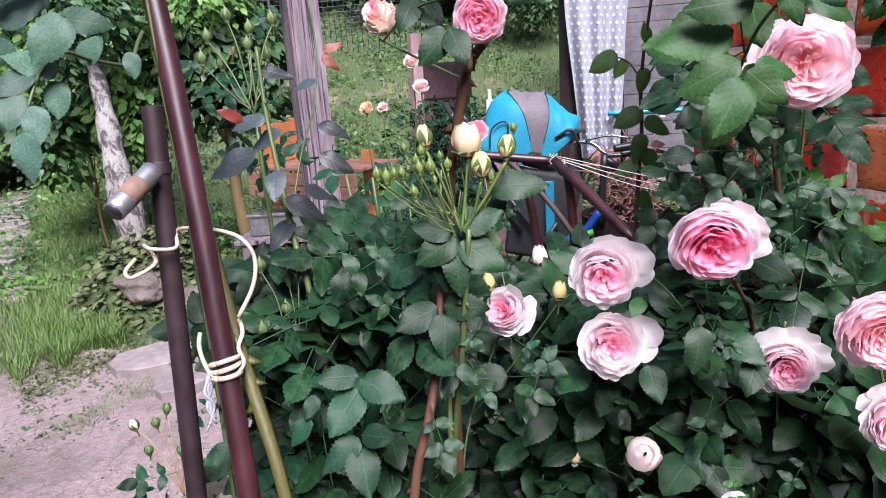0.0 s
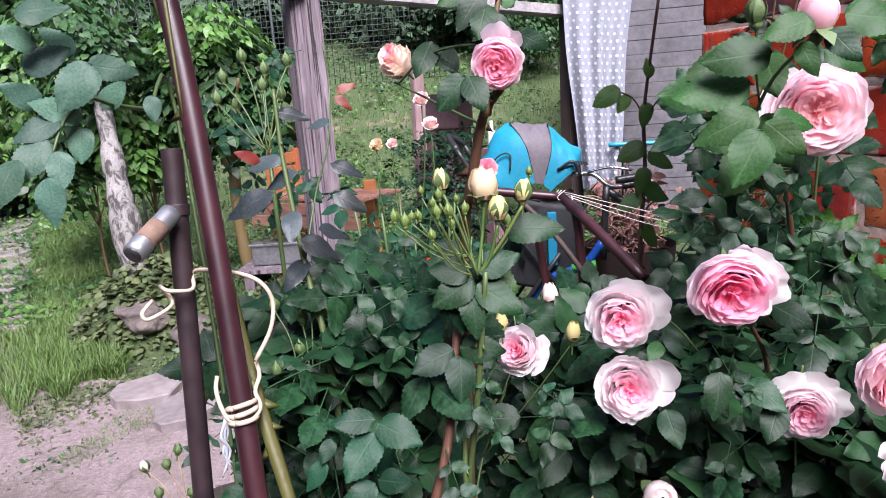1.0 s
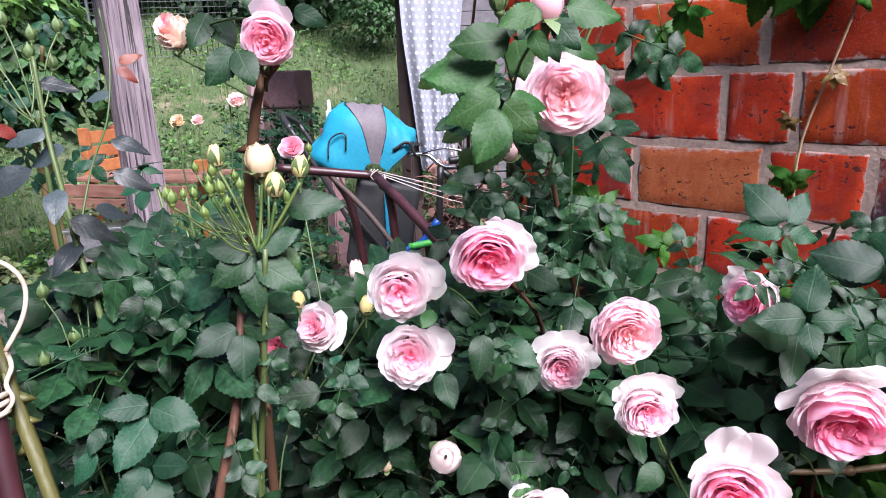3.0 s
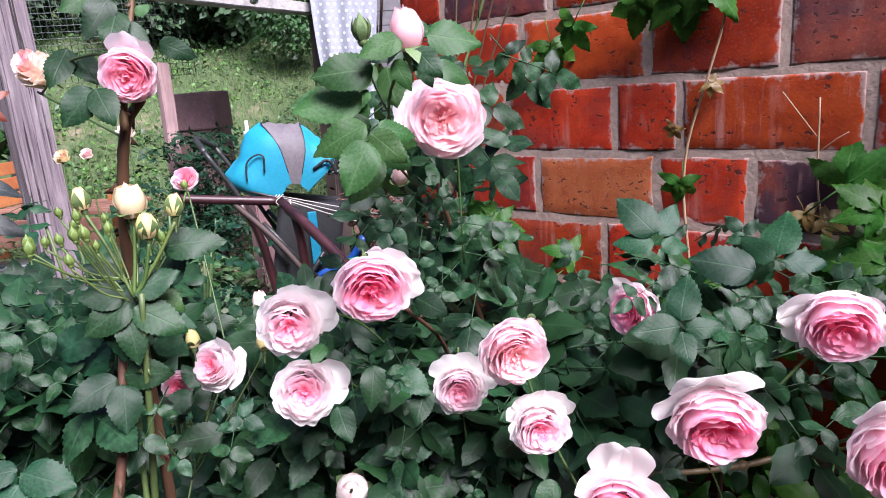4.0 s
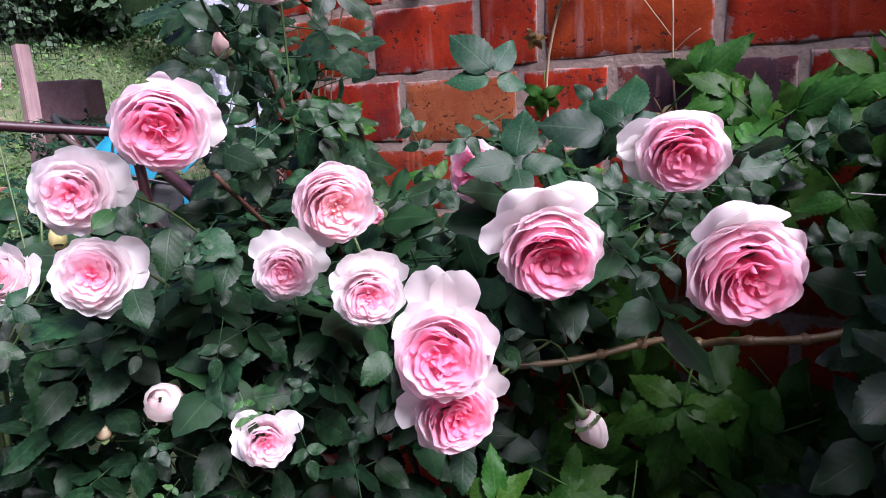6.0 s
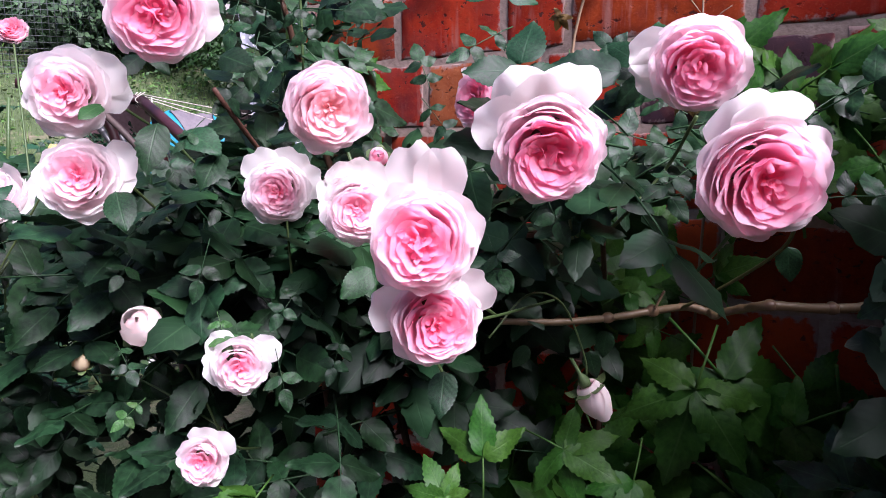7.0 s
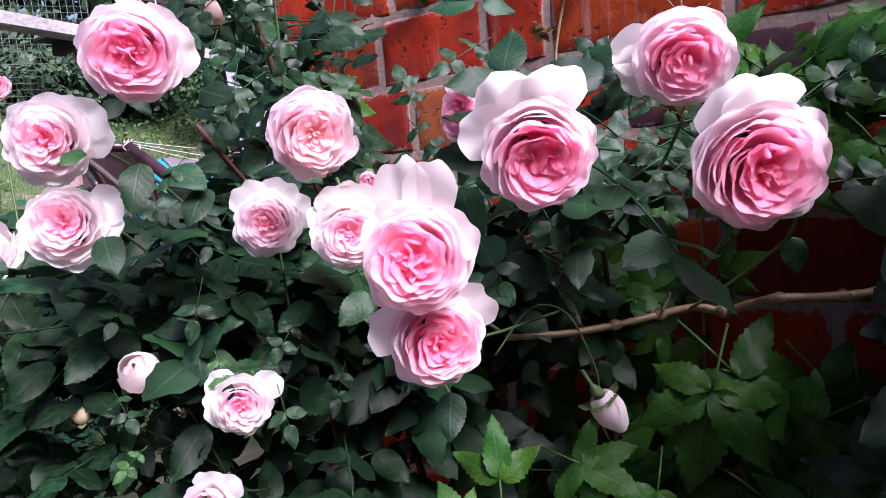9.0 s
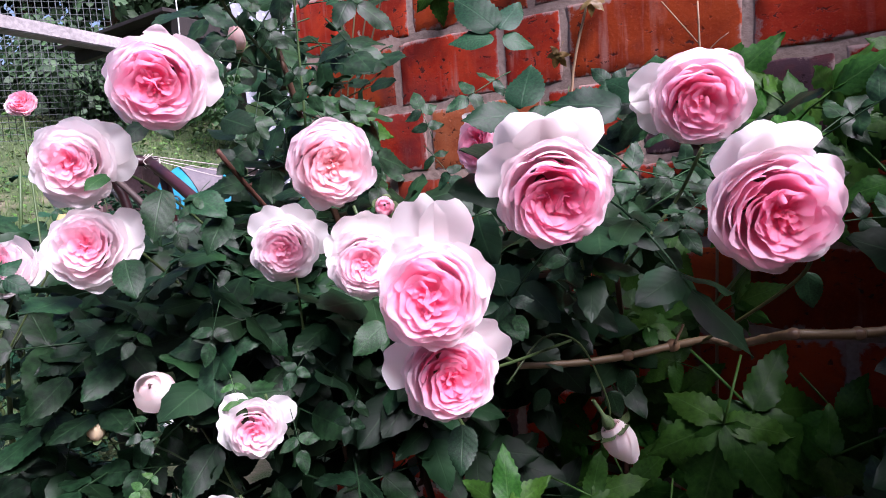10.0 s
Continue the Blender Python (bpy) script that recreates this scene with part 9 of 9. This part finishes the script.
put_leaf(standard, SINGLE_MESH, (0.212, 1.808, 1.543), (-0.724, 0.074, -0.686), (-0.426, -0.855, 0.295), 0.047, index=0)
put_leaf(standard, SINGLE_MESH, (0.214, 1.806, 1.543), (-0.046, -0.684, -0.728), (-0.460, -0.659, 0.595), 0.047, index=1)
put_leaf(standard, SINGLE_MESH, (0.300, 1.832, 1.588), (0.670, -0.588, -0.453), (-0.664, -0.740, 0.107), 0.040, index=2)
put_leaf(standard, SINGLE_MESH, (0.241, 1.924, 1.590), (-0.614, -0.226, -0.757), (-0.548, -0.718, 0.429), 0.053, index=1)
put_leaf(standard, SINGLE_MESH, (0.246, 1.919, 1.582), (0.055, -0.761, -0.646), (-0.567, -0.670, 0.479), 0.044, index=0)
put_leaf(climber, SINGLE_FRESH_MESH, (0.334, 1.656, 1.262), (-0.908, -0.241, -0.344), (-0.498, -0.502, 0.707), 0.026, index=0)
for k, (p, d) in enumerate((((0.587, 1.634, 1.566), (-0.5, 0.3, -0.6)), ((0.599, 1.611, 1.574), (0.3, -0.5, -0.7)), ((0.605, 1.601, 1.55), (0.5, -0.6, -0.3)), ((0.577, 1.648, 1.585), (-0.7, 0.5, -0.2)), ((0.592, 1.62, 1.593), (0.0, -0.1, 0.9)),
                            ((0.56, 1.65, 1.52), (-0.4, -0.2, -0.8)))):
    put_leaf(climber, ROSE_MESH, p, d, (-0.8, -0.5, 0.35), 0.10, index=k)
stalk(climber, [(0.54, 1.66, 1.38), (0.56, 1.65, 1.48), (0.59, 1.63, 1.57), (0.60, 1.615, 1.62)], 0.0024)
# leaves below the fork of the green buds
for k, (p, d, size) in enumerate((((0.204, 1.803, 1.325), (-0.8, 0.2, -0.35), 0.055), ((0.206, 1.80, 1.32), (0.5, -0.6, -0.45), 0.06), ((0.20, 1.805, 1.315), (-0.2, -0.5, -0.8), 0.055), ((0.208, 1.80, 1.335), (0.6, -0.4, 0.3), 0.05),
                                  ((0.202, 1.806, 1.33), (-0.7, 0.5, 0.2), 0.05))):
    put_leaf(standard, SINGLE_MESH, p, d, (-0.4, -0.7, 0.55), size, index=k)
